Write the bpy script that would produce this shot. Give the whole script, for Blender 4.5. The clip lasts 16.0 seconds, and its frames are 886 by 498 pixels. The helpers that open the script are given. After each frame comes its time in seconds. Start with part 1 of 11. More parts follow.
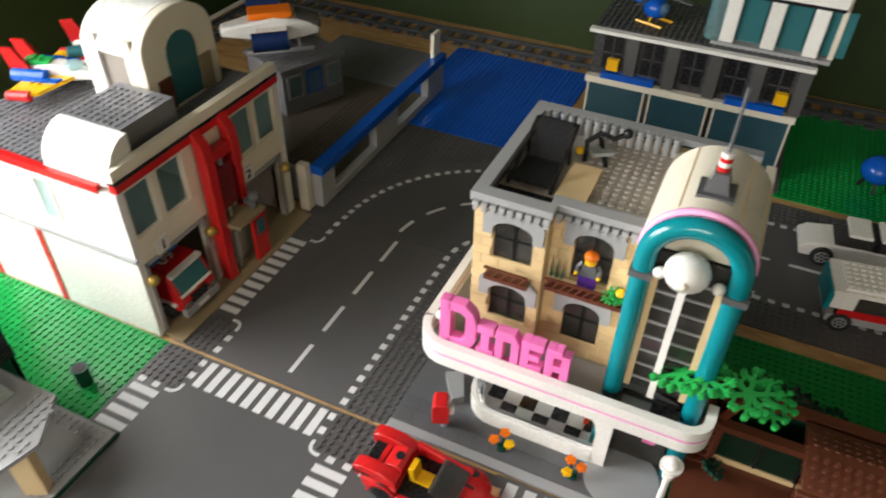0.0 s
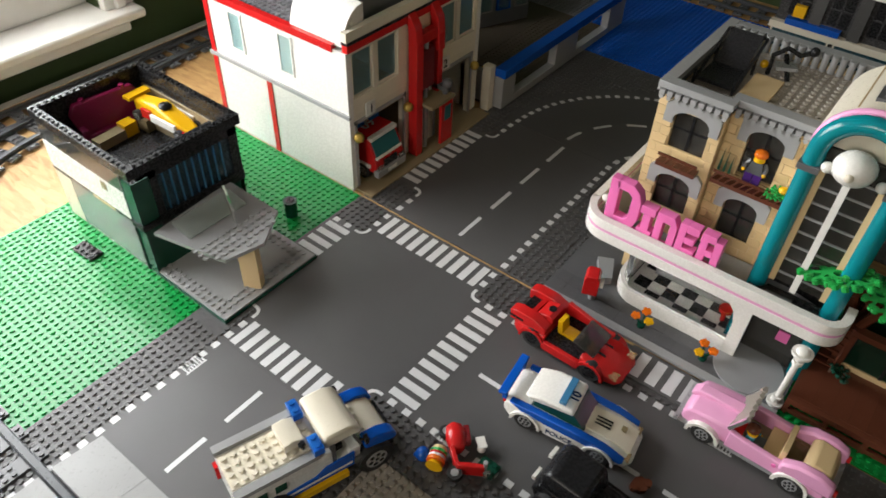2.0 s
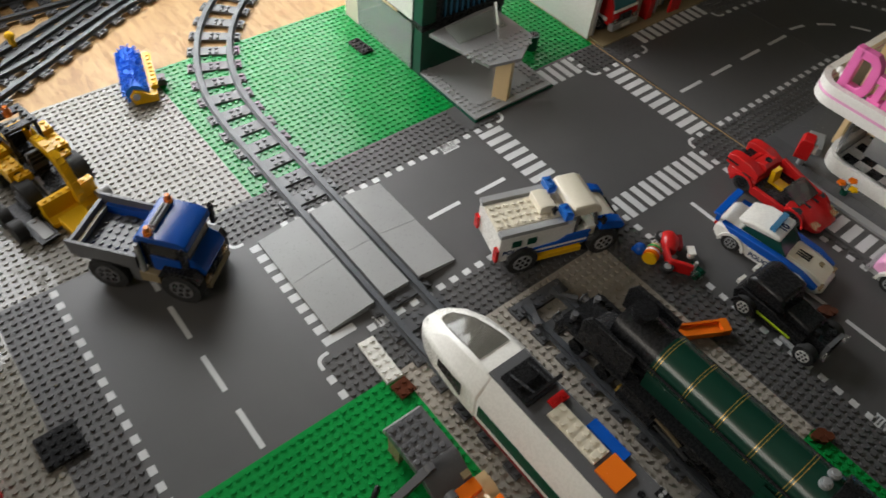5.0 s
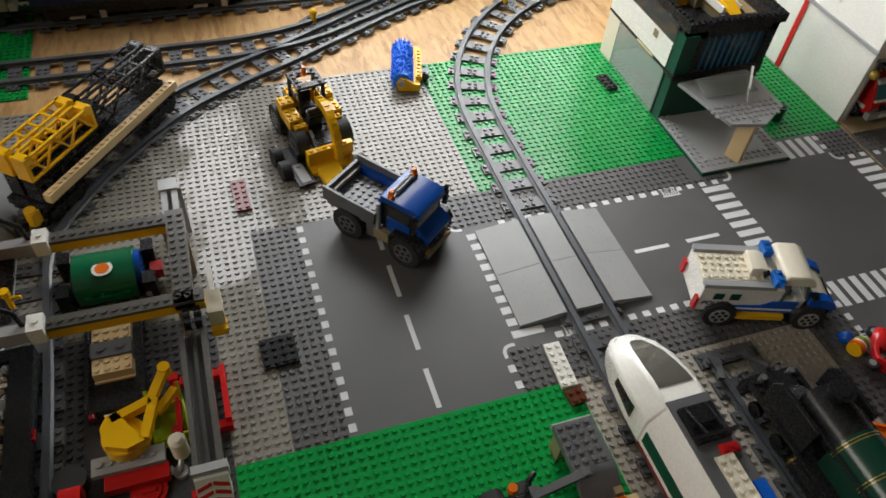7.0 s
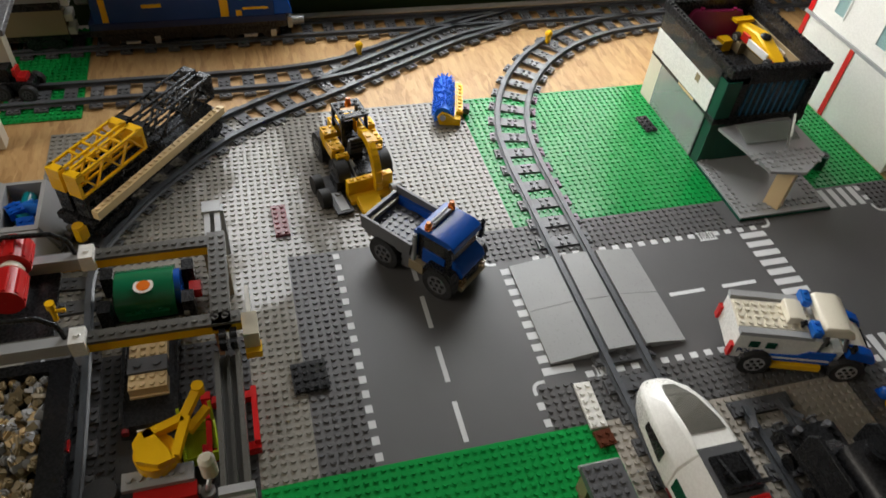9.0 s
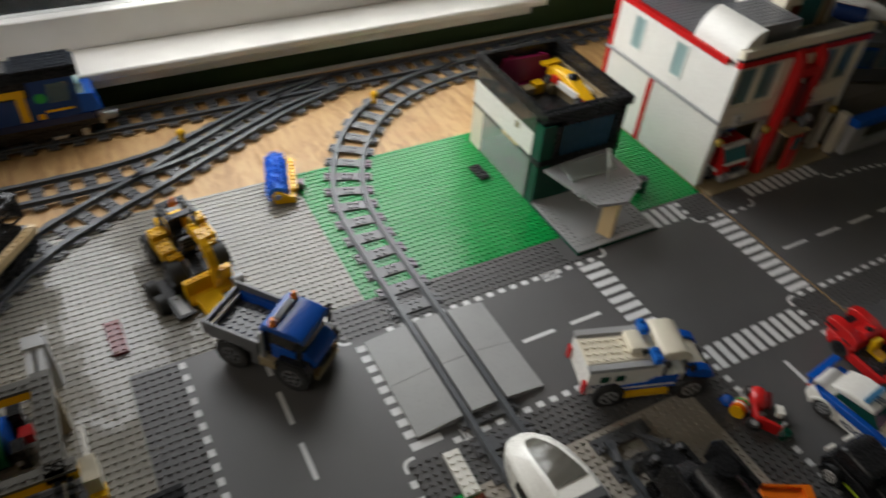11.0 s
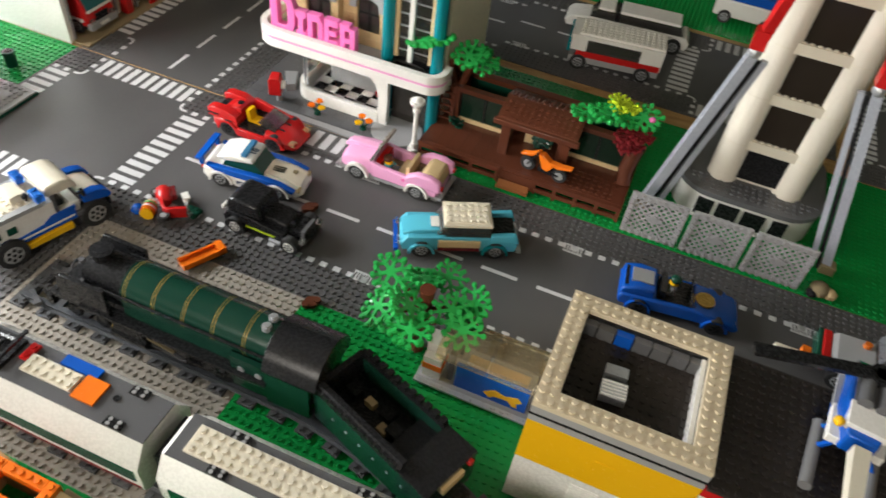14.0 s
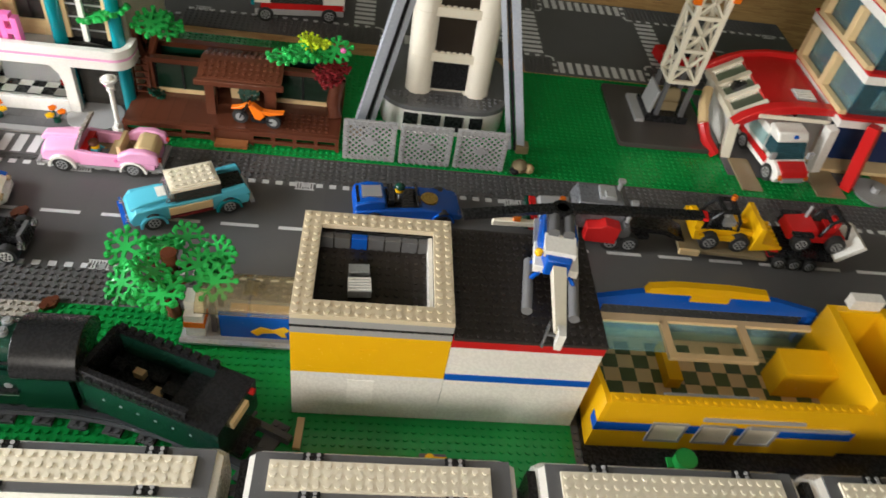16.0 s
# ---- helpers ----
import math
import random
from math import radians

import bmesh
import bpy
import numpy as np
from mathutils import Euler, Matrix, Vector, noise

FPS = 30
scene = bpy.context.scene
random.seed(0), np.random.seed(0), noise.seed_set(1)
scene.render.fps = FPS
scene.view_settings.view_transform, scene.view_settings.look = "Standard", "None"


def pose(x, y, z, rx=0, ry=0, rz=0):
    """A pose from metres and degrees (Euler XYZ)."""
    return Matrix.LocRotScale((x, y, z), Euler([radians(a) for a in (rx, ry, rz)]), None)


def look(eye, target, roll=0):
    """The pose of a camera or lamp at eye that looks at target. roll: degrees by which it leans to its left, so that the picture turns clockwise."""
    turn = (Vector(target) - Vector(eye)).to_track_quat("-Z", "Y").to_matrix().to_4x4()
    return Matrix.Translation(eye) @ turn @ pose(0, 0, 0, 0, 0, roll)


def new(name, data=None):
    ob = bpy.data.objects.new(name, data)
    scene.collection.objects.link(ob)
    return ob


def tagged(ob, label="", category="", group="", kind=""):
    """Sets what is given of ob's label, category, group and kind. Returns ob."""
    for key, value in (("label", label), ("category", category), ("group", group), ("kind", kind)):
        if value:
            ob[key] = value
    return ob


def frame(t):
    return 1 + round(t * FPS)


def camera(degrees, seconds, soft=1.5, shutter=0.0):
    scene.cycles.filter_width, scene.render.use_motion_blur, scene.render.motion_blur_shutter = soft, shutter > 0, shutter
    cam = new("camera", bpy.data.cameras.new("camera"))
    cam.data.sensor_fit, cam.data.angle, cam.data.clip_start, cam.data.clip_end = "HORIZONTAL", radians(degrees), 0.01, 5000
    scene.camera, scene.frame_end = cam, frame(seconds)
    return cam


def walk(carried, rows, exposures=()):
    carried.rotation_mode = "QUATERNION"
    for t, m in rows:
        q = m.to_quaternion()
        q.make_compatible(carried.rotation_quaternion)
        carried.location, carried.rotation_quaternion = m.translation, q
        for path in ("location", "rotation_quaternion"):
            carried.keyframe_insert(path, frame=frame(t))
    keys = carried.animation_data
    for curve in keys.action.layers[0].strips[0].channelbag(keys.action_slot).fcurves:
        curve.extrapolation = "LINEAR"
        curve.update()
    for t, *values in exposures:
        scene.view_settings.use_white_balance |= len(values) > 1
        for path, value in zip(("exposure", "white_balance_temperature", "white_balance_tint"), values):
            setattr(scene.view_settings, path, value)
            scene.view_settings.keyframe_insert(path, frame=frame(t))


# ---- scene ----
# A toy-brick town on a board by a window. Plans are in studs (8 mm); z = 0 is the top of the baseplates.
cam = camera(62.9, 16.0, soft=1.6, shutter=0.4)
PATH = [
    (0, (0.475, -0.103, 0.572), (-0.152, 1.298, -0.71), 1.3),
    (0.5, (0.463, -0.135, 0.561), (-0.264, 1.168, -0.771), 1.4),
    (1, (0.466, -0.159, 0.548), (-0.285, 1.068, -0.842), 2.4),
    (1.5, (0.487, -0.2, 0.553), (-0.306, 1.013, -0.825), 2.6),
    (2, (0.496, -0.242, 0.561), (-0.374, 0.939, -0.799), 2.5),
    (2.5, (0.511, -0.253, 0.552), (-0.372, 0.849, -0.865), 1.5),
    (3, (0.542, -0.28, 0.555), (-0.357, 0.81, -0.861), 2.0),
    (3.5, (0.561, -0.316, 0.561), (-0.393, 0.656, -0.904), 2.1),
    (4, (0.551, -0.344, 0.561), (-0.447, 0.525, -0.938), 2.2),
    (4.5, (0.53, -0.397, 0.558), (-0.419, 0.514, -0.948), 4.1),
    (5, (0.514, -0.459, 0.551), (-0.437, 0.429, -0.968), 6.1),
    (7.5, (0.552, -0.523, 0.565), (-0.711, -0.048, -0.912), 5.7),
    (8, (0.555, -0.527, 0.565), (-0.686, -0.037, -0.925), 6.5),
    (10.3, (0.531, -0.51, 0.596), (-0.913, -0.117, -0.73), 5.7),
    (10.5, (0.534, -0.492, 0.608), (-0.885, -0.066, -0.734), 4.0),
    (11, (0.525, -0.481, 0.603), (-0.737, 0.294, -0.741), 5.3),
    (11.5, (0.558, -0.447, 0.594), (-0.503, 0.57, -0.762), 7.2),
    (12, (0.635, -0.435, 0.585), (-0.311, 0.641, -0.81), 6.2),
    (12.5, (0.688, -0.44, 0.584), (-0.133, 0.706, -0.835), 5.9),
    (13, (0.725, -0.437, 0.582), (0.012, 0.778, -0.837), 5.9),
    (13.5, (0.747, -0.425, 0.576), (0.183, 0.845, -0.862), 6.9),
    (14, (0.775, -0.412, 0.576), (0.366, 0.933, -0.846), 8.0),
    (14.5, (0.8, -0.415, 0.58), (0.513, 0.96, -0.844), 8.5),
    (15, (0.836, -0.435, 0.582), (0.652, 0.974, -0.826), 9.3),
    (15.5, (0.836, -0.447, 0.583), (0.866, 0.965, -0.833), 8.8),
    (16, (0.817, -0.469, 0.583), (1.038, 0.936, -0.823), 10.6),
]
EXPOSURES = [(0.0, 0.8), (0.5, 0.14), (1.0, 0.16), (1.5, 0.18), (2.0, 0.24), (2.5, 0.22), (3.5, 0.2), (4.5, -0.22), (5.0, -0.3), (7.5, -0.29), (8.2, -0.32), (10.5, -0.52), (11.5, -0.76), (12.0, -0.28), (12.5, 0.08), (13.5, 0.65), (14.5, 1.1), (15.5, 1.36), (16.0, 1.1)]
walk(cam, [(t, look(eye, target, roll)) for t, eye, target, roll in PATH], EXPOSURES)

U = 0.008

# ---- world and lights ----
world = bpy.data.worlds.new("world")
scene.world = world
world.use_nodes = True
wn = world.node_tree.nodes
sky = wn.new("ShaderNodeTexSky")
sky.sky_type, sky.sun_disc = "NISHITA", False
sky.sun_elevation, sky.sun_rotation = radians(40), radians(200)
world.node_tree.links.new(sky.outputs[0], wn["Background"].inputs[0])
wn["Background"].inputs[1].default_value = 0.10


def area_lamp(name, m, sx, sy, watts, color):
    data = bpy.data.lights.new(name, "AREA")
    data.shape, data.size, data.size_y, data.energy, data.color = "RECTANGLE", sx, sy, watts, color
    ob = new(name, data)
    ob.matrix_world = m
    return ob


# Daylight through the west wall's window, and an added fill lamp behind the camera.
window_lamp = area_lamp("window_daylight", look((-69 * U, -10 * U, 56 * U), (140 * U, 6 * U, 0)), 78 * U, 76 * U, 9.2, (0.96, 0.97, 0.97))
window_lamp.data.spread = radians(145)
# The gap of open sky in the same window, brighter than the rest.
area_lamp("window_sky", look((-68 * U, -68 * U, 58 * U), (60 * U, -30 * U, 0)), 20 * U, 46 * U, 1.9, (0.97, 0.98, 1.0))
# Warm fill lamp, unseen, added to brighten the south and east sides.
area_lamp("south_fill_light", look((30 * U, -322 * U, 152 * U), (90 * U, 0, 0)), 150 * U, 104 * U, 21.0, (1.0, 0.915, 0.79))

# ---- materials ----
MATS = {}


def plastic(name, color, rough=0.22, var=0.08, bump=0.008, trans=0.0, metal=0.0):
    """Moulded brick plastic: even colour with faint mottling, fine scratches, and dust that dulls the gloss."""
    m = bpy.data.materials.new(name)
    m.use_nodes = True
    nt = m.node_tree
    n, l = nt.nodes, nt.links
    p = n["Principled BSDF"]
    co = n.new("ShaderNodeTexCoord")
    big = n.new("ShaderNodeTexNoise")
    big.inputs["Scale"].default_value, big.inputs["Detail"].default_value = 18.0, 3.0
    fine = n.new("ShaderNodeTexNoise")
    fine.inputs["Scale"].default_value, fine.inputs["Detail"].default_value = 420.0, 4.0
    info = n.new("ShaderNodeObjectInfo")
    for t in (big, fine):
        l.new(co.outputs["Object"], t.inputs["Vector"])
    mix = n.new("ShaderNodeMix")
    mix.data_type = "RGBA"
    mix.inputs[6].default_value = [c * (1 - var) for c in color] + [1]
    mix.inputs[7].default_value = [min(1, c * (1 + var) + 0.006) for c in color] + [1]
    l.new(big.outputs[0], mix.inputs[0])
    hue = n.new("ShaderNodeHueSaturation")
    vr = n.new("ShaderNodeMapRange")
    vr.inputs[3].default_value, vr.inputs[4].default_value = 0.94, 1.06
    l.new(info.outputs["Random"], vr.inputs[0])
    l.new(vr.outputs[0], hue.inputs["Value"])
    l.new(mix.outputs[2], hue.inputs["Color"])
    l.new(hue.outputs[0], p.inputs["Base Color"])
    rr = n.new("ShaderNodeMapRange")
    rr.inputs[1].default_value, rr.inputs[2].default_value = 0.3, 0.75
    rr.inputs[3].default_value, rr.inputs[4].default_value = rough * 0.85, rough * 1.3
    l.new(fine.outputs[0], rr.inputs[0])
    l.new(rr.outputs[0], p.inputs["Roughness"])
    b = n.new("ShaderNodeBump")
    b.inputs["Strength"].default_value, b.inputs["Distance"].default_value = bump, 0.0003
    l.new(fine.outputs[0], b.inputs["Height"])
    l.new(b.outputs[0], p.inputs["Normal"])
    p.inputs["Metallic"].default_value = metal
    p.inputs["IOR"].default_value = 1.45
    if trans:
        p.inputs["Transmission Weight"].default_value = trans
    MATS[name] = m
    return m


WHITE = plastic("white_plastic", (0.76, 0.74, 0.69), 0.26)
# Warm white, also for white sides whose shade is put into the colour.
CREAM = plastic("warm_white_plastic", (0.72, 0.66, 0.53), 0.3)
LGREY = plastic("light_grey_plastic", (0.33, 0.33, 0.33))
PLATEGREY = plastic("grey_baseplate_plastic", (0.255, 0.24, 0.21), 0.11, bump=0.03)
TRAINGREY = plastic("pale_grey_baseplate_plastic", (0.36, 0.325, 0.28), 0.18, bump=0.03)
for warped in (PLATEGREY, TRAINGREY):
    # Thin plates lie slightly wavy, so that the window breaks up in them.
    nodes, links = warped.node_tree.nodes, warped.node_tree.links
    swell = nodes.new("ShaderNodeTexNoise")
    swell.inputs["Scale"].default_value, swell.inputs["Detail"].default_value = 22.0, 2.0
    where = nodes.new("ShaderNodeTexCoord")
    links.new(where.outputs["Object"], swell.inputs["Vector"])
    wave = nodes.new("ShaderNodeBump")
    wave.inputs["Strength"].default_value, wave.inputs["Distance"].default_value = 0.5, 0.004
    links.new(swell.outputs[0], wave.inputs["Height"])
    fine_bump = next(n for n in nodes if n.bl_idname == "ShaderNodeBump" and n != wave)
    links.new(wave.outputs[0], fine_bump.inputs["Normal"])
DGREY = plastic("dark_grey_plastic", (0.105, 0.105, 0.11))
ROAD = plastic("road_plate_plastic", (0.092, 0.089, 0.089), 0.40, 0.07)
STRIPGREY = plastic("road_plate_stud_plastic", (0.105, 0.104, 0.105), 0.17)
PAINT = plastic("white_road_print", (0.62, 0.62, 0.62), 0.4)
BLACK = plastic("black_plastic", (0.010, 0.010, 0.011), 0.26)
BLACK.node_tree.nodes["Principled BSDF"].inputs["IOR"].default_value = 1.36
RED = plastic("red_plastic", (0.52, 0.012, 0.012))
DRED = plastic("dark_red_plastic", (0.17, 0.012, 0.015))
BLUE = plastic("blue_plastic", (0.002, 0.085, 0.45))
DBLUE = plastic("dark_blue_plastic", (0.006, 0.022, 0.09))
YELLOW = plastic("yellow_plastic", (0.80, 0.44, 0.004))
ORANGE = plastic("orange_plastic", (0.80, 0.17, 0.008))
GREEN = plastic("green_baseplate_plastic", (0.004, 0.27, 0.05), 0.19)
LEAF = plastic("bright_green_plastic", (0.02, 0.36, 0.07))
LIME = plastic("lime_plastic", (0.42, 0.55, 0.02))
DGREEN = plastic("dark_green_plastic", (0.004, 0.055, 0.032), 0.18)
BROWN = plastic("reddish_brown_plastic", (0.105, 0.030, 0.014))
TAN = plastic("tan_plastic", (0.68, 0.50, 0.27))
DTAN = plastic("dark_tan_plastic", (0.27, 0.21, 0.12))
GOLD = plastic("pearl_gold_plastic", (0.45, 0.30, 0.06), 0.25, metal=0.4)
TEAL = plastic("teal_plastic", (0.0, 0.19, 0.22), 0.16)
AZURE = plastic("azure_plastic", (0.08, 0.42, 0.55))
PINK = plastic("bright_pink_plastic", (0.78, 0.36, 0.58))
HOTPINK = plastic("hot_pink_plastic", (0.82, 0.17, 0.45))
MAGENTA = plastic("magenta_plastic", (0.23, 0.010, 0.065))
PURPLE = plastic("purple_plastic", (0.06, 0.015, 0.16))
SILVER = plastic("silver_plastic", (0.45, 0.46, 0.47), 0.3, metal=0.5)
RUBBER = plastic("black_rubber", (0.018, 0.018, 0.018), 0.6, bump=0.06)
TBLUE = plastic("clear_light_blue_plastic", (0.55, 0.86, 0.90), 0.05, 0.02, 0.0, trans=0.85)
CLEAR = plastic("clear_plastic", (0.93, 0.95, 0.93), 0.04, 0.02, 0.0, trans=0.95)
SMOKE = plastic("smoke_clear_plastic", (0.20, 0.19, 0.17), 0.05, 0.02, 0.0, trans=0.8)
TYELLOW = plastic("clear_amber_plastic", (0.75, 0.52, 0.26), 0.06, 0.02, 0.0, trans=0.75)
TDARK = plastic("clear_dark_teal_plastic", (0.05, 0.15, 0.19), 0.05, 0.02, 0.0, trans=0.55)
TRED = plastic("clear_red_plastic", (0.70, 0.02, 0.02), 0.1, 0.02, 0.0, trans=0.4)
TBRIGHTBLUE = plastic("clear_blue_plastic", (0.02, 0.18, 0.65), 0.1, 0.02, 0.0, trans=0.4)
TORANGE = plastic("clear_orange_plastic", (0.9, 0.22, 0.02), 0.1, 0.02, 0.0, trans=0.4)


def surface(name, build):
    m = bpy.data.materials.new(name)
    m.use_nodes = True
    build(m.node_tree.nodes, m.node_tree.links, m.node_tree.nodes["Principled BSDF"])
    MATS[name] = m
    return m


def board_nodes(n, l, p):
    """Pressed wood strands: two layers of long flakes that lie at different angles."""
    co = n.new("ShaderNodeTexCoord")
    layers = []
    for turn, sx, sy in ((20, 26, 120), (-50, 30, 140), (80, 24, 110)):
        mp = n.new("ShaderNodeMapping")
        mp.inputs["Rotation"].default_value = (0, 0, radians(turn))
        mp.inputs["Scale"].default_value = (sx, sy, 40)
        wob = n.new("ShaderNodeTexNoise")
        wob.inputs["Scale"].default_value, wob.inputs["Detail"].default_value = 14.0, 2.0
        l.new(co.outputs["Object"], wob.inputs["Vector"])
        add = n.new("ShaderNodeVectorMath")
        add.operation = "MULTIPLY_ADD"
        add.inputs[1].default_value = (0.05, 0.012, 0.0)
        l.new(wob.outputs["Color"], add.inputs[0])
        l.new(co.outputs["Object"], add.inputs[2])
        l.new(add.outputs[0], mp.inputs["Vector"])
        vo = n.new("ShaderNodeTexVoronoi")
        vo.inputs["Scale"].default_value = 1.0
        l.new(mp.outputs[0], vo.inputs["Vector"])
        sep = n.new("ShaderNodeSeparateColor")
        l.new(vo.outputs["Color"], sep.inputs[0])
        layers.append((sep, mp))
    m1 = n.new("ShaderNodeMix")
    l.new(layers[2][0].outputs[1], m1.inputs[0])
    l.new(layers[0][0].outputs[0], m1.inputs[2])
    l.new(layers[1][0].outputs[0], m1.inputs[3])
    gr = n.new("ShaderNodeTexNoise")
    gr.inputs["Scale"].default_value, gr.inputs["Detail"].default_value = 3.0, 6.0
    l.new(layers[0][1].outputs[0], gr.inputs["Vector"])
    mx = n.new("ShaderNodeMix")
    mx.inputs[0].default_value = 0.45
    l.new(m1.outputs[0], mx.inputs[2])
    l.new(gr.outputs[0], mx.inputs[3])
    ramp = n.new("ShaderNodeValToRGB")
    ramp.color_ramp.elements[0].position, ramp.color_ramp.elements[1].position = 0.12, 0.85
    ramp.color_ramp.elements[0].color, ramp.color_ramp.elements[1].color = (0.28, 0.135, 0.045, 1), (0.59, 0.375, 0.165, 1)
    e = ramp.color_ramp.elements.new(0.4)
    e.color = (0.46, 0.265, 0.10, 1)
    l.new(mx.outputs[0], ramp.inputs[0])
    l.new(ramp.outputs[0], p.inputs["Base Color"])
    p.inputs["Roughness"].default_value = 0.5
    b = n.new("ShaderNodeBump")
    b.inputs["Strength"].default_value, b.inputs["Distance"].default_value = 0.35, 0.0006
    l.new(mx.outputs[0], b.inputs["Height"])
    l.new(b.outputs[0], p.inputs["Normal"])


def paint_nodes(color, rough, grain):
    def build(n, l, p):
        co = n.new("ShaderNodeTexCoord")
        no = n.new("ShaderNodeTexNoise")
        no.inputs["Scale"].default_value, no.inputs["Detail"].default_value = grain, 6.0
        l.new(co.outputs["Object"], no.inputs["Vector"])
        ramp = n.new("ShaderNodeValToRGB")
        ramp.color_ramp.elements[0].color = [c * 0.85 for c in color] + [1]
        ramp.color_ramp.elements[1].color = [min(1, c * 1.12) for c in color] + [1]
        l.new(no.outputs[0], ramp.inputs[0])
        l.new(ramp.outputs[0], p.inputs["Base Color"])
        p.inputs["Roughness"].default_value = rough
        b = n.new("ShaderNodeBump")
        b.inputs["Strength"].default_value, b.inputs["Distance"].default_value = 0.25, 0.001
        l.new(no.outputs[0], b.inputs["Height"])
        l.new(b.outputs[0], p.inputs["Normal"])
    return build


OSB = surface("oriented_strand_board", board_nodes)
WALLPAINT = surface("dark_green_wall_paint", paint_nodes((0.024, 0.046, 0.007), 0.6, 30))
TRIMPAINT = surface("white_gloss_trim_paint", paint_nodes((0.80, 0.77, 0.72), 0.35, 14))
CEILPAINT = surface("white_ceiling_paint", paint_nodes((0.74, 0.72, 0.68), 0.8, 25))
FLOORWOOD = surface("brown_floor_boards", paint_nodes((0.22, 0.13, 0.07), 0.5, 8))


# ---- mesh building ----
class Geo:
    """Collects faces in studs."""

    def __init__(self):
        self.v, self.f = [], []

    def add(self, verts, faces):
        o = len(self.v)
        self.v.extend(verts)
        self.f.extend([[i + o for i in f] for f in faces])
        return self

    def box(self, x0, x1, y0, y1, z0, z1):
        v = [(x0, y0, z0), (x1, y0, z0), (x1, y1, z0), (x0, y1, z0), (x0, y0, z1), (x1, y0, z1), (x1, y1, z1), (x0, y1, z1)]
        return self.add(v, [(0, 3, 2, 1), (4, 5, 6, 7), (0, 1, 5, 4), (1, 2, 6, 5), (2, 3, 7, 6), (3, 0, 4, 7)])

    def prism(self, poly, a, b, axis="z"):
        """An outline pushed from a to b along an axis. Outline: (x, y) for z, (x, z) for y, (y, z) for x."""
        n = len(poly)
        put = {"z": lambda p, h: (p[0], p[1], h), "y": lambda p, h: (p[0], h, p[1]), "x": lambda p, h: (h, p[0], p[1])}[axis]
        v = [put(p, a) for p in poly] + [put(p, b) for p in poly]
        f = [list(range(n))[::-1], list(range(n, 2 * n))] + [(i, (i + 1) % n, n + (i + 1) % n, n + i) for i in range(n)]
        area = sum(poly[i][0] * poly[(i + 1) % n][1] - poly[(i + 1) % n][0] * poly[i][1] for i in range(n))
        if (area < 0) != (axis == "y"):
            f = [list(q)[::-1] for q in f]
        return self.add(v, f)

    def cyl(self, x, y, z, r, h, axis="z", n=16, r2=None):
        """A round bar that starts at x, y, z and runs h along an axis; r2: the radius at its end."""
        r2 = r if r2 is None else r2
        v = []
        for k, rr in ((0, r), (h, r2)):
            for i in range(n):
                a = 2 * math.pi * i / n
                c, s = rr * math.cos(a), rr * math.sin(a)
                v.append({"z": (x + c, y + s, z + k), "x": (x + k, y + c, z + s), "y": (x + s, y + k, z + c)}[axis])
        f = [list(range(n))[::-1], list(range(n, 2 * n))] + [(i, (i + 1) % n, n + (i + 1) % n, n + i) for i in range(n)]
        return self.add(v, f)

    def ball(self, x, y, z, r, n=12, m=8, sz=1.0):
        v = [(x, y, z - r * sz)]
        for j in range(1, m):
            b = math.pi * j / m
            v += [(x + r * math.sin(b) * math.cos(2 * math.pi * i / n), y + r * math.sin(b) * math.sin(2 * math.pi * i / n), z - r * sz * math.cos(b)) for i in range(n)]
        v.append((x, y, z + r * sz))
        f = [(0, 1 + (i + 1) % n, 1 + i) for i in range(n)]
        for j in range(m - 2):
            f += [(1 + j * n + i, 1 + j * n + (i + 1) % n, 1 + (j + 1) * n + (i + 1) % n, 1 + (j + 1) * n + i) for i in range(n)]
        t = len(v) - 1
        f += [(t, t - n + i, t - n + (i + 1) % n) for i in range(n)]
        return self.add(v, f)

    def tube(self, pts, r, n=8, flat=1.0):
        """A round bar along points; flat squeezes it in z."""
        pts = [Vector(p) for p in pts]
        v, f = [], []
        for k, p in enumerate(pts):
            d = (pts[min(k + 1, len(pts) - 1)] - pts[max(k - 1, 0)]).normalized()
            a = d.cross(Vector((0, 0, 1)))
            a = a.normalized() if a.length > 1e-3 else Vector((1, 0, 0))
            b = a.cross(d)
            v += [tuple(p + a * r * math.cos(2 * math.pi * i / n) + b * r * flat * math.sin(2 * math.pi * i / n)) for i in range(n)]
        for k in range(len(pts) - 1):
            f += [(k * n + i, k * n + (i + 1) % n, (k + 1) * n + (i + 1) % n, (k + 1) * n + i) for i in range(n)]
        f += [list(range(n))[::-1], list(range((len(pts) - 1) * n, len(pts) * n))]
        return self.add(v, f)

    def sweep(self, pts, profile):
        """A level outline (across, up) carried along plan points (x, y)."""
        v, f, n = [], [], len(profile)
        for k, p in enumerate(pts):
            a, b = pts[max(k - 1, 0)], pts[min(k + 1, len(pts) - 1)]
            dx, dy = b[0] - a[0], b[1] - a[1]
            s = math.hypot(dx, dy)
            nx, ny = -dy / s, dx / s
            v += [(p[0] + nx * c, p[1] + ny * c, h) for c, h in profile]
        for k in range(len(pts) - 1):
            f += [(k * n + i, (k + 1) * n + i, (k + 1) * n + (i + 1) % n, k * n + (i + 1) % n) for i in range(n)]
        f += [list(range(n)), list(range((len(pts) - 1) * n, len(pts) * n))[::-1]]
        return self.add(v, f)

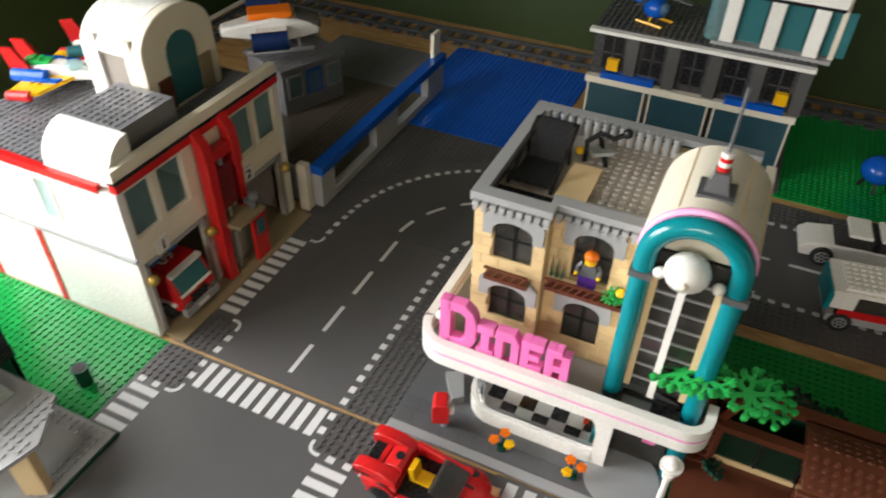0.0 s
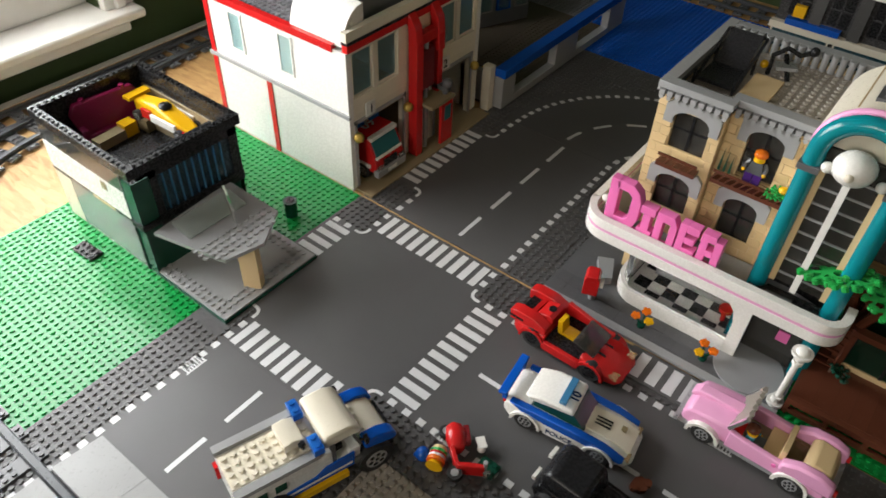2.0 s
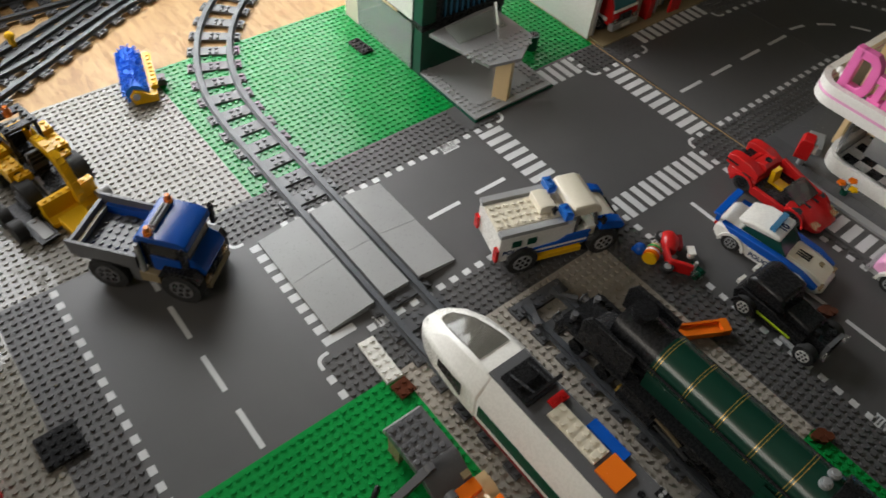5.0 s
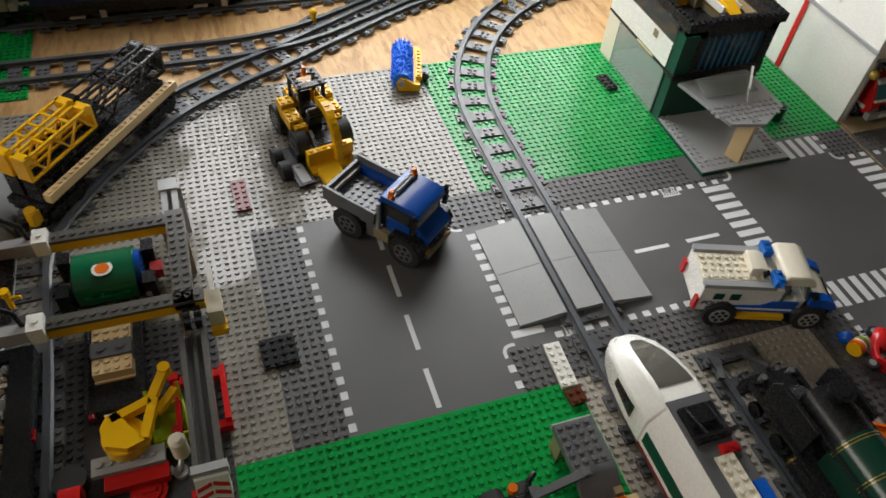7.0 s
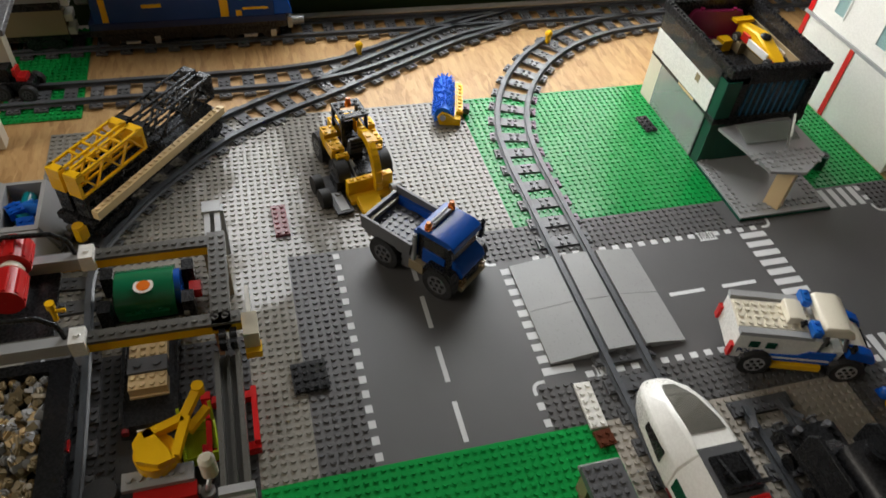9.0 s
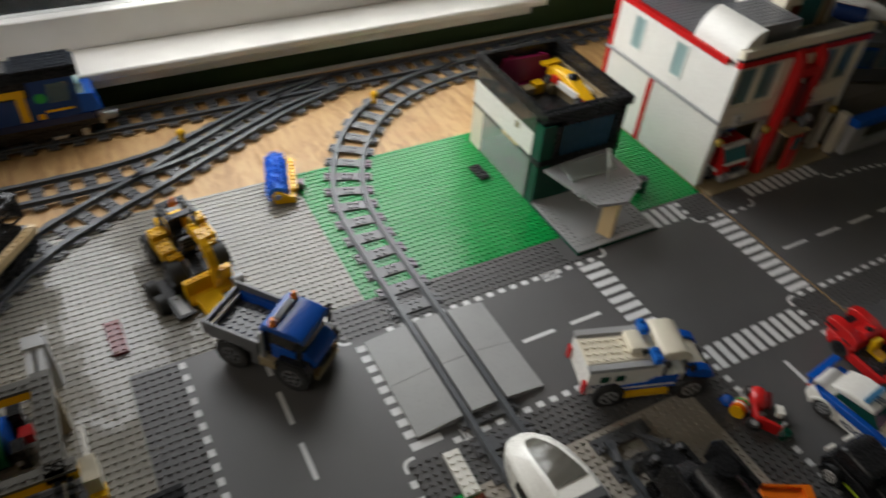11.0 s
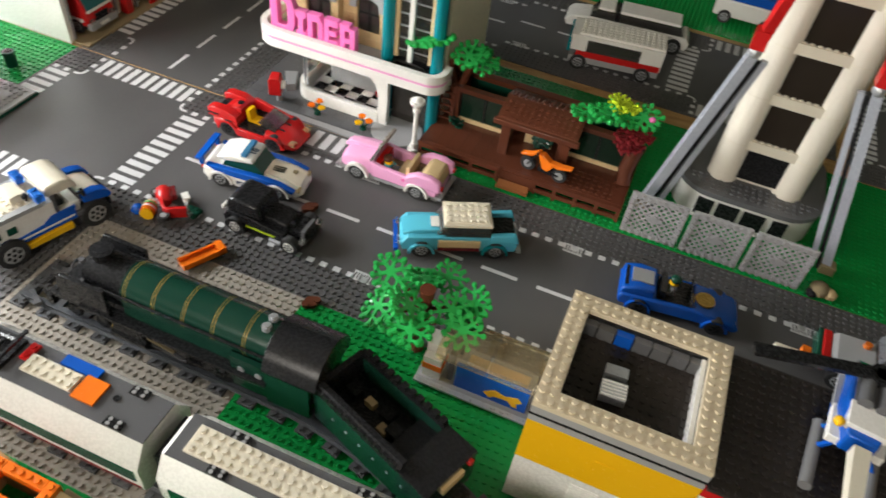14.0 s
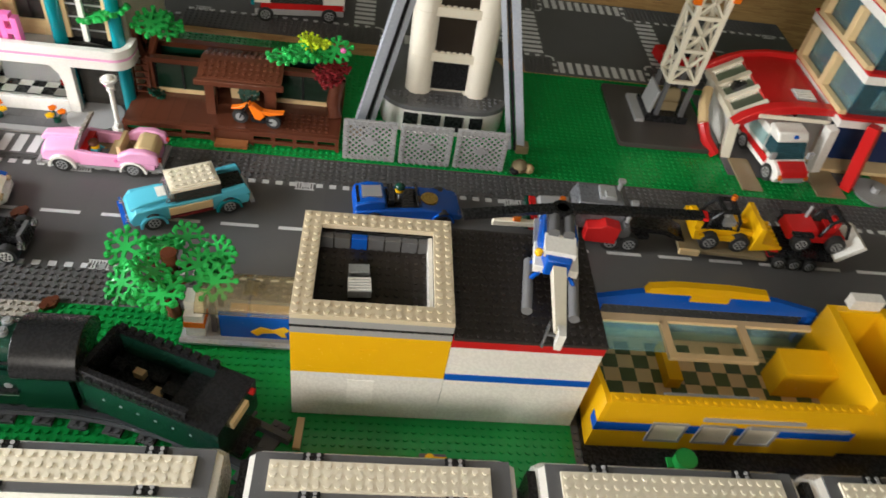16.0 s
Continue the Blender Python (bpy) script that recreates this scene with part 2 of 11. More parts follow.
    def studs(self, x0, y0, nx, ny, z, keep=None, n=10):
        """Studs on a grid whose first cell has its corner at x0, y0."""
        ring = [(0.3 * math.cos(2 * math.pi * i / n), 0.3 * math.sin(2 * math.pi * i / n)) for i in range(n)]
        for i in range(nx):
            for j in range(ny):
                if keep and not keep(i, j):
                    continue
                cx, cy, o = x0 + i + 0.5, y0 + j + 0.5, len(self.v)
                self.v.extend([(cx + a, cy + b, z) for a, b in ring] + [(cx + a, cy + b, z + 0.21) for a, b in ring])
                self.f.extend([[o + k, o + (k + 1) % n, o + n + (k + 1) % n, o + n + k] for k in range(n)] + [list(range(o + n, o + 2 * n))])
        return self

    def brick(self, x0, x1, y0, y1, z0, z1):
        """A block with studs all over its top."""
        self.box(x0, x1, y0, y1, z0, z1)
        return self.studs(x0, y0, int(round(x1 - x0)), int(round(y1 - y0)), z1)

    def loft(self, rings, closed=True):
        """A skin over rings of equally many points, with both ends closed."""
        n, o = len(rings[0]), []
        v = [p for r in rings for p in r]
        f = [(k * n + i, k * n + (i + 1) % n, (k + 1) * n + (i + 1) % n, (k + 1) * n + i) for k in range(len(rings) - 1) for i in range(n if closed else n - 1)]
        f += [list(range(n))[::-1], list(range((len(rings) - 1) * n, len(rings) * n))]
        return self.add(v, f)

    def bar(self, a, b, w, h=None):
        """A square bar between two points."""
        a, b = Vector(a), Vector(b)
        d = (b - a).normalized()
        s = d.cross(Vector((0, 0, 1)))
        s = s.normalized() if s.length > 1e-3 else Vector((0, 1, 0))
        u = s.cross(d)
        h = h or w
        ring = [(-1, -1), (1, -1), (1, 1), (-1, 1)]
        return self.loft([[tuple(p + s * (i * w / 2) + u * (j * h / 2)) for i, j in ring] for p in (a, b)])

    def turned(self, m):
        self.v = [tuple(m @ Vector(p)) for p in self.v]
        return self

    def join(self, other, m=None):
        return self.add([tuple(m @ Vector(p)) for p in other.v] if m else other.v, other.f)


def mesh_of(name, geo, mat, smooth=True):
    me = bpy.data.meshes.new(name)
    me.from_pydata([(x * U, y * U, z * U) for x, y, z in geo.v], [], geo.f)
    me.materials.append(mat)
    if smooth:
        me.shade_smooth()
        me.set_sharp_from_angle(angle=radians(38))
    return me


def part(name, geo, mat, parent=None, label="", bevel=0.0):
    ob = new(name, mesh_of(name, geo, mat))
    if parent is not None:
        ob.parent = parent
    if label:
        ob["label"] = label
    if bevel:
        b = ob.modifiers.new("bevel", "BEVEL")
        b.width, b.segments, b.limit_method, b.angle_limit = bevel * U, 2, "ANGLE", radians(40)
    return ob


def pieces(name, geo, mat, parent, label="", bevel=0.0):
    """Each block of a Geo made of boxes as a part of its own."""
    for i in range(0, len(geo.v), 8):
        part(name, G().add(geo.v[i:i + 8], [[k - i for k in f] for f in geo.f[i // 8 * 6:i // 8 * 6 + 6]]), mat, parent, label, bevel)


def thing(name, x, y, z=0.0, rz=0.0, label="", category="", group="", kind="", rx=0.0, ry=0.0):
    ob = new(name)
    ob.empty_display_size = 0.01
    ob.matrix_world = pose(x * U, y * U, z * U, rx, ry, rz)
    return tagged(ob, label, category, group, kind)


def structure(name, geo, mat, label, category=""):
    return tagged(part(name, geo, mat, None), label, category or name, "", "structure")


G = Geo


def rounded(x0, x1, y0, y1, r, n=6):
    """A level outline with round corners."""
    out = []
    for cx, cy, a in ((x1 - r, y1 - r, 0), (x0 + r, y1 - r, 90), (x0 + r, y0 + r, 180), (x1 - r, y0 + r, 270)):
        out += [(cx + r * math.cos(radians(a + 90 * k / n)), cy + r * math.sin(radians(a + 90 * k / n))) for k in range(n + 1)]
    return out


def arc(cx, cy, r, a0, a1, n):
    return [(cx + r * math.cos(radians(a0 + (a1 - a0) * k / n)), cy + r * math.sin(radians(a0 + (a1 - a0) * k / n))) for k in range(n + 1)]


# ---- the room ----
structure("floor", G().box(-80, 340, -345, 165, -95, -90), FLOORWOOD, "brown wooden floor of the room below the table")
structure("ceiling", G().box(-80, 340, -345, 165, 215, 219), CEILPAINT, "plain white painted ceiling of the room")
structure("wall_north", G().box(-80, 340, 145.5, 164, -90, 215), WALLPAINT, "dark green painted wall behind the rear tracks", "wall")
structure("wall_east", G().box(332, 340, -335, 156, -90, 215), WALLPAINT, "dark green painted wall", "wall")
# The opening is unseen and only added behind the fill lamp.
structure("wall_south", G().box(-80, -48, -345, -335, -90, 215).box(108, 340, -345, -335, -90, 215).box(-48, 108, -345, -335, -90, 95).box(-48, 108, -345, -335, 207, 215), WALLPAINT, "dark green painted wall with an unseen opening added for fill light", "wall")
WY0, WY1, WZ0, WZ1 = -91.0, 33.0, 8.0, 102.0
structure("wall_west", G().box(-76, -66, -335, WY0, -90, 215).box(-76, -66, WY1, 156, -90, 215).box(-76, -66, WY0, WY1, -90, WZ0).box(-76, -66, WY0, WY1, WZ1, 215), WALLPAINT, "dark green painted wall below and beside the window", "wall")
win = tagged(new("window_1"), "white painted window over the tracks, letting in bright daylight", "window", "", "structure")
part("window_sill", G().box(-76, -60.5, WY0 - 5, WY1 + 6, 7.6, 9.4).box(-66, -63.5, WY0 - 3, WY1 + 4, 4.6, 7.6), TRIMPAINT, win, "deep white painted sill", 0.5)
for y0, y1 in ((WY0 - 6, WY0), (WY1, WY1 + 6)):
    part("window_frame", G().box(-66, -64, y0, y1, 9.4, WZ1 + 6).box(-66, -63.3, y0 + 2, y1 - 2, 9.4, WZ1 + 6), TRIMPAINT, win, "", 0.3)
part("window_frame", G().box(-66, -64, WY0 - 6, WY1 + 6, WZ1, WZ1 + 6), TRIMPAINT, win, "", 0.3)
part("sash", G().box(-74, -70, WY0, WY1, 9.4, 16).box(-74, -70, WY0, WY1, 56, 60).box(-74, -70, WY0, WY0 + 6, 16, WZ1).box(-74, -70, WY1 - 6, WY1, 16, WZ1).box(-74, -70, WY0, WY1, WZ1 - 5, WZ1), TRIMPAINT, win, "white painted window sash", 0.3)
sheet = part("pane", G().box(-72.4, -72, WY0 + 6, WY1 - 6, 16, WZ1 - 5), CLEAR, win)
sheet.visible_shadow = False
structure("table_board", G().box(-64.5, 250, -160, 154, -3, -0.25), OSB, "bare oriented strand board that carries the whole town", "table")
structure("table_batten", G().box(-64.9, -63.6, -160, 154, -3.2, 0.1), TRIMPAINT, "pale timber edge strip along the board by the window", "batten")


# ---- baseplates and roads ----
def baseplate(x, y, nx, ny, mat, label, keep=None, name="baseplate"):
    g = G().prism([(x, y), (x + nx, y), (x + nx, y + ny), (x, y + ny)], -0.22, 0.0)
    g.studs(x, y, nx, ny, 0.0, keep)
    return structure(name, g, mat, label, "baseplate")


def marking(g, x0, x1, y0, y1):
    g.box(x0, x1, y0, y1, -0.01, 0.025)


SW = 6.0  # width of the stud strip beside a road


def local(plate_x, plate_y, turn):
    """From a road plate's own plan (0 to 32) into the town, turned by quarter turns."""
    return Matrix.Translation((plate_x + 16, plate_y + 16, 0)) @ Matrix.Rotation(radians(90 * turn), 4, "Z") @ Matrix.Translation((-16, -16, 0))


def dashes(g, x, y0, y1):
    """Short edge dashes along y at x."""
    k = y0 + 0.5
    while k < y1 - 0.6:
        marking(g, x - 0.42, x + 0.42, k, k + 1.0)
        k += 2.0


def drain(g, x, y):
    for k in range(7):
        marking(g, x - 0.62, x + 0.62, y - 1.3 + 0.4 * k, y - 1.3 + 0.4 * k + 0.2)
    marking(g, x - 0.85, x - 0.62, y - 1.4, y + 1.5)
    marking(g, x + 0.62, x + 0.85, y - 1.4, y + 1.5)


def curb(g, cx, cy, sx, sy):
    """The rounded white kerb line at the inner corner of a stud patch."""
    pts = [(cx - sx * 1.6, cy), *[(cx - sx * 1.0 + sx * math.cos(radians(a)), cy - sy * 1.0 + sy * math.sin(radians(a))) for a in range(90, -1, -15)], (cx, cy - sy * 1.6)]
    g.sweep(pts, [(-0.22, -0.01), (0.22, -0.01), (0.22, 0.026), (-0.22, 0.026)])


def zebra_y(g, y0, y1, x0=6.9, x1=25.1, n=10):
    step = (x1 - x0) / n
    for k in range(n):
        marking(g, x0 + step * (k + 0.14), x0 + step * (k + 0.72), y0, y1)


def road_plate(x, y, turn, sort, label, keep_extra=None, lane=0.0):
    m = local(x, y, turn)
    mi = m.inverted()
    g = G().box(x, x + 32, y, y + 32, -0.22, 0.0)
    w = int(SW)

    def studded(i, j):
        p = mi @ Vector((x + i + 0.5, y + j + 0.5, 0))
        a, b = p.x, p.y
        lo, hi = a < w, a > 32 - w
        top, bot = b > 32 - w, b < w
        if sort == "straight":
            s = lo or hi
        elif sort == "cross":
            s = (lo or hi) and (top or bot)
        elif sort == "tee":
            s = lo or (hi and (top or bot))
        else:
            s = math.hypot(32 - a, b) > 32 - w + 2.0 or math.hypot(32 - a, b) < w
        return s and not (keep_extra and not keep_extra(x + i + 0.5, y + j + 0.5))

    studs = G().studs(x, y, 32, 32, 0.0, studded)
    ob = structure("road", g.join(studs), ROAD, label)
    k = G()
    e = SW + 0.35
    if sort == "straight":
        for xx in (e, 32 - e):
            dashes(k, xx, 0, 32)
        for b in (2.2, 10.2, 18.2, 26.2):
            marking(k, 15.7, 16.3, b, b + 5.2)
        drain(k, e + 0.3, 28.8)
        drain(k, 32 - e - 0.3, 4.6)
    elif sort == "cross":
        for (cx, cy, sx, sy) in ((SW + 0.4, SW + 0.4, 1, 1), (32 - SW - 0.4, SW + 0.4, -1, 1), (SW + 0.4, 32 - SW - 0.4, 1, -1), (32 - SW - 0.4, 32 - SW - 0.4, -1, -1)):
            curb(k, cx, cy, sx, sy)
        for turn_k in range(4):
            h = G()
            zebra_y(h, 0.5, 4.6)
            for xx in (e, 32 - e):
                marking(h, xx - 0.42, xx + 0.42, 0.6, 1.6)
                marking(h, xx - 0.42, xx + 0.42, 2.8, 3.8)
            k.join(h, local(0, 0, turn_k))
    elif sort == "tee":
        dashes(k, e, 0, 32)
        h = G()
        zebra_y(h, 0.5, 4.6)
        k.join(h, local(0, 0, 1))
        curb(k, 32 - SW - 0.4, SW + 0.4, -1, 1)
        curb(k, 32 - SW - 0.4, 32 - SW - 0.4, -1, -1)
        for yy in (0.6, 2.8, 28.2, 30.4):
            marking(k, 32 - e - 0.42, 32 - e + 0.42, yy, yy + 1)
        for b in (0.8, 8.7, 16.8, 24.8):
            marking(k, 15.7 + lane, 16.3 + lane, b, b + 5.2)
    else:
        for r, na in ((32 - e, 22), (e, 4)):
            for q in range(na):
                a0 = 90 + 90 * (q + 0.25) / na
                a1 = 90 + 90 * (q + 0.75) / na
                k.sweep(arc(32, 0, r, a0, a1, 3), [(-0.42, -0.01), (0.42, -0.01), (0.42, 0.025), (-0.42, 0.025)])
        for q in range(4):
            k.sweep(arc(32, 0, 16, 90 + 90 * (q + 0.2) / 4, 90 + 90 * (q + 0.75) / 4, 6), [(-0.3, -0.01), (0.3, -0.01), (0.3, 0.025), (-0.3, 0.025)])
    k.turned(m)
    part("road_marking", k, PAINT, ob, "white printed lines and crossings")
    return ob


road_plate(0, 0, 0, "cross", "dark grey crossroads plate with white crossings and studded corners", lambda x, y: not (x < 5.2 and y < 17.5))
road_plate(0, -32, 2, "straight", "dark grey straight road plate under the level crossing")
road_plate(0, -64, 1, "tee", "dark grey junction plate with white edge dashes")
for x in (32, 64, 96, 128, 160):
    road_plate(x, 0, 3, "straight", "dark grey straight road plate of the main street")
road_plate(0.2, 32.5, 2, "tee", "dark grey junction plate before the fire station", None, -1.0)
road_plate(0.4, 64.6, 0, "curve", "dark grey curved road plate", None)
for x, y in ((32.6, 66.5), (64.6, 69)):
    road_plate(x, y, 1, "straight", "dark grey straight road plate of the back street")
road_plate(96.6, 69, 0, "cross", "dark grey crossroads plate of the back street")
road_plate(131, 65, 0, "cross", "dark grey crossroads plate beyond the crane")
road_plate(163, 65, 1, "straight", "dark grey straight road plate of the back street")
TERMGREY = plastic("terminal_plate_plastic", (0.045, 0.044, 0.046), 0.3, 0.2)
baseplate(-32, -32, 32, 32, GREEN, "bright green studded baseplate beside the curved track")
baseplate(-32, 0, 32, 32, GREEN, "bright green studded baseplate round the corner house")
baseplate(-32, -64, 32, 32, PLATEGREY, "light grey studded baseplate, shiny from the window")
baseplate(-32, -96, 32, 32, PLATEGREY, "light grey studded baseplate, shiny from the window")
baseplate(0, -70, 32, 6, PLATEGREY, "narrow light grey studded plate beside the junction")
baseplate(0, -102, 12, 32, PLATEGREY, "light grey studded baseplate under the gantry crane")
baseplate(12, -102, 48, 32, TERMGREY, "black-grey studded baseplate of the container terminal", lambda i, j: not (9 < i and 17 < j < 28))
baseplate(-64, -104, 28, 12, GREEN, "small green studded plate under the rear tracks")
for x, y, nx, ny in ((32, -70, 32, 38), (64, -32, 32, 32), (96, -32, 32, 32), (64, -64, 32, 32), (96, -64, 32, 32)):
    baseplate(x, y, nx, ny, GREEN, "green studded baseplate beside the railway")
baseplate(32, -32, 32, 32, TRAINGREY, "pale warm grey studded baseplate under the two trains")
baseplate(64, 32.3, 32, 34, GREEN, "dark green studded baseplate under the brown cabin")
baseplate(96, 32.3, 32, 32, GREEN, "green studded baseplate under the rocket tower")
for x in (128, 160):
    baseplate(x, 32.3, 32, 32, GREEN, "green studded baseplate round the tower crane")
baseplate(56, 103, 64, 33, GREEN, "green studded baseplate behind the back street")
baseplate(120.2, 103.2, 48, 33, PLATEGREY, "grey studded baseplate behind the back street")
baseplate(-3, 97, 32, 36, BLUE, "blue studded baseplate standing for water")
baseplate(128, -32, 48, 32, DGREY, "dark studded baseplate under the yellow restaurant")


# ---- shared small makers ----
def wheel(parent, x, y, z, r, w, rim=LGREY, side=1, tyre=RUBBER):
    """A tyre with its rim as a sub-part; the axle runs along y and side points outwards."""
    t = part("tyre", G().cyl(x, y - w / 2, z, r, w, "y", 20).cyl(x, y - w * 0.36, z, r * 1.03, w * 0.72, "y", 20), tyre, parent)
    g = G().cyl(x, y + side * w * 0.5 if side > 0 else y - w * 0.5 - 0.06, z, r * 0.62, 0.06, "y", 16)
    holes = G().cyl(x, y + side * w * 0.5 if side > 0 else y - w * 0.5 - 0.1, z, r * 0.12, 0.1, "y", 6)
    for k in range(6):
        a = radians(60 * k + 15)
        holes.cyl(x + 0.38 * r * math.cos(a), y + side * w * 0.5 if side > 0 else y - w * 0.5 - 0.09, z + 0.38 * r * math.sin(a), r * 0.14, 0.09, "y", 6)
    part("rim", g, rim, t)
    part("rim_opening", holes, BLACK, t)
    return t


def minifig(x, y, z, rz, torso, legs, hair, label, seated=False, small=False):
    """A toy figure as one plain mesh with several colours."""
    me = bpy.data.meshes.new("toy_figure")
    mats = [legs, torso, YELLOW, hair]
    geos = [G(), G(), G(), G()]
    lz = 0.0 if seated else 1.5
    if seated:
        geos[0].box(-0.95, 0.95, -1.6, 0.4, 0, 0.75)
    else:
        geos[0].box(-0.95, -0.03, -0.45, 0.45, 0, 1.5).box(0.03, 0.95, -0.45, 0.45, 0, 1.5)
    geos[1].loft([[(-0.95, -0.45, lz), (0.95, -0.45, lz), (0.95, 0.45, lz), (-0.95, 0.45, lz)], [(-0.6, -0.45, lz + 1.6), (0.6, -0.45, lz + 1.6), (0.6, 0.45, lz + 1.6), (-0.6, 0.45, lz + 1.6)]])
    for s in (-1, 1):
        geos[1].tube([(s * 0.75, 0, lz + 1.45), (s * 1.12, -0.15, lz + 0.95), (s * 1.15, -0.7, lz + 0.55)], 0.25, 8)
        geos[2].ball(s * 1.15, -0.85, lz + 0.5, 0.22, 8, 6)
    geos[2].cyl(0, 0, lz + 1.6, 0.62, 0.95, "z", 14)
    geos[3].ball(0, 0.08, lz + 2.4, 0.78, 12, 8, 0.72)
    v, f, mi = [], [], []
    for k, g in enumerate(geos):
        o = len(v)
        v += [(a * U, b * U, c * U) for a, b, c in g.v]
        f += [[i + o for i in q] for q in g.f]
        mi += [k] * len(g.f)
    me.from_pydata(v, [], f)
    for m in mats:
        me.materials.append(m)
    me.polygons.foreach_set("material_index", mi)
    me.shade_smooth()
    me.set_sharp_from_angle(angle=radians(38))
    ob = new("toy_figure", me)
    ob.matrix_world = pose(x * U, y * U, z * U, 0, 0, rz)
    return tagged(ob, label, "toy figure")


# ---- railway ----
SLEEPER = G().box(-1, 1, -4, 4, 0, 0.4)
for yy in (-4, 3):
    SLEEPER.studs(-1, yy, 2, 1, 0.4)
SLEEPER.studs(-1, -1, 2, 2, 0.4)
SLEEPER_MESH = mesh_of("sleeper", SLEEPER, DGREY)
RAILCOL = plastic("rail_grey_plastic", (0.075, 0.08, 0.088), 0.3)


def resample(points, step):
    """Even steps along a smooth line through plan points."""
    p = [Vector((a, b, 0)) for a, b in points]
    fine = []
    for i in range(len(p) - 1):
        a, b, c, d = p[max(i - 1, 0)], p[i], p[i + 1], p[min(i + 2, len(p) - 1)]
        for k in range(24):
            t = k / 24
            fine.append(0.5 * ((2 * b) + (c - a) * t + (2 * a - 5 * b + 4 * c - d) * t * t + (3 * b - a - 3 * c + d) * t ** 3))
    fine.append(p[-1])
    out, left = [fine[0]], step
    for a, b in zip(fine, fine[1:]):
        d = (b - a).length
        while d >= left:
            a = a + (b - a).normalized() * left
            d -= left
            left = step
            out.append(a)
        left -= d
    return [(q.x, q.y) for q in out]


def railway(points, label, z=0.0, skip=None, sleepers=True):
    t = thing("railway_track", 0, 0, z, 0, label, "railway track", "railway tracks")
    pts = resample(points, 2.0)
    for s in (-2.5, 2.5):
        prof = [(s - 0.55, 0.4), (s + 0.55, 0.4), (s + 0.22, 0.62), (s + 0.36, 0.85), (s + 0.36, 1.12), (s - 0.36, 1.12), (s - 0.36, 0.85), (s - 0.22, 0.62)]
        part("rail", G().sweep(pts, prof[::-1]), RAILCOL, t)
    for k in range(0, len(pts) - 1, 2):
        (x, y), (x2, y2) = pts[k], pts[k + 1]
        if skip and skip(x, y):
            continue
        ob = new("sleeper", SLEEPER_MESH)
        ob.parent = t
        ob.matrix_local = pose(x * U, y * U, 0, 0, 0, math.degrees(math.atan2(y2 - y, x2 - x)))
    return t


main_line = [(172, -26), (130, -26), (64, -26), (30, -26), (0, -26), (-8, -26)] + arc(-13, 14, 40, 270, 185, 9) + [(-54.5, 22), (-57, 36), (-58, 50)]
railway(main_line, "dark grey track that crosses the road and curves over green plates", 0.0, lambda x, y: 7 < x < 24 and y < -20)
railway([(-58, -158), (-58, -60), (-58, 0), (-58, 60), (-58, 150)], "dark grey straight track along the window wall")
railway([(-42, -158), (-42, -104), (-42, -87), (-42, -69), (-42.4, -58), (-44.5, -48), (-49.5, -37), (-55, -25), (-58, -12)], "dark grey siding with a points blade")
railway([(60, -90), (40, -90), (22, -90), (8, -90.4), (0, -90.6), (-5, -89.6), (-10.5, -86.8), (-18.2, -81.3), (-28, -71.6), (-34, -62), (-38.5, -53), (-44.5, -42), (-51.9, -28), (-58, -12)], "dark grey siding that carries the crane wagon")
railway([(34, -12.8), (50, -12.8), (66, -12.8), (74, -13.2), (82, -14.8), (90, -17.6), (96, -20.4)], "blue-grey curved track under the green steam engine")
railway([(-56, 137.5), (0, 137.5), (60, 138.5), (180, 140)], "dark grey track along the rear wall")
for x, y, a in ((-47.9, -46, 40), (-47.5, -9.5, 65)):
    t = thing("points_lever", x, y, 0, a, "grey points lever stand with a yellow handle beside the track", "points lever", "points levers")
    part("base", G().box(-2.2, 2.2, -1.4, 1.4, -0.2, 0.5).studs(-2, -1, 4, 2, 0.5), DGREY, t)
    part("handle", G().cyl(0, 0, 0.5, 0.5, 1.6, "z", 10).ball(0, 0, 2.4, 0.75, 10, 6), YELLOW, t, "yellow lever")

# Level crossing: two ramps and a middle panel, each of two pieces.
lc = thing("level_crossing", 15.4, -26, 0, 0, "light grey level crossing ramps over the road between the rails", "level crossing")
SLOPEGREY = plastic("worn_light_grey_plastic", (0.30, 0.30, 0.295), 0.3, 0.12)
for x0, x1 in ((-8.1, -0.03), (0.03, 8.1)):
    part("ramp", G().prism([(-9.3, 0.02), (-3.2, 0.02), (-3.2, 1.12), (-3.6, 1.12), (-9.3, 0.35)], x0, x1, "x"), SLOPEGREY, lc)
    part("ramp", G().prism([(3.2, 0.02), (8.9, 0.02), (8.9, 0.35), (3.6, 1.12), (3.2, 1.12)], x0, x1, "x"), SLOPEGREY, lc)
for x0, x1 in ((-8.2, -0.03), (0.03, 8.0)):
    part("panel", G().box(x0, x1, -1.8, 1.85, 0.02, 1.08), SLOPEGREY, lc)


# ---- white passenger train ----
def train_section(x, w_top, w_mid, w_bot, z0, z1, z2, z3):
    return [(x, -w_bot, z0), (x, w_bot, z0), (x, w_mid, z1), (x, w_mid, z2), (x, w_top, z3), (x, -w_top, z3), (x, -w_mid, z2), (x, -w_mid, z1)]


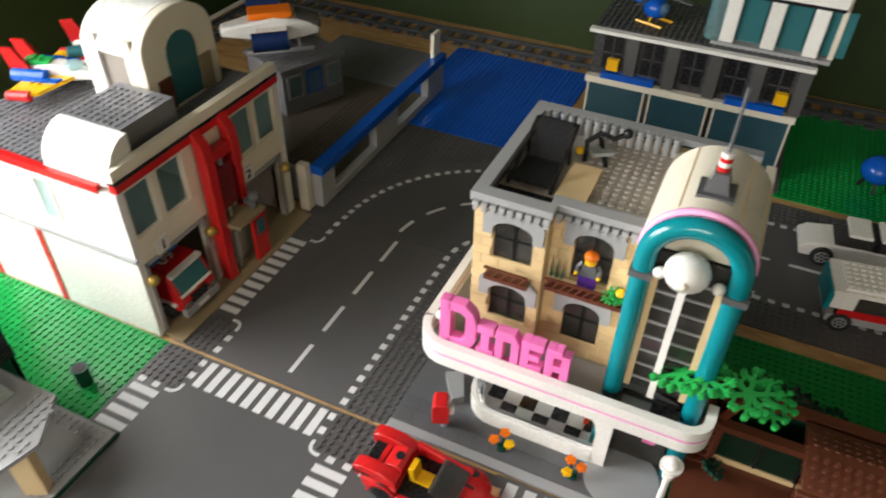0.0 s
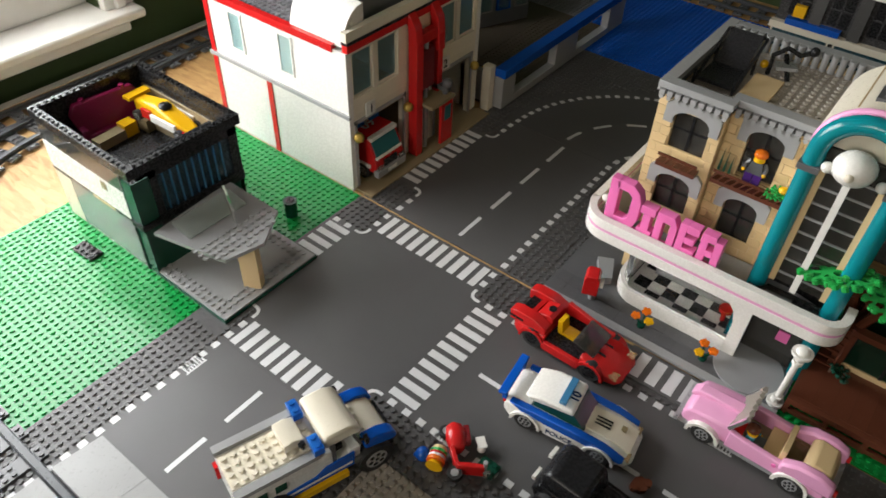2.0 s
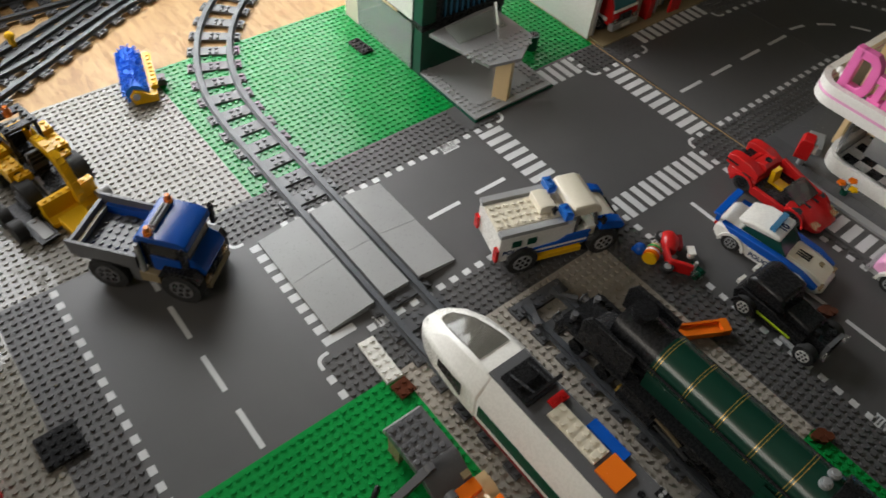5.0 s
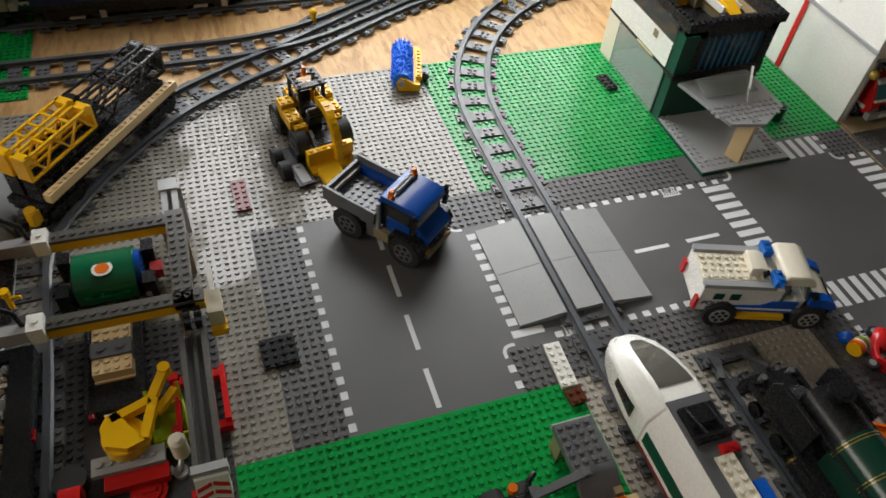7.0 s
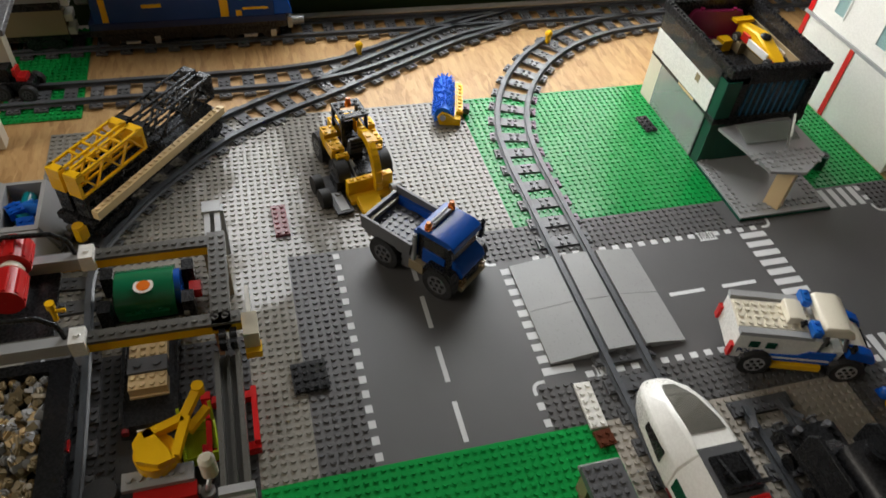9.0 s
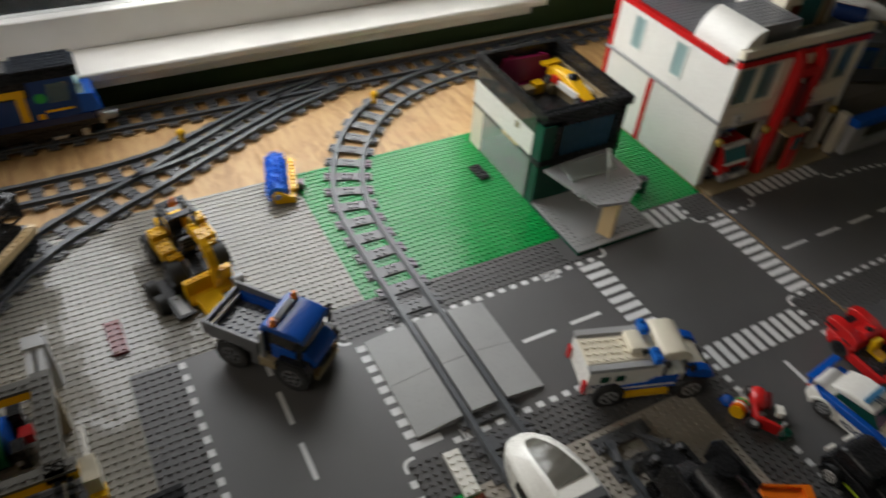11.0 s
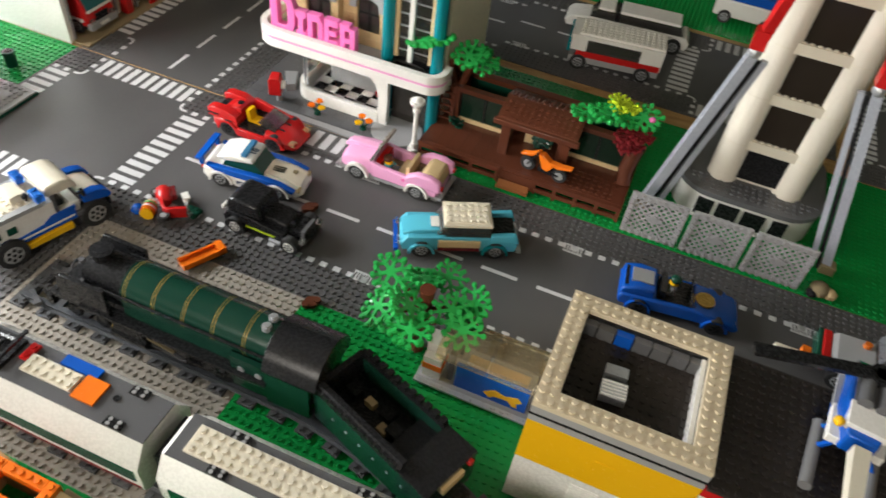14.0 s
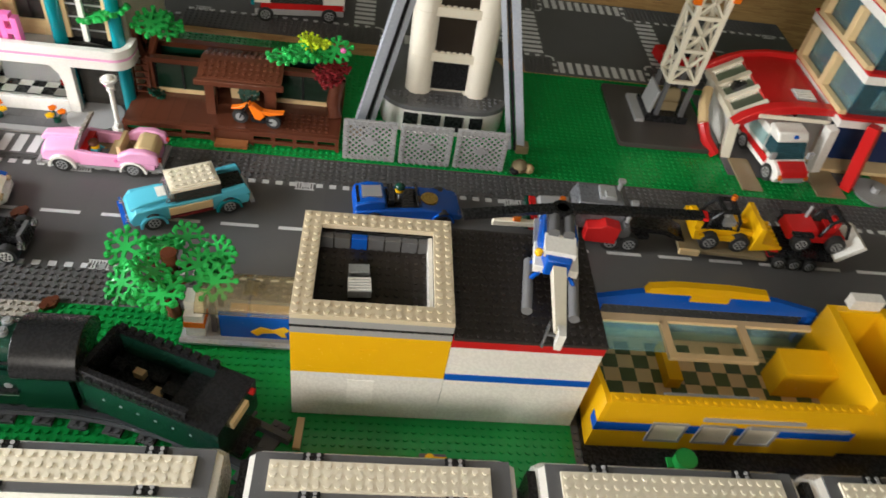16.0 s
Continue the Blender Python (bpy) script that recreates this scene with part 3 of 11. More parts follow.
def bogie(parent, x):
    part("bogie", G().box(x - 3, x + 3, -2.6, 2.6, 0.4, 1.4).box(x - 3.6, x + 3.6, -1.0, 1.0, 0.5, 1.1), BLACK, parent)
    for dx in (-1.8, 1.8):
        for s in (-1, 1):
            part("wheel", G().cyl(x + dx, s * 2.2 - 0.25, 0.95, 0.95, 0.5, "y", 18).cyl(x + dx, s * 2.2 - 0.32, 0.95, 0.55, 0.64, "y", 12), BLACK, parent)


def grille(parent, x, y, z):
    g = G().box(x, x + 2, y, y + 1, z, z + 0.18)
    part("roof_grille", g, BLACK, parent)
    h = G()
    for dx in (0.5, 1.5):
        for dy in (0.25, 0.75):
            h.cyl(x + dx, y + dy, z + 0.18, 0.21, 0.1, "z", 10)
    part("grille_cap", h, LGREY, parent)


loco = thing("train_engine", 30, -26, 1.12, 0, "white streamlined passenger train engine with dark green windows", "train engine")
nose = [train_section(x, wt, wm, wb, 0.5, z1, z2, z3) for x, wt, wm, wb, z1, z2, z3 in ((0.0, 0.5, 1.2, 0.9, 1.3, 2.2, 2.7), (0.8, 1.0, 2.0, 1.6, 1.3, 2.9, 3.6), (2.4, 1.5, 2.9, 2.3, 1.3, 3.8, 4.8), (5.0, 2.0, 3.6, 2.9, 1.3, 4.6, 6.2), (8.5, 2.3, 3.9, 3.2, 1.3, 5.1, 7.3), (12.0, 2.4, 3.95, 3.3, 1.3, 5.3, 7.6))]
part("nose", G().loft(nose), WHITE, loco, "smooth white pointed nose", 0.5)
body = [train_section(x, 2.4, 3.95, 3.3, 0.5, 1.3, 5.1, 7.6) for x in (12.0, 33.6)]
part("body", G().loft(body), WHITE, loco)
wind = [[(x, -w, z - 0.12), (x, w, z - 0.12), (x, w * 0.94, z + 0.1), (x, -w * 0.94, z + 0.1)] for x, w, z in ((2.0, 0.35, 4.42), (2.4, 0.8, 4.8), (3.7, 1.3, 5.5), (5.0, 1.62, 6.2), (6.8, 1.85, 6.77), (8.5, 2.0, 7.3), (9.6, 2.05, 7.42))]
part("windscreen", G().loft(wind), SMOKE, loco, "dark windscreen")
for s in (-1, 1):
    part("side_window", G().loft([[(5.6, s * 3.66, 2.8), (5.6, s * 3.74, 2.8), (5.6, s * 3.68, 4.0), (5.6, s * 3.6, 4.0)], [(9.6, s * 3.9, 2.5), (9.6, s * 4.02, 2.5), (9.6, s * 4.02, 4.6), (9.6, s * 3.9, 4.6)]]), BLACK, loco)
    part("window_band", G().box(12.4, 33.0, s * 4.0 - 0.07, s * 4.0 + 0.07, 2.6, 4.4), DGREEN, loco, "dark green window band")
    part("stripe", G().box(12.0, 33.4, s * 4.0 - 0.06, s * 4.0 + 0.06, 1.4, 1.75), DRED, loco, "thin dark red stripe")
    part("headlight", G().cyl(1.2, s * 1.35, 3.3, 0.35, 0.3, "z", 10), CLEAR, loco)
part("roof_panel", G().box(11.4, 33.6, -2.38, 2.38, 7.6, 7.8), DGREY, loco, "dark grey roof panel")
part("pantograph", G().box(12.6, 16.4, -1.9, 1.9, 7.8, 8.3).bar((13, -1.2, 8.3), (16.2, -1.0, 9.1), 0.3).bar((13, 1.2, 8.3), (16.2, 1.0, 9.1), 0.3).bar((16.2, -2.4, 9.1), (16.2, 2.4, 9.1), 0.35).bar((14.6, -1.6, 8.6), (14.6, 1.6, 8.6), 0.3), BLACK, loco, "folded black pantograph")
part("roof_tile", G().brick(17.0, 18.0, 0, 2, 7.8, 8.1), RED, loco, "red roof tile")
part("roof_plate", G().brick(18.0, 24.0, -1, 1, 7.8, 8.1), CREAM, loco, "white studded roof plate")
part("roof_tile", G().box(21.0, 25.4, 1.2, 2.4, 7.8, 8.1), BLUE, loco, "blue roof tile")
part("roof_tile", G().box(24.4, 27.0, -1.3, 1.3, 7.8, 8.12), ORANGE, loco, "orange roof tile")
for gy in (-2.4, 1.4):
    grille(loco, 29.0, gy, 7.8)
part("exhaust", G().cyl(28.4, 0.4, 7.8, 0.35, 0.15, "z", 10), BLACK, loco)
for bx in (7, 28):
    bogie(loco, bx)
for wx, wl in ((65.4, 25.2), (93.0, 25.6), (121.0, 27.0), (150.4, 22.0)):
    w = thing("train_carriage", wx, -26, 1.12, 0, "white passenger carriage with studded cream roof and dark green windows", "train carriage", "white train carriages")
    ends = [train_section(x, wt, wm, 3.3, 0.5, 1.3, z2, z3) for x, wt, wm, z2, z3 in ((0, 2.1, 3.7, 4.7, 7.2), (0.9, 2.4, 3.95, 5.1, 7.6), (wl - 0.9, 2.4, 3.95, 5.1, 7.6), (wl, 2.1, 3.7, 4.7, 7.2))]
    part("body", G().loft(ends), WHITE, w)
    part("roof_panel", G().box(0.6, wl - 0.6, -2.38, 2.38, 7.6, 7.8), DGREY, w, "dark grey roof panel")
    part("roof_plate", G().brick(2.0, 2.0 + int(wl - 4), -1.5, 1.5, 7.8, 8.1), CREAM, w, "cream studded roof plate")
    for gx in (5.0, wl - 7.0):
        for gy in (-2.4, 1.4):
            grille(w, gx, gy, 7.8)
    for s in (-1, 1):
        part("window_band", G().box(1.5, wl - 1.5, s * 4.0 - 0.07, s * 4.0 + 0.07, 2.6, 4.4), DGREEN, w, "dark green window band")
        part("stripe", G().box(0.8, wl - 0.8, s * 4.0 - 0.06, s * 4.0 + 0.06, 1.4, 1.75), DRED, w, "thin dark red stripe")
    for bx in (4.5, wl - 4.5):
        bogie(w, bx)
    part("coupling", G().box(-1.2, 0.2, -0.5, 0.5, 1.0, 1.6).box(-0.9, 0.1, -2.4, 2.4, 1.6, 6.2), BLACK, w, "black gangway bellows")

# ---- green steam engine and tender ----
se = thing("steam_engine", 40.8, -12.6, 1.12, 0, "dark green steam engine with gold bands and black smokebox", "steam engine")
ENGREEN = plastic("locomotive_green_plastic", (0.004, 0.036, 0.022), 0.2)
BZ = 7.5
part("boiler", G().cyl(9.5, 0, BZ, 2.7, 19.0, "x", 32), ENGREEN, se, "glossy dark green boiler")
for bx in (9.8, 13.5, 17.3, 21.0, 24.8):
    for d in (0, 0.3):
        part("boiler_band", G().cyl(bx + d, 0, BZ, 2.71, 0.07, "x", 32), GOLD, se, "thin gold band")
part("smokebox", G().cyl(4.4, 0, BZ, 2.5, 5.1, "x", 28).cyl(3.9, 0, BZ, 2.1, 0.5, "x", 24).cyl(3.5, 0, BZ, 0.5, 0.5, "x", 10), BLACK, se, "black smokebox with round door")
part("chimney", G().cyl(5.6, 0, 9.6, 1.1, 0.9, "z", 20).cyl(5.6, 0, 10.5, 1.3, 0.5, "z", 20).cyl(5.6, 0, 10.95, 0.8, 0.12, "z", 16), BLACK, se)
part("front_deck", G().box(-1.0, 4.6, -3.2, 3.2, 3.2, 3.8).studs(-1, -3, 5, 6, 3.8), BLACK, se)
part("front_step", G().prism([(0.4, 3.8), (4.2, 3.8), (4.2, 5.6), (2.6, 5.4)], -1.6, 1.6, "y"), BLACK, se)
for y0 in (-1.8, 1.8):
    part("front_lamp", G().cyl(-0.6, y0, 3.8, 0.4, 0.9, "z", 10), DGREY, se)
for s in (-1, 1):
    part("smoke_deflector", G().prism([(1.6, 4.6), (8.2, 4.6), (8.2, 8.8), (2.4, 8.8), (1.6, 7.6)], s * 3.5 - 0.25, s * 3.5 + 0.25, "y"), BLACK, se, "", 0.08)
    part("running_board", G().box(4.0, 28.0, s * 3.2 - 0.8, s * 3.2 + 0.8, 4.3, 4.75), BLACK, se)
    part("handrail", G().tube([(6.5, s * 2.85, 8.1), (28, s * 2.85, 8.1)], 0.16), BLACK, se)
    part("boiler_cladding", G().box(9.5, 23.6, s * 2.45 - 0.25, s * 2.45 + 0.25, 4.75, 7.2), ENGREEN, se)
    for k, cx in enumerate((12.0, 16.8, 21.6)):
        g = G().cyl(cx, s * 2.5 - 0.3, 2.2, 2.2, 0.6, "y", 28).cyl(cx, s * 2.5 + s * 0.32 - 0.06, 2.2, 1.85, 0.12, "y", 24)
        w = part("driving_wheel", g, BLACK, se)
        part("counterweight", G().cyl(cx, s * 2.95 - 0.12, 2.2, 0.55, 0.24, "y", 10), DGREY, w)
    part("coupling_rod", G().box(11.4, 22.2, s * 3.15 - 0.15, s * 3.15 + 0.15, 1.5, 2.0), BLACK, se, "black side rod")
    part("piston_rod", G().bar((13.0, s * 3.3, 2.2), (17.4, s * 3.3, 1.7), 0.4).box(8.6, 13.4, s * 3.3 - 0.2, s * 3.3 + 0.2, 2.9, 3.2), DGREY, se, "grey piston rod")
    part("cylinder", G().cyl(8.2, s * 3.2, 2.5, 1.05, 4.6, "x", 18).box(8.6, 12.4, s * 3.2 - 0.8, s * 3.2 + 0.8, 3.2, 4.1), BLACK, se)
    part("cylinder_cap", G().cyl(7.9, s * 3.2, 2.5, 0.7, 0.3, "x", 14), GOLD, se, "gold cylinder cap")
    part("slide_bar", G().bar((12.8, s * 3.6, 3.6), (16.2, s * 3.6, 2.9), 0.3), DTAN, se)
    for cx in (1.2, 5.2, 26.0, 31.0):
        part("small_wheel", G().cyl(cx, s * 2.4 - 0.25, 0.95, 0.95, 0.5, "y", 18), BLACK, se)
    part("side_clip", G().box(17.0, 18.6, s * 3.6 - 0.4, s * 3.6 + 0.4, 3.4, 4.3).box(20.4, 22.0, s * 3.6 - 0.4, s * 3.6 + 0.4, 3.3, 4.3), BLACK, se)
    part("cab_side", G().box(28.0, 33.2, s * 3.4 - 0.3, s * 3.4 + 0.3, 1.6, 7.4), ENGREEN, se, "dark green cab side")
    part("firebox_side", G().box(23.6, 28.0, s * 3.1 - 0.3, s * 3.1 + 0.3, 1.6, 6.8), ENGREEN, se)
    for px in (24.9, 27.0):
        part("porthole", G().cyl(px, s * 3.42 - 0.06, 5.1, 0.42, 0.12, "y", 14).cyl(px, s * 3.44 - 0.06, 5.1, 0.3, 0.14, "y", 12), SILVER, se, "round silver porthole")
    part("cab_stripe", G().box(23.8, 27.6, s * 3.43 - 0.05, s * 3.43 + 0.05, 3.3, 3.6), SILVER, se)
for s in (-0.5, 0.5):
    part("safety_valve", G().cyl(26.8, s * 1.3, 10.0, 0.55, 0.5, "z", 14).cyl(26.8, s * 1.3, 10.5, 0.35, 0.2, "z", 10), SILVER, se, "silver safety valve")
part("cab_roof", G().prism(arc(0, 6.4, 4.0, 12, 168, 14) + [(-3.6, 6.5), (3.6, 6.5)], 27.8, 34.2, "x"), BLACK, se, "curved black cab roof", 0.1)
part("firebox", G().box(23.0, 28.2, -2.5, 2.5, 3.0, 8.6), ENGREEN, se, "", 0.6)
part("buffer_beam", G().box(-1.6, -0.8, -3.4, 3.4, 1.6, 3.2).box(-2.6, -0.4, -0.7, 0.7, 0.6, 1.2), BLACK, se)
for y0 in (-2.2, 2.2):
    part("buffer", G().cyl(-2.5, y0, 2.4, 0.4, 0.9, "x", 12).cyl(-2.6, y0, 2.4, 0.65, 0.15, "x", 14), DGREY, se)
part("frame", G().box(-0.5, 35.0, -1.7, 1.7, 1.2, 4.3), BLACK, se)
tn = thing("tender", 83.2, -15.4, 1.12, -21, "dark green steam engine tender with open black coal bunker", "tender")
for q in ((-8.0, 7.6, -3.6, -2.9), (-8.0, 7.6, 2.9, 3.6), (7.6, 8.2, -3.6, 3.6)):
    part("tank_side", G().box(*q, 1.9, 6.6), ENGREEN, tn, "dark green tank side")
part("tank_floor", G().box(-8.0, 7.6, -2.9, 2.9, 1.9, 3.4), BLACK, tn)
for q in ((-8.2, 4.2, -3.6, -3.0, 6.6, 7.3), (-8.2, 4.2, 3.0, 3.6, 6.6, 7.3), (-8.2, -7.5, -3.0, 3.0, 3.4, 7.6), (4.2, 8.2, -3.6, 3.6, 6.6, 7.0), (1.2, 4.2, -2.9, 2.9, 3.4, 5.2)):
    part("bunker_plate", G().box(*q), BLACK, tn, "black coal bunker plate")
part("coal_rail", G().prism([(-3.6, 7.3), (-3.0, 7.3), (-2.6, 8.0), (-3.2, 8.0)], -7.6, 4.6, "x"), BLACK, tn, "dark sloping rail")
for k in range(11):
    part("rim_block", G().box(-7.6 + 1.1 * k, -6.9 + 1.1 * k, -3.7, -2.9, 7.3, 7.75), BLACK, tn)
    part("rim_block", G().box(-7.6 + 1.1 * k, -6.9 + 1.1 * k, 2.9, 3.7, 7.3, 7.75), BLACK, tn)
for k, (x0, y0, z0) in enumerate(((-6.4, 0.8, 1.8), (-2.0, 1.4, 1.2), (-1.4, -1.8, 1.6), (0.2, 0.2, 2.2), (5.4, -1.6, 1.0), (6.4, 1.4, 0.8))):
    part("bunker_block", G().box(x0 - 0.8, x0 + 0.8, y0 - 0.7, y0 + 0.7, 3.4, 3.6 + 0.6 * z0), BLACK, tn)
part("crate", G().box(-4.8, -3.6, 0.6, 1.4, 3.4, 4.3).box(-1.6, -0.4, -0.8, 0.2, 3.4, 4.3), TAN, tn, "tan block in the bunker")
part("rear_lamp", G().box(8.2, 8.6, -1.5, 1.5, 5.2, 6.2), TAN, tn)
part("rear_lamp", G().cyl(8.2, 2.6, 6.2, 0.4, 0.4, "x", 10), TRED, tn, "red lamp")
part("frame", G().box(-8.6, 9.4, -2.2, 2.2, 1.0, 1.9).box(8.6, 10.2, -0.6, 0.6, 0.8, 1.4), BLACK, tn)
for s in (-1, 1):
    for k in range(6):
        part("rivet", G().cyl(-5.0 + 2.0 * k, s * 3.6 - 0.05, 4.8, 0.16, 0.1, "y", 8), SILVER, tn)
    for cx in (-5.5, -1.8, 2.0, 5.6):
        part("wheel", G().cyl(cx, s * 2.3 - 0.25, 0.95, 0.95, 0.5, "y", 18), BLACK, tn)
be = thing("track_end", 35.6, -12.8, 0.0, 0, "dark grey end piece of the track on the pale plate", "track end")
part("cross_bar", G().box(-1.6, -0.6, -3.6, 3.6, 0.21, 0.6).studs(-1.6, -3.5, 1, 7, 0.6), DGREY, be)
part("stop_arm", G().bar((-1.4, 1.6, 0.5), (1.6, 3.2, 1.3), 0.7, 0.5), DGREY, be)
part("stop_arm", G().bar((-1.4, -1.6, 0.5), (1.6, -3.2, 1.3), 0.7, 0.5), DGREY, be)


# ---- building helpers ----
BRICKS = {}


def brick_mesh(length, height, depth, mat):
    key = (round(length, 2), height, depth, mat.name)
    if key not in BRICKS:
        c = 0.035
        x, y, z = length / 2 - 0.012, depth, height - 0.02
        g = G().loft([[(-x, 0, 0.01), (x, 0, 0.01), (x, 0, z), (-x, 0, z)], [(-x, -y + c, 0.01), (x, -y + c, 0.01), (x, -y + c, z), (-x, -y + c, z)], [(-x + c, -y, 0.01 + c), (x - c, -y, 0.01 + c), (x - c, -y, z - c), (-x + c, -y, z - c)]][::-1])
        BRICKS[key] = mesh_of("brick", g, mat)
    return BRICKS[key]


def brick_wall(parent, m, width, z0, z1, holes, mat, length=2.0, height=1.2, depth=0.3):
    """Courses of bricks on a wall's face. m: where the wall's lower corner lies and which way it faces (its face looks to -y)."""
    row, z = 0, z0
    while z < z1 - 0.3:
        h = min(height, z1 - z)
        x = -(length / 2) * (row % 2)
        while x < width - 0.05:
            spans = [(max(x, 0), min(x + length, width))]
            for hx0, hx1, hz0, hz1 in holes:
                if hz0 < z + h * 0.6 and hz1 > z + h * 0.4:
                    spans = [q for a, b in spans for q in ((a, min(b, hx0)), (max(a, hx1), b)) if q[1] - q[0] > 0.25]
            for a, b in spans:
                if b - a > 0.25:
                    ob = new("brick", brick_mesh(round(b - a, 1), round(h, 2), depth, mat))
                    ob.parent = parent
                    ob.matrix_local = m @ pose((a + b) / 2 * U, 0, z * U)
            x += length
        z += height
        row += 1


def letters(name, text, size, depth, mat, parent, m, fat=0.0):
    """Raised lettering from the built-in font, as a mesh part."""
    cu = bpy.data.curves.new(name, "FONT")
    cu.body, cu.size, cu.extrude, cu.offset = text, size * U, depth * U / 2, fat * U
    tmp = bpy.data.objects.new(name, cu)
    scene.collection.objects.link(tmp)
    bpy.context.view_layer.update()
    me = bpy.data.meshes.new_from_object(tmp.evaluated_get(bpy.context.evaluated_depsgraph_get()))
    bpy.data.objects.remove(tmp)
    me.materials.clear()
    me.materials.append(mat)
    ob = new(name, me)
    ob.parent = parent
    ob.matrix_local = m
    return ob


def upright(x, y, z, rz=0):
    """Lettering that stands on a wall which faces -y, turned by rz."""
    return pose(x * U, y * U, z * U, 90, 0, rz)


def pane_window(parent, axis, fixed, a0, a1, z0, z1, frame_mat=WHITE, glass=TBLUE, bars=1, out=1, name="window"):
    """A framed window on a wall. axis: the wall's normal; fixed: the wall's plane; out: which way it faces."""
    def bx(g, p0, p1, q0, q1, d0, d1):
        lo, hi = sorted((fixed + out * d0, fixed + out * d1))
        return g.box(p0, p1, lo, hi, q0, q1) if axis == "y" else g.box(lo, hi, p0, p1, q0, q1)
    g = G()
    t = 0.32
    bx(g, a0, a1, z0, z0 + t, -0.15, 0.15)
    bx(g, a0, a1, z1 - t, z1, -0.15, 0.15)
    bx(g, a0, a0 + t, z0 + t, z1 - t, -0.15, 0.15)
    bx(g, a1 - t, a1, z0 + t, z1 - t, -0.15, 0.15)
    for k in range(bars):
        c = a0 + (a1 - a0) * (k + 1) / (bars + 1)
        bx(g, c - t / 2, c + t / 2, z0 + t, z1 - t, -0.15, 0.15)
    w = part(name, g, frame_mat, parent)
    part("pane", bx(G(), a0 + t, a1 - t, z0 + t, z1 - t, -0.05, 0.05), glass, w)
    return w


def arch_outline(x0, x1, z0, z1, rise, n=8):
    """A window outline whose top is a flat arch."""
    c = (x0 + x1) / 2
    return [(x0, z0), (x1, z0)] + [(c + (x1 - x0) / 2 * math.cos(math.pi * k / n), z1 - rise + rise * math.sin(math.pi * k / n)) for k in range(n + 1)]


# ---- fire station ----
ROOFGREY = plastic("mid_grey_roof_plastic", (0.17, 0.17, 0.18), 0.2)
PALEGREY = plastic("hazy_grey_plastic", (0.24, 0.21, 0.18), 0.15, 0.1)
DTEAL = plastic("clear_teal_plastic", (0.03, 0.13, 0.14), 0.1, 0.05)
fs = thing("fire_station", 0, 0, 0, 0, "white toy fire station with red trim, garages and grey studded roof", "fire station")
X0, X1, Y0, Y1, ZT = -31.5, -1.6, 32.2, 63.6, 23.0
for q in ((X0, X1, Y0, Y0 + 1), (X0, X0 + 1, Y0 + 1, Y1), (X0 + 1, X1, Y1 - 1, Y1)):
    part("wall", G().box(*q, 0, ZT), WHITE, fs, "white wall panel")
g = G().box(X1 - 1, X1, Y0 + 1, 33.6, 0, 13).box(X1 - 1, X1, 44.0, 52.0, 0, 13).box(X1 - 1, X1, 61.5, Y1 - 1, 0, 13).box(X1 - 1, X1, 33.6, 44.0, 11.6, 13).box(X1 - 1, X1, 52.0, 61.5, 11.6, 13)
g.box(X1 - 1, X1, Y0 + 1, Y1 - 1, 13, 15.6).box(X1 - 1, X1, Y0 + 1, Y1 - 1, 22.6, ZT).box(X1 - 1, X1, Y0 + 1, 33.4, 15.6, 22.6).box(X1 - 1, X1, 43.0, 53.0, 15.6, 22.6).box(X1 - 1, X1, 62.2, Y1 - 1, 15.6, 22.6)
# White front turned from the window; its shade is in the cream colour.
pieces("front_wall", g, CREAM, fs, "white front wall in its shaded tone")
part("ledge", G().box(X0 - 0.3, X1 + 0.3, Y0 - 0.35, Y0, 12.9, 13.5), LGREY, fs, "light grey ledge between the storeys")
for sx in (-18.9, X0):
    part("red_stripe", G().box(sx, sx + 1.1, Y0 - 0.12, Y0, 0, 12.9 if sx > -30 else ZT), RED, fs, "red upright stripe")
part("red_band", G().box(X0 - 0.2, -4.0, Y0 - 0.2, Y0 + 0.8, ZT - 0.4, ZT + 0.7), RED, fs, "red band along the roof edge")
part("red_band", G().box(X1 - 0.8, X1 + 0.2, Y0 + 0.2, Y1, ZT, ZT + 1.1), RED, fs, "red band along the roof edge")
part("cream_band", G().box(X1 - 1.0, X1 + 0.1, Y0 + 0.2, Y1, ZT + 1.5, ZT + 2.9), CREAM, fs)
part("black_line", G().box(X1 - 0.9, X1 + 0.25, Y0 + 0.2, Y1, ZT + 1.1, ZT + 1.5), BLACK, fs)
part("roof", G().brick(X0 + 1, X1 - 1, Y0 + 0.8, Y1 - 0.6, ZT, ZT + 0.5), ROOFGREY, fs, "dark grey studded roof")
for a, b in ((-26.0, -23.0), (-15.2, -12.2)):
    pane_window(fs, "y", Y0, a, b, 15.6, 22.0, WHITE, TBLUE, 0, -1)
for a, b in ((33.4, 43.0), (53.0, 62.2)):
    pane_window(fs, "x", X1 - 0.5, a, (a + b) / 2 - 0.5, 15.6, 22.6, CREAM, TBLUE, 0)
    pane_window(fs, "x", X1 - 0.5, (a + b) / 2 + 0.5, b, 15.6, 22.6, CREAM, TBLUE, 0)
    part("window_post", G().box(X1 - 0.9, X1 - 0.1, (a + b) / 2 - 0.5, (a + b) / 2 + 0.5, 15.6, 22.6), CREAM, fs, "cream post between the windows")
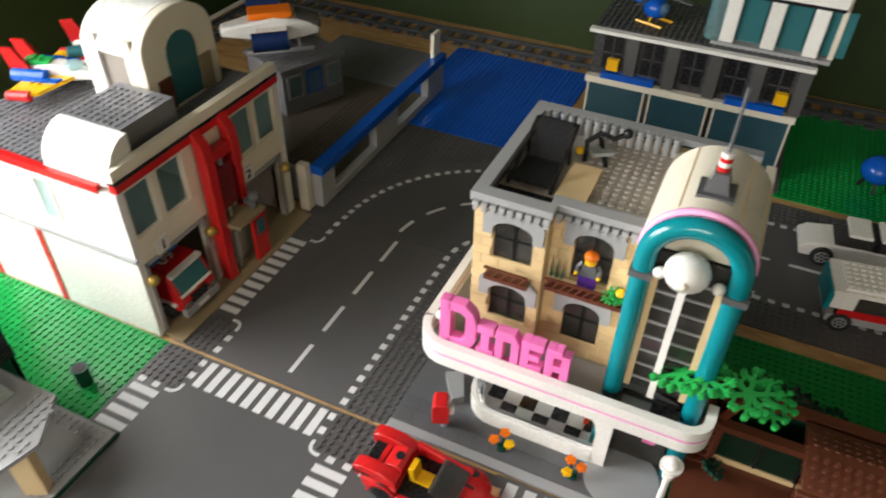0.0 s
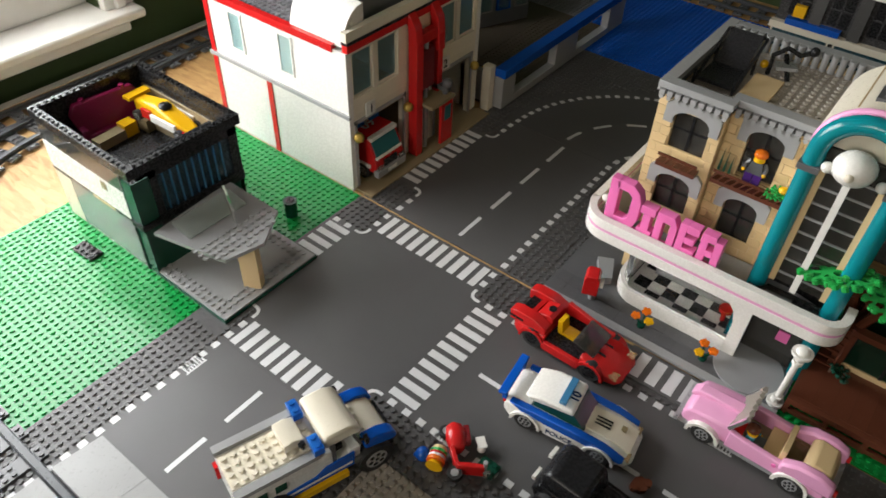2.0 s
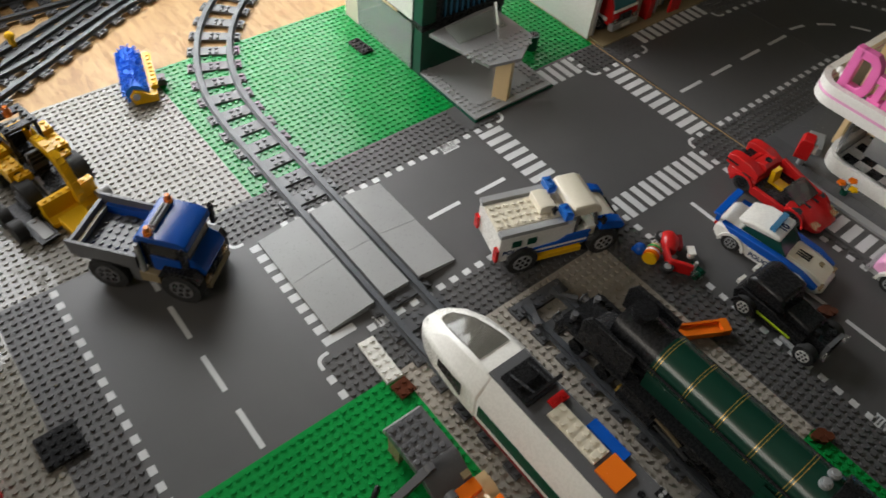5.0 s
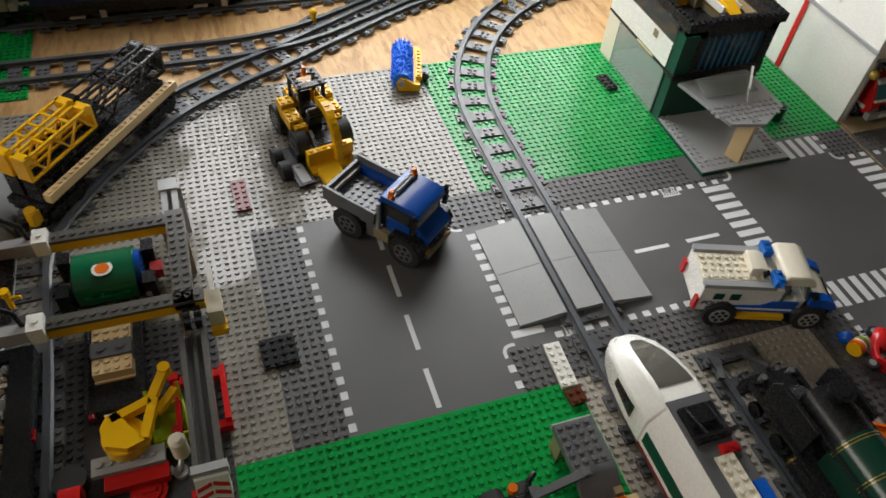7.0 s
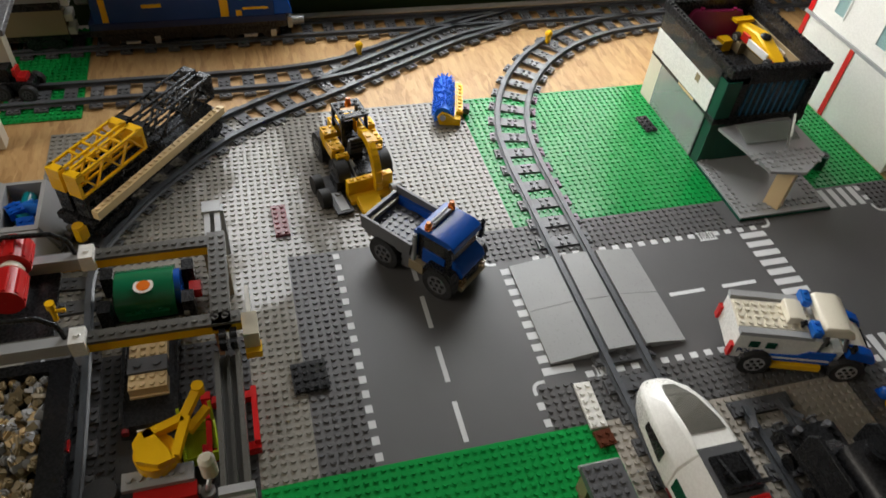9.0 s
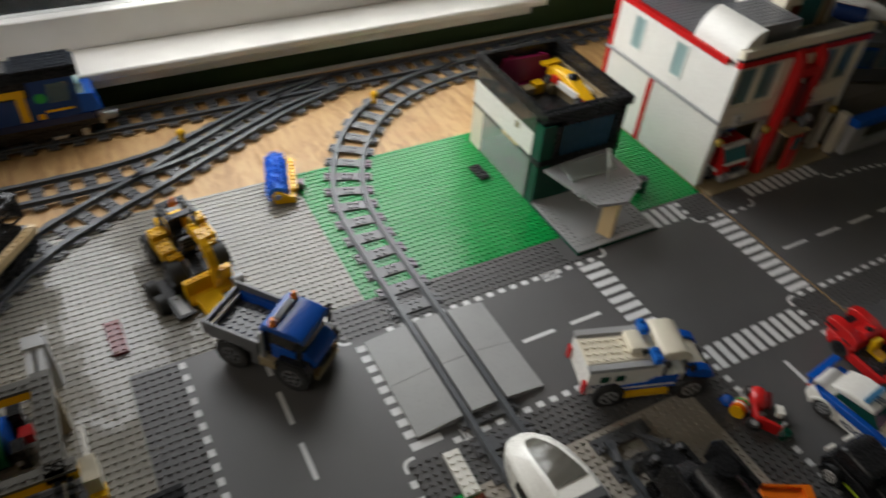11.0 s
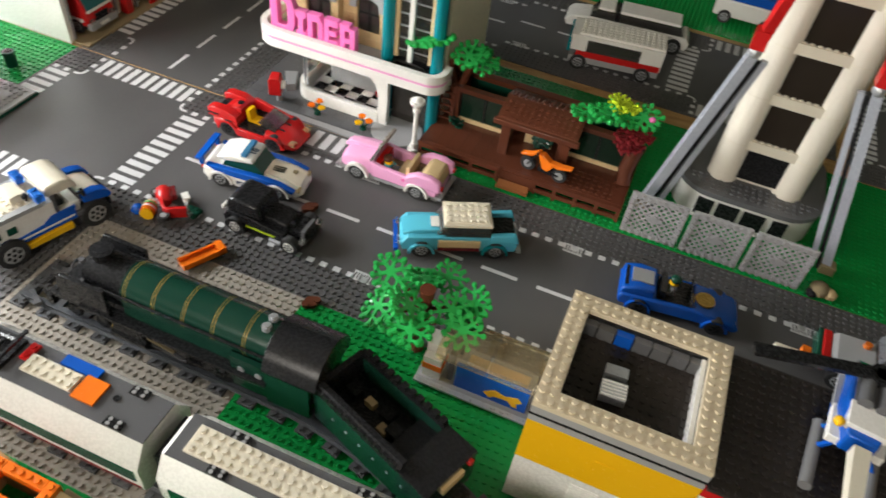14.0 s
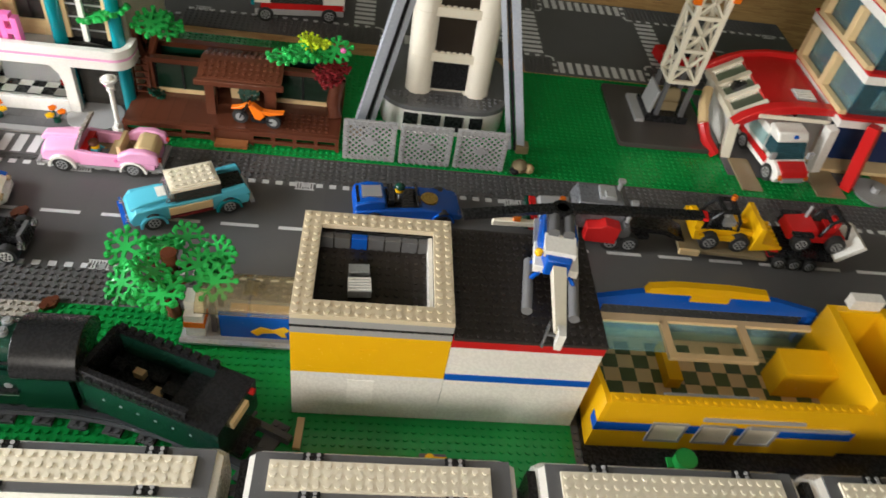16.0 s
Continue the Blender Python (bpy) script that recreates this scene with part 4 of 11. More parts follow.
for a, b, digit in ((33.6, 44.0, "1"), (52.0, 61.5, "2")):
    part("garage_frame", G().box(X1 - 0.2, X1 + 0.15, a - 0.5, a, 0.2, 12).box(X1 - 0.2, X1 + 0.15, b, b + 0.5, 0.2, 12).box(X1 - 0.2, X1 + 0.15, a - 0.5, b + 0.5, 11.4, 12), LGREY, fs)
    part("number_sign", G().box(X1 + 0.15, X1 + 0.35, a + (1.8 if digit == "1" else 1.2), a + (3.8 if digit == "1" else 3.2), 11.9, 14.1), WHITE, fs, "white sign with a black numeral")
    letters("numeral", digit, 2.0, 0.06, BLACK, fs, pose((X1 + 0.4) * U, (a + (2.4 if digit == "1" else 1.6)) * U, 12.3 * U, 90, 0, 90), 0.03)
    for yy in ((a - 0.4, b + 0.3) if digit == "1" else (b + 0.3,)):
        part("lamp", G().ball(X1 + 0.75, yy, 9.6, 0.8, 12, 8).cyl(X1 + 0.1, yy, 9.6, 0.45, 0.4, "x", 10), GOLD, fs, "round amber lamp")
part("floor_slab", G().box(X0, 1.8, Y0 + 0.4, Y1, 0.0, 0.35), DTAN, fs, "tan floor slab")
for yy, foot in ((45.0, 0.35), (50.2, 17.0)):
    part("red_column", G().box(X1 + 0.2, X1 + 1.9, yy, yy + 1.6, foot, 20.0).prism([(X1 + 0.2, 20.0), (X1 + 1.9, 20.0), (X1 + 1.6, 22.4), (X1 + 0.4, 24.2), (X1 - 1.0, 25.0), (X1 - 1.0, 23.6), (X1 + 0.1, 22.4)], yy, yy + 1.6, "y"), RED, fs, "red column of the slide", 0.1)
part("slide_arch", G().box(X1 + 0.2, X1 + 1.7, 46.4, 50.2, 19.4, 21.0), RED, fs, "red cross beam", 0.1)
part("slide_pole", G().cyl(X1 + 1.0, 48.3, 0.35, 0.35, 19.0, "z", 12), LGREY, fs, "grey slide pole")
part("slide_back", G().box(X1 - 0.02, X1 + 0.1, 46.4, 50.2, 0.35, 19.4), DGREY, fs)
part("balcony", G().box(X1 + 0.2, X1 + 4.0, 46.4, 52.2, 9.2, 9.7), DTAN, fs, "drab balcony floor")
part("red_door", G().box(X1 + 2.2, X1 + 2.7, 50.4, 53.4, 0.35, 8.6), RED, fs, "red door leaf standing open", 0.05)
part("door_window", G().box(X1 + 2.7, X1 + 2.8, 51.2, 52.8, 4.6, 7.2), DTEAL, fs)
part("inner_door", G().box(X1 + 0.12, X1 + 0.3, 46.8, 49.8, 0.35, 8.4), WHITE, fs, "pale inner door")
part("balcony_post", G().box(X1 + 0.2, X1 + 1.4, 50.8, 52.0, 9.7, 17.0), RED, fs, "red upper post", 0.06)
part("slide_panel", G().prism([(X1 + 0.3, 11.0), (X1 + 1.5, 11.6), (X1 + 1.5, 18.0), (X1 + 0.3, 18.6)], 46.8, 49.8, "y"), DRED, fs, "dark red panel between the columns", 0.05)
part("wall_crane", G().box(X1, X1 + 3.4, 50.8, 51.8, 10.2, 11.0).cyl(X1 + 2.6, 51.3, 8.6, 0.5, 2.0, "z", 10).ball(X1 + 3.0, 51.3, 11.6, 0.9, 10, 6), DGREY, fs)
# white rounded roof pieces
quarter = [(32.4, 23.5), (36.9, 23.5)] + [(36.9 - 4.2 * math.sin(radians(a)), 23.5 + 5.0 * math.cos(radians(a))) for a in range(0, 91, 15)]
part("curved_roof", G().prism(quarter, -12.6, -2.4, "x"), WHITE, fs, "white rounded roof edge", 0.08)
part("roof_step", G().box(-12.4, -3.6, 36.9, 46.0, 23.5, 28.4).studs(-12.2, 37.2, 8, 8, 28.4), ROOFGREY, fs, "grey studded step behind the rounded edge", 0.03)
tower_o = [(46.4, 23.5), (59.6, 23.5), (59.6, 31.0)] + [(53.0 + 6.6 * math.cos(math.pi * k / 12), 32.0 + 4.6 * math.sin(math.pi * k / 12)) for k in range(13)] + [(46.4, 31.0)]
# One white tower: the lit west and shaded east sides differ by colour.
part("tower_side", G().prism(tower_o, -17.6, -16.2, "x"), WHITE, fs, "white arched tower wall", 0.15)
part("tower_side", G().prism(tower_o, -9.4, -7.8, "x"), CREAM, fs, "white arched tower wall in its shaded tone", 0.15)
tower_top = [(53.0 + 6.6 * math.cos(math.pi * k / 12), 32.0 + 4.6 * math.sin(math.pi * k / 12)) for k in range(13)]
part("tower_roof", G().prism(tower_top + [(53.0 + 6.0 * math.cos(math.pi * k / 12), 31.4 + 4.6 * math.sin(math.pi * k / 12)) for k in range(12, -1, -1)], -16.2, -9.4, "x"), WHITE, fs, "white barrel top")
# White jambs too: the eastern one has its shade in the colour.
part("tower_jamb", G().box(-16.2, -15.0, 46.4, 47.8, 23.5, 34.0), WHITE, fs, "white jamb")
part("tower_jamb", G().box(-10.6, -9.4, 46.4, 47.8, 23.5, 34.0), CREAM, fs, "white jamb in its shaded tone")
part("tower_glass", G().box(-15.0, -10.6, 46.9, 47.1, 23.6, 33.4), PALEGREY, fs, "hazy grey tower glass")
part("tower_glass", G().prism(arch_outline(50.4, 55.6, 24.2, 33.4, 2.4), -7.8, -7.65, "x"), DTEAL, fs, "dark teal arched glass")
part("tower_brick", G().box(-7.8, -7.5, 48.0, 50.2, 24.0, 28.4), BROWN, fs, "brown brick patch")
part("tower_brick", G().box(-7.8, -7.5, 55.8, 58.0, 24.0, 28.8), DTAN, fs, "drab brick patch")
for k in range(2):
    part("tower_brick", G().box(-15.0, -10.6, 46.6, 47.0, 23.5 + 0.9 * k, 24.3 + 0.9 * k), DGREY, fs, "dark lower course")

ft = thing("fire_truck", -5.0, 38.8, 0.35, 0, "red toy fire truck with white roof panel parked in the garage", "fire truck")
part("cab", G().prism([(-6, 1.6), (4.6, 1.6), (5.2, 3.0), (4.4, 5.2), (3.4, 7.2), (-6, 7.2)], -3.2, 3.2, "y"), RED, ft, "red cab and body", 0.12)
part("windscreen", G().prism([(4.46, 4.3), (4.9, 4.4), (3.75, 6.8), (3.45, 6.8)], -2.7, 2.7, "y"), DTEAL, ft, "dark teal windscreen")
part("grille", G().box(4.9, 5.3, -1.5, 1.5, 2.3, 3.5), BLACK, ft)
part("windscreen_frame", G().prism([(4.9, 4.0), (5.1, 4.1), (4.95, 4.5), (4.75, 4.4)], -2.9, 2.9, "y"), WHITE, ft, "white line below the windscreen")
part("roof_panel", G().box(-2.2, 3.2, -2.6, 2.6, 7.2, 7.6), RED, ft)
letters("roof_number", "09", 2.6, 0.05, WHITE, ft, pose(1.6 * U, -1.6 * U, 7.64 * U, 0, 0, 90), 0.05)
part("roof_edge", G().box(3.2, 4.0, -2.9, 2.9, 6.9, 7.5), WHITE, ft, "white roof edge")
part("bumper", G().box(4.6, 5.6, -3.2, 3.2, 1.0, 2.2), LGREY, ft)
part("number_plate", G().box(5.6, 5.66, -1, 1, 1.3, 1.9), WHITE, ft)
for s in (-1, 1):
    part("headlight", G().box(5.2, 5.5, s * 2.4 - 0.5, s * 2.4 + 0.5, 2.3, 2.9), CLEAR, ft)
    part("light_bar", G().box(-0.6, 0.6, s * 1.6 - 0.9, s * 1.6 + 0.9, 7.6, 8.3), TBRIGHTBLUE, ft, "blue beacon")
    for wx in (-3.5, 2.4):
        wheel(ft, wx, s * 2.9, 1.3, 1.3, 1.2, LGREY, s)
    part("mudguard", G().box(0.8, 4.0, s * 3.2 - 0.2, s * 3.2 + 0.2, 2.3, 2.9), WHITE, ft)

jet = thing("toy_jet", -26.0, 48.6, 23.9, 18, "yellow, blue and white toy jet on the grey roof", "toy jet")
part("fuselage", G().loft([[(-5, -0.9, 1.2), (-5, 0.9, 1.2), (-5, 0.9, 2.6), (-5, -0.9, 2.6)], [(0, -1.4, 0.9), (0, 1.4, 0.9), (0, 1.2, 3.2), (0, -1.2, 3.2)], [(6, -0.5, 1.2), (6, 0.5, 1.2), (6, 0.4, 2.0), (6, -0.4, 2.0)]]), WHITE, jet, "", 0.2)
for s in (-1, 1):
    part("wing", G().prism([(-3.6, s * 1.2), (2.4, s * 1.2), (0.2, s * 6.4), (-3.8, s * 6.4)][::s], 1.3, 1.8).studs(-2.5, s * 3.6 - 1, 2, 2, 1.8), YELLOW, jet, "yellow wing")
    part("wing_stripe", G().prism([(-3.2, s * 2.6), (1.6, s * 2.6), (1.2, s * 3.6), (-3.4, s * 3.6)][::s], 1.8, 2.1), BLUE, jet, "blue wing stripe")
    part("wing_tip", G().cyl(-3.8, s * 6.6, 1.3, 0.7, 3.0, "x", 12), RED, jet, "red wing tip pod")
    part("engine", G().cyl(-5.4, s * 2.2, 2.0, 0.9, 4.6, "x", 12), BLUE, jet, "blue engine")
    part("tail_fin", G().prism([(-6.0, 2.2), (-3.0, 2.2), (-5.0, 5.4), (-6.8, 5.4)], s * 1.4 - 0.25, s * 1.4 + 0.25, "y"), RED, jet, "red tail fin")
    part("landing_leg", G().cyl(-1.5, s * 1.2, 0, 0.3, 1.2, "z", 8), DGREY, jet)
part("canopy", G().ball(2.2, 0, 2.8, 1.2, 12, 8, 0.7), TBLUE, jet, "clear blue canopy")
part("nose_leg", G().cyl(3.6, 0, 0, 0.3, 1.4, "z", 8), DGREY, jet)
part("back_panel", G().box(-4.6, -1.0, -0.8, 0.8, 2.8, 3.5).studs(-4, -1, 2, 2, 3.5), LEAF, jet, "green back panel")
ship = thing("toy_spacecraft", -25.5, 57.5, 23.9, 40, "red and white toy spacecraft standing on the grey roof", "toy spacecraft")
ship.scale = (0.8, 0.8, 0.8)
part("hull", G().loft([[(-6, -1.4, 1.6), (-6, 1.4, 1.6), (-6, 1.4, 4.2), (-6, -1.4, 4.2)], [(0, -1.9, 1.0), (0, 1.9, 1.0), (0, 1.6, 5.0), (0, -1.6, 5.0)], [(7, -0.6, 1.4), (7, 0.6, 1.4), (7, 0.5, 2.6), (7, -0.5, 2.6)]]), WHITE, ship, "white hull", 0.2)
for s in (-1, 1):
    part("wing", G().prism([(-4.0, s * 1.6), (3.0, s * 1.6), (-1.0, s * 7.0), (-5.0, s * 7.0)][::s], 2.2, 2.8), RED, ship, "red wing")
    part("wing_edge", G().box(-5.4, -0.8, s * 7.0 - 0.5, s * 7.0 + 0.5, 1.8, 3.2), WHITE, ship)
    part("booster", G().cyl(-7.0, s * 2.4, 3.0, 1.1, 4.6, "x", 14), DTEAL, ship, "dark teal booster")
    part("leg", G().cyl(-2.0, s * 1.4, 0, 0.35, 1.4, "z", 8), DGREY, ship)
part("canopy", G().ball(2.6, 0, 4.0, 1.5, 12, 8, 0.7), TBRIGHTBLUE, ship, "blue canopy")
part("front_leg", G().cyl(4.4, 0, 0, 0.3, 1.6, "z", 8), DGREY, ship)
part("tail", G().prism([(-6.4, 4.0), (-3.4, 4.4), (-5.2, 8.0), (-7.2, 8.0)], -0.3, 0.3, "y"), RED, ship, "red tail")

# ---- police garage with a walled yard ----
pg = thing("police_garage", 0, 0, 0, 0, "grey and white toy police garage with a blue topped yard wall", "police garage")
part("yard_floor", G().box(-30, 1.0, 66, 108, 0.0, 0.35).studs(-12, 67, 11, 38, 0.35), plastic("dark_brown_yard_plastic", (0.085, 0.068, 0.05)), pg, "dark studded yard floor")
part("rear_plate", G().brick(-30, -6, 108, 126, 0.0, 0.4), ROOFGREY, pg, "grey studded plate")
for q in ((70, 112, 0.35, 1.8), (66, 70, 0.35, 6.4), (84, 92, 1.8, 6.4), (105, 112, 1.8, 6.4)):
    part("yard_wall", G().box(1.0, 2.6, q[0], q[1], q[2], q[3]), LGREY, pg, "light grey yard wall", 0.06)
part("yard_wall", G().box(-6, 1.0, 66, 67, 0.35, 6.4), LGREY, pg)
part("blue_coping", G().box(0.7, 2.9, 66, 113, 6.4, 8.0), BLUE, pg, "bright blue coping", 0.08)
part("gate_post", G().box(-4.4, -2.2, 62.6, 64.6, 0, 8.6), CREAM, pg, "cream gate post", 0.08)
part("gate_slot", G().box(-2.2, -2.1, 63.2, 64.0, 2.0, 7.0), DRED, pg)
part("gate_post", G().box(-0.9, 0.8, 64.4, 65.9, 0, 8.6), CREAM, pg, "cream gate post", 0.08)
part("office", G().prism([(-19.6, 88), (-14.4, 100.6), (-26, 105.4), (-31.2, 92.8)], 0.35, 9.0), ROOFGREY, pg, "grey office block")
M_OFF = Matrix.Translation((-19.6, 88, 0)) @ Matrix.Rotation(math.atan2(12.6, 5.2), 4, "Z")
part("office_roof", G().brick(-0.5, 14.2, -0.4, 12.8, 9.0, 9.8).turned(M_OFF), ROOFGREY, pg, "grey studded roof")
for k in range(3):
    w = part("office_window", G().box(0.8 + 4.4 * k, 4.2 + 4.4 * k, -0.35, -0.02, 3.6, 8.4).turned(M_OFF), BLUE if k == 1 else LGREY, pg, "window frame")
    part("pane", G().box(1.2 + 4.4 * k, 3.8 + 4.4 * k, -0.45, -0.35, 4.0, 8.0).turned(M_OFF), TBLUE, w, "pale blue pane")
part("yard_sign", G().box(0.9, 1.6, 109.5, 112.5, 8.0, 12.8), CREAM, pg, "cream sign board")
part("sign_stripe", G().box(0.8, 0.9, 109.5, 112.5, 9.2, 10.0), RED, pg)
hc = thing("toy_aircraft", -27.0, 97.0, 9.8, 40, "white and orange toy aircraft parked on the grey roof", "toy aircraft")
hc.scale = (1.45, 1.45, 1.45)
part("hull", G().loft([[(-7, -1, 2.2), (-7, 1, 2.2), (-7, 1, 3.4), (-7, -1, 3.4)], [(0, -2.2, 1.4), (0, 2.2, 1.4), (0, 2.2, 4.6), (0, -2.2, 4.6)], [(6, -1.4, 1.6), (6, 1.4, 1.6), (6, 1.0, 3.4), (6, -1.0, 3.4)]]), WHITE, hc, "", 0.3)
part("orange_panel", G().box(-3.2, 2.6, -1.6, 1.6, 4.3, 5.2), ORANGE, hc, "orange upper panel", 0.2)
part("windscreen", G().prism([(3.0, 4.2), (6.1, 2.6), (6.2, 3.5), (3.2, 4.9)], -1.3, 1.3, "y"), SMOKE, hc)
for s in (-1, 1):
    part("skid", G().tube([(-4, s * 2.4, 0.3), (5, s * 2.4, 0.3)], 0.3), LGREY, hc)
    part("skid_leg", G().bar((-2, s * 2.4, 0.3), (-2, s * 1.4, 2.0), 0.4).bar((3, s * 2.4, 0.3), (3, s * 1.4, 2.0), 0.4), LGREY, hc)
    part("wing", G().box(-2.5, 1.5, s * 4.6 - 2.4, s * 4.6 + 2.4, 3.0, 3.6), WHITE, hc)
    part("engine_pod", G().cyl(-3.2, s * 6.4, 3.4, 1.2, 4.6, "x", 14), DBLUE, hc)
minifig(-4.0, 69.4, 0.5, 60, YELLOW, DGREY, YELLOW, "toy figure in a yellow top in the yard")

# ---- corner house ----
ho = thing("corner_house", 0, 0, 0, 0, "black and white toy house, open topped, with clear lower walls", "house")
HX0, HX1, HY0, HY1, HZ = -29.6, -8.9, 2.0, 18.0, 17.6
AZGLASS = plastic("clear_sky_blue_plastic", (0.10, 0.36, 0.62), 0.06, 0.02, 0.0, trans=0.55)
PALEGLASS = plastic("hazy_clear_plastic", (0.72, 0.78, 0.74), 0.12, 0.03, 0.0, trans=0.72)
part("lower_wall", G().box(HX0 + 3.6, HX1 - 2, HY0, HY0 + 0.5, 0, 8.0), PALEGLASS, ho, "pale clear lower wall panel")
part("lower_wall", G().box(HX0, HX0 + 3.6, HY0, HY0 + 0.5, 0, 8.0), CREAM, ho, "cream lower wall panel")
part("lower_wall", G().box(HX0, HX0 + 0.5, HY0 + 0.5, HY1, 0, 8.0), CREAM, ho, "cream lower side wall")
part("lower_wall", G().box(HX0 + 0.5, HX1, HY1 - 0.6, HY1, 0, 8.4), WHITE, ho)
part("wall_seam", G().box(HX0 - 0.1, HX1 - 2, HY0 - 0.1, HY0 + 0.6, 8.0, 8.5), BLACK, ho, "dark seam")
part("seam_tile", G().box(-20.0, -15.0, HY0 - 0.16, HY0 - 0.1, 8.05, 8.4), TAN, ho)
part("corner_column", G().box(HX1 - 2, HX1, HY0, HY0 + 1.8, 0, 8.0), DGREEN, ho, "dark green glass corner")
part("corner_edge", G().box(HX1 - 2.3, HX1 - 2, HY0 - 0.15, HY0 + 0.3, 0, 15.6), BLACK, ho)
part("green_wall", G().box(HX1 - 0.6, HX1, HY0 + 1.8, HY1, 0, 7.6), DGREEN, ho, "dark green ground floor front")
part("upper_wall", G().box(HX0 - 0.1, HX1 - 2.3, HY0 - 0.1, HY0 + 0.3, 8.5, 12.8), WHITE, ho, "white upper wall panel", 0.05)
part("upper_glass", G().box(HX0 - 0.1, HX1 - 2.3, HY0 - 0.05, HY0 + 0.2, 12.8, 16.2), SMOKE, ho, "smoky clear upper panel")
part("small_window", G().box(-16.4, -15.3, HY0 - 0.2, HY0 - 0.1, 11.2, 12.4), DTAN, ho)
part("corner_glass", G().box(HX1 - 2.0, HX1 + 0.02, HY0 - 0.1, HY0 + 0.1, 8.8, 15.2), DGREEN, ho, "dark green corner glass")
part("corner_glass", G().box(HX1 - 0.1, HX1 + 0.1, HY0 + 0.1, HY0 + 2.4, 8.8, 15.2), DGREEN, ho, "dark green corner glass")
part("corner_beam", G().box(HX1 - 2.2, HX1 + 0.3, HY0 - 0.3, HY0 + 2.6, 7.9, 8.8), BLACK, ho, "black corner beam")
for y0, y1 in ((HY0 + 2.4, HY0 + 3.4), (HY1 - 1.4, HY1)):
    part("frame_post", G().box(HX1 - 0.8, HX1 + 0.2, y0, y1, 8.0, 16.2), BLACK, ho, "black window post")
part("frame_rail", G().box(HX1 - 0.8, HX1 + 0.4, HY0 + 2.4, HY1, 7.4, 9.0), BLACK, ho, "black rail below the window")
part("frame_rail", G().box(HX1 - 0.8, HX1 + 0.2, HY0 + 2.4, HY1, 14.8, 16.2), BLACK, ho, "black rail above the window")
part("side_wall", G().box(HX0, HX0 + 0.5, HY0 + 0.5, HY1, 8.0, 16.2), BLACK, ho)
part("rear_wall", G().box(HX0 + 0.5, HX1 - 0.8, HY1 - 0.5, HY1, 8.4, 16.2), BLACK, ho)
bw = part("bay_window", G().box(HX1 - 0.3, HX1 - 0.1, HY0 + 3.4, HY1 - 1.4, 9.0, 14.8), plastic("dark_blue_clear_plastic", (0.03, 0.09, 0.14), 0.06, 0.02, 0.0, trans=0.5), ho, "dark blue barred window")
for k in range(9):
    part("window_bar", G().box(HX1 - 0.1, HX1 + 0.06, HY0 + 4.2 + 1.12 * k, HY0 + 4.4 + 1.12 * k, 9.0, 14.8), AZGLASS, bw)
for q in ((HX0 - 0.4, HX1 + 0.6, HY0 - 0.4, HY0 + 0.6), (HX0 - 0.4, HX1 + 0.6, HY1 - 0.4, HY1 + 0.6), (HX0 - 0.4, HX0 + 0.6, HY0 + 0.6, HY1 - 0.4), (HX1 - 0.4, HX1 + 0.6, HY0 + 0.6, HY1 - 0.4)):
    part("roof_rim", G().box(*q, 16.2, HZ).studs(q[0], q[2], max(1, int(q[1] - q[0])), max(1, int(q[3] - q[2])), HZ), BLACK, ho, "black studded roof rim")
part("room_back", G().box(HX1 - 4.0, HX1 - 3.6, HY0 + 2.6, HY1 - 1.0, 8.6, 15.4), BLACK, ho)
part("attic_floor", G().box(HX0 + 0.6, HX1 - 0.8, HY0 + 0.6, HY1 - 0.6, 10.6, 11.0), BLACK, ho)
part("attic_shelf", G().box(HX0 + 1, HX1 - 1.2, HY1 - 0.75, HY1 - 0.5, 11.0, 15.0), DTAN, ho)
sofa = thing("sofa", -26.4, 10.8, 11.0, 84, "dark magenta toy sofa lying in the open attic", "sofa")
part("seat", G().box(-4.2, 4.2, -0.6, 1.0, 0, 1.2), MAGENTA, sofa, "", 0.3)
part("backrest", G().loft([[(-4.4, 0.2, 0.3), (4.4, 0.2, 0.3), (4.4, 1.4, 0.3), (-4.4, 1.4, 0.3)], [(-5.2, 1.2, 3.6), (5.2, 1.2, 3.6), (5.2, 2.3, 3.6), (-5.2, 2.3, 3.6)], [(-4.2, 1.5, 5.2), (4.2, 1.5, 5.2), (4.2, 2.3, 5.2), (-4.2, 2.3, 5.2)]]), MAGENTA, sofa, "", 0.2)
for s in (-1, 1):
    part("armrest", G().box(s * 4.3 - 0.5, s * 4.3 + 0.5, -0.6, 2.0, 0, 2.2), MAGENTA, sofa, "", 0.3)
    part("pin", G().cyl(s * 2.9, 1.9, 5.1, 0.4, 0.4, "z", 10), MAGENTA, sofa)
chest = thing("attic_block", -24.6, 9.9, 11.0, 4, "tan and yellow toy blocks beside the sofa in the attic", "toy blocks")
part("block", G().box(-0.9, 0.9, -3.6, 0.6, 0, 1.4), DTAN, chest)
part("block", G().box(-0.9, 0.9, 0.7, 2.6, 0, 1.9), YELLOW, chest)
part("block", G().box(0.2, 2.2, 3.2, 4.8, 0, 1.9), DTAN, chest)
part("block", G().box(2.3, 10.8, 4.4, 5.2, 0, 1.2), DTAN, chest)
yc = thing("toy_racer", -20.2, 15.4, 12.45, 3, "yellow and red toy racing car lying in the attic", "toy car")
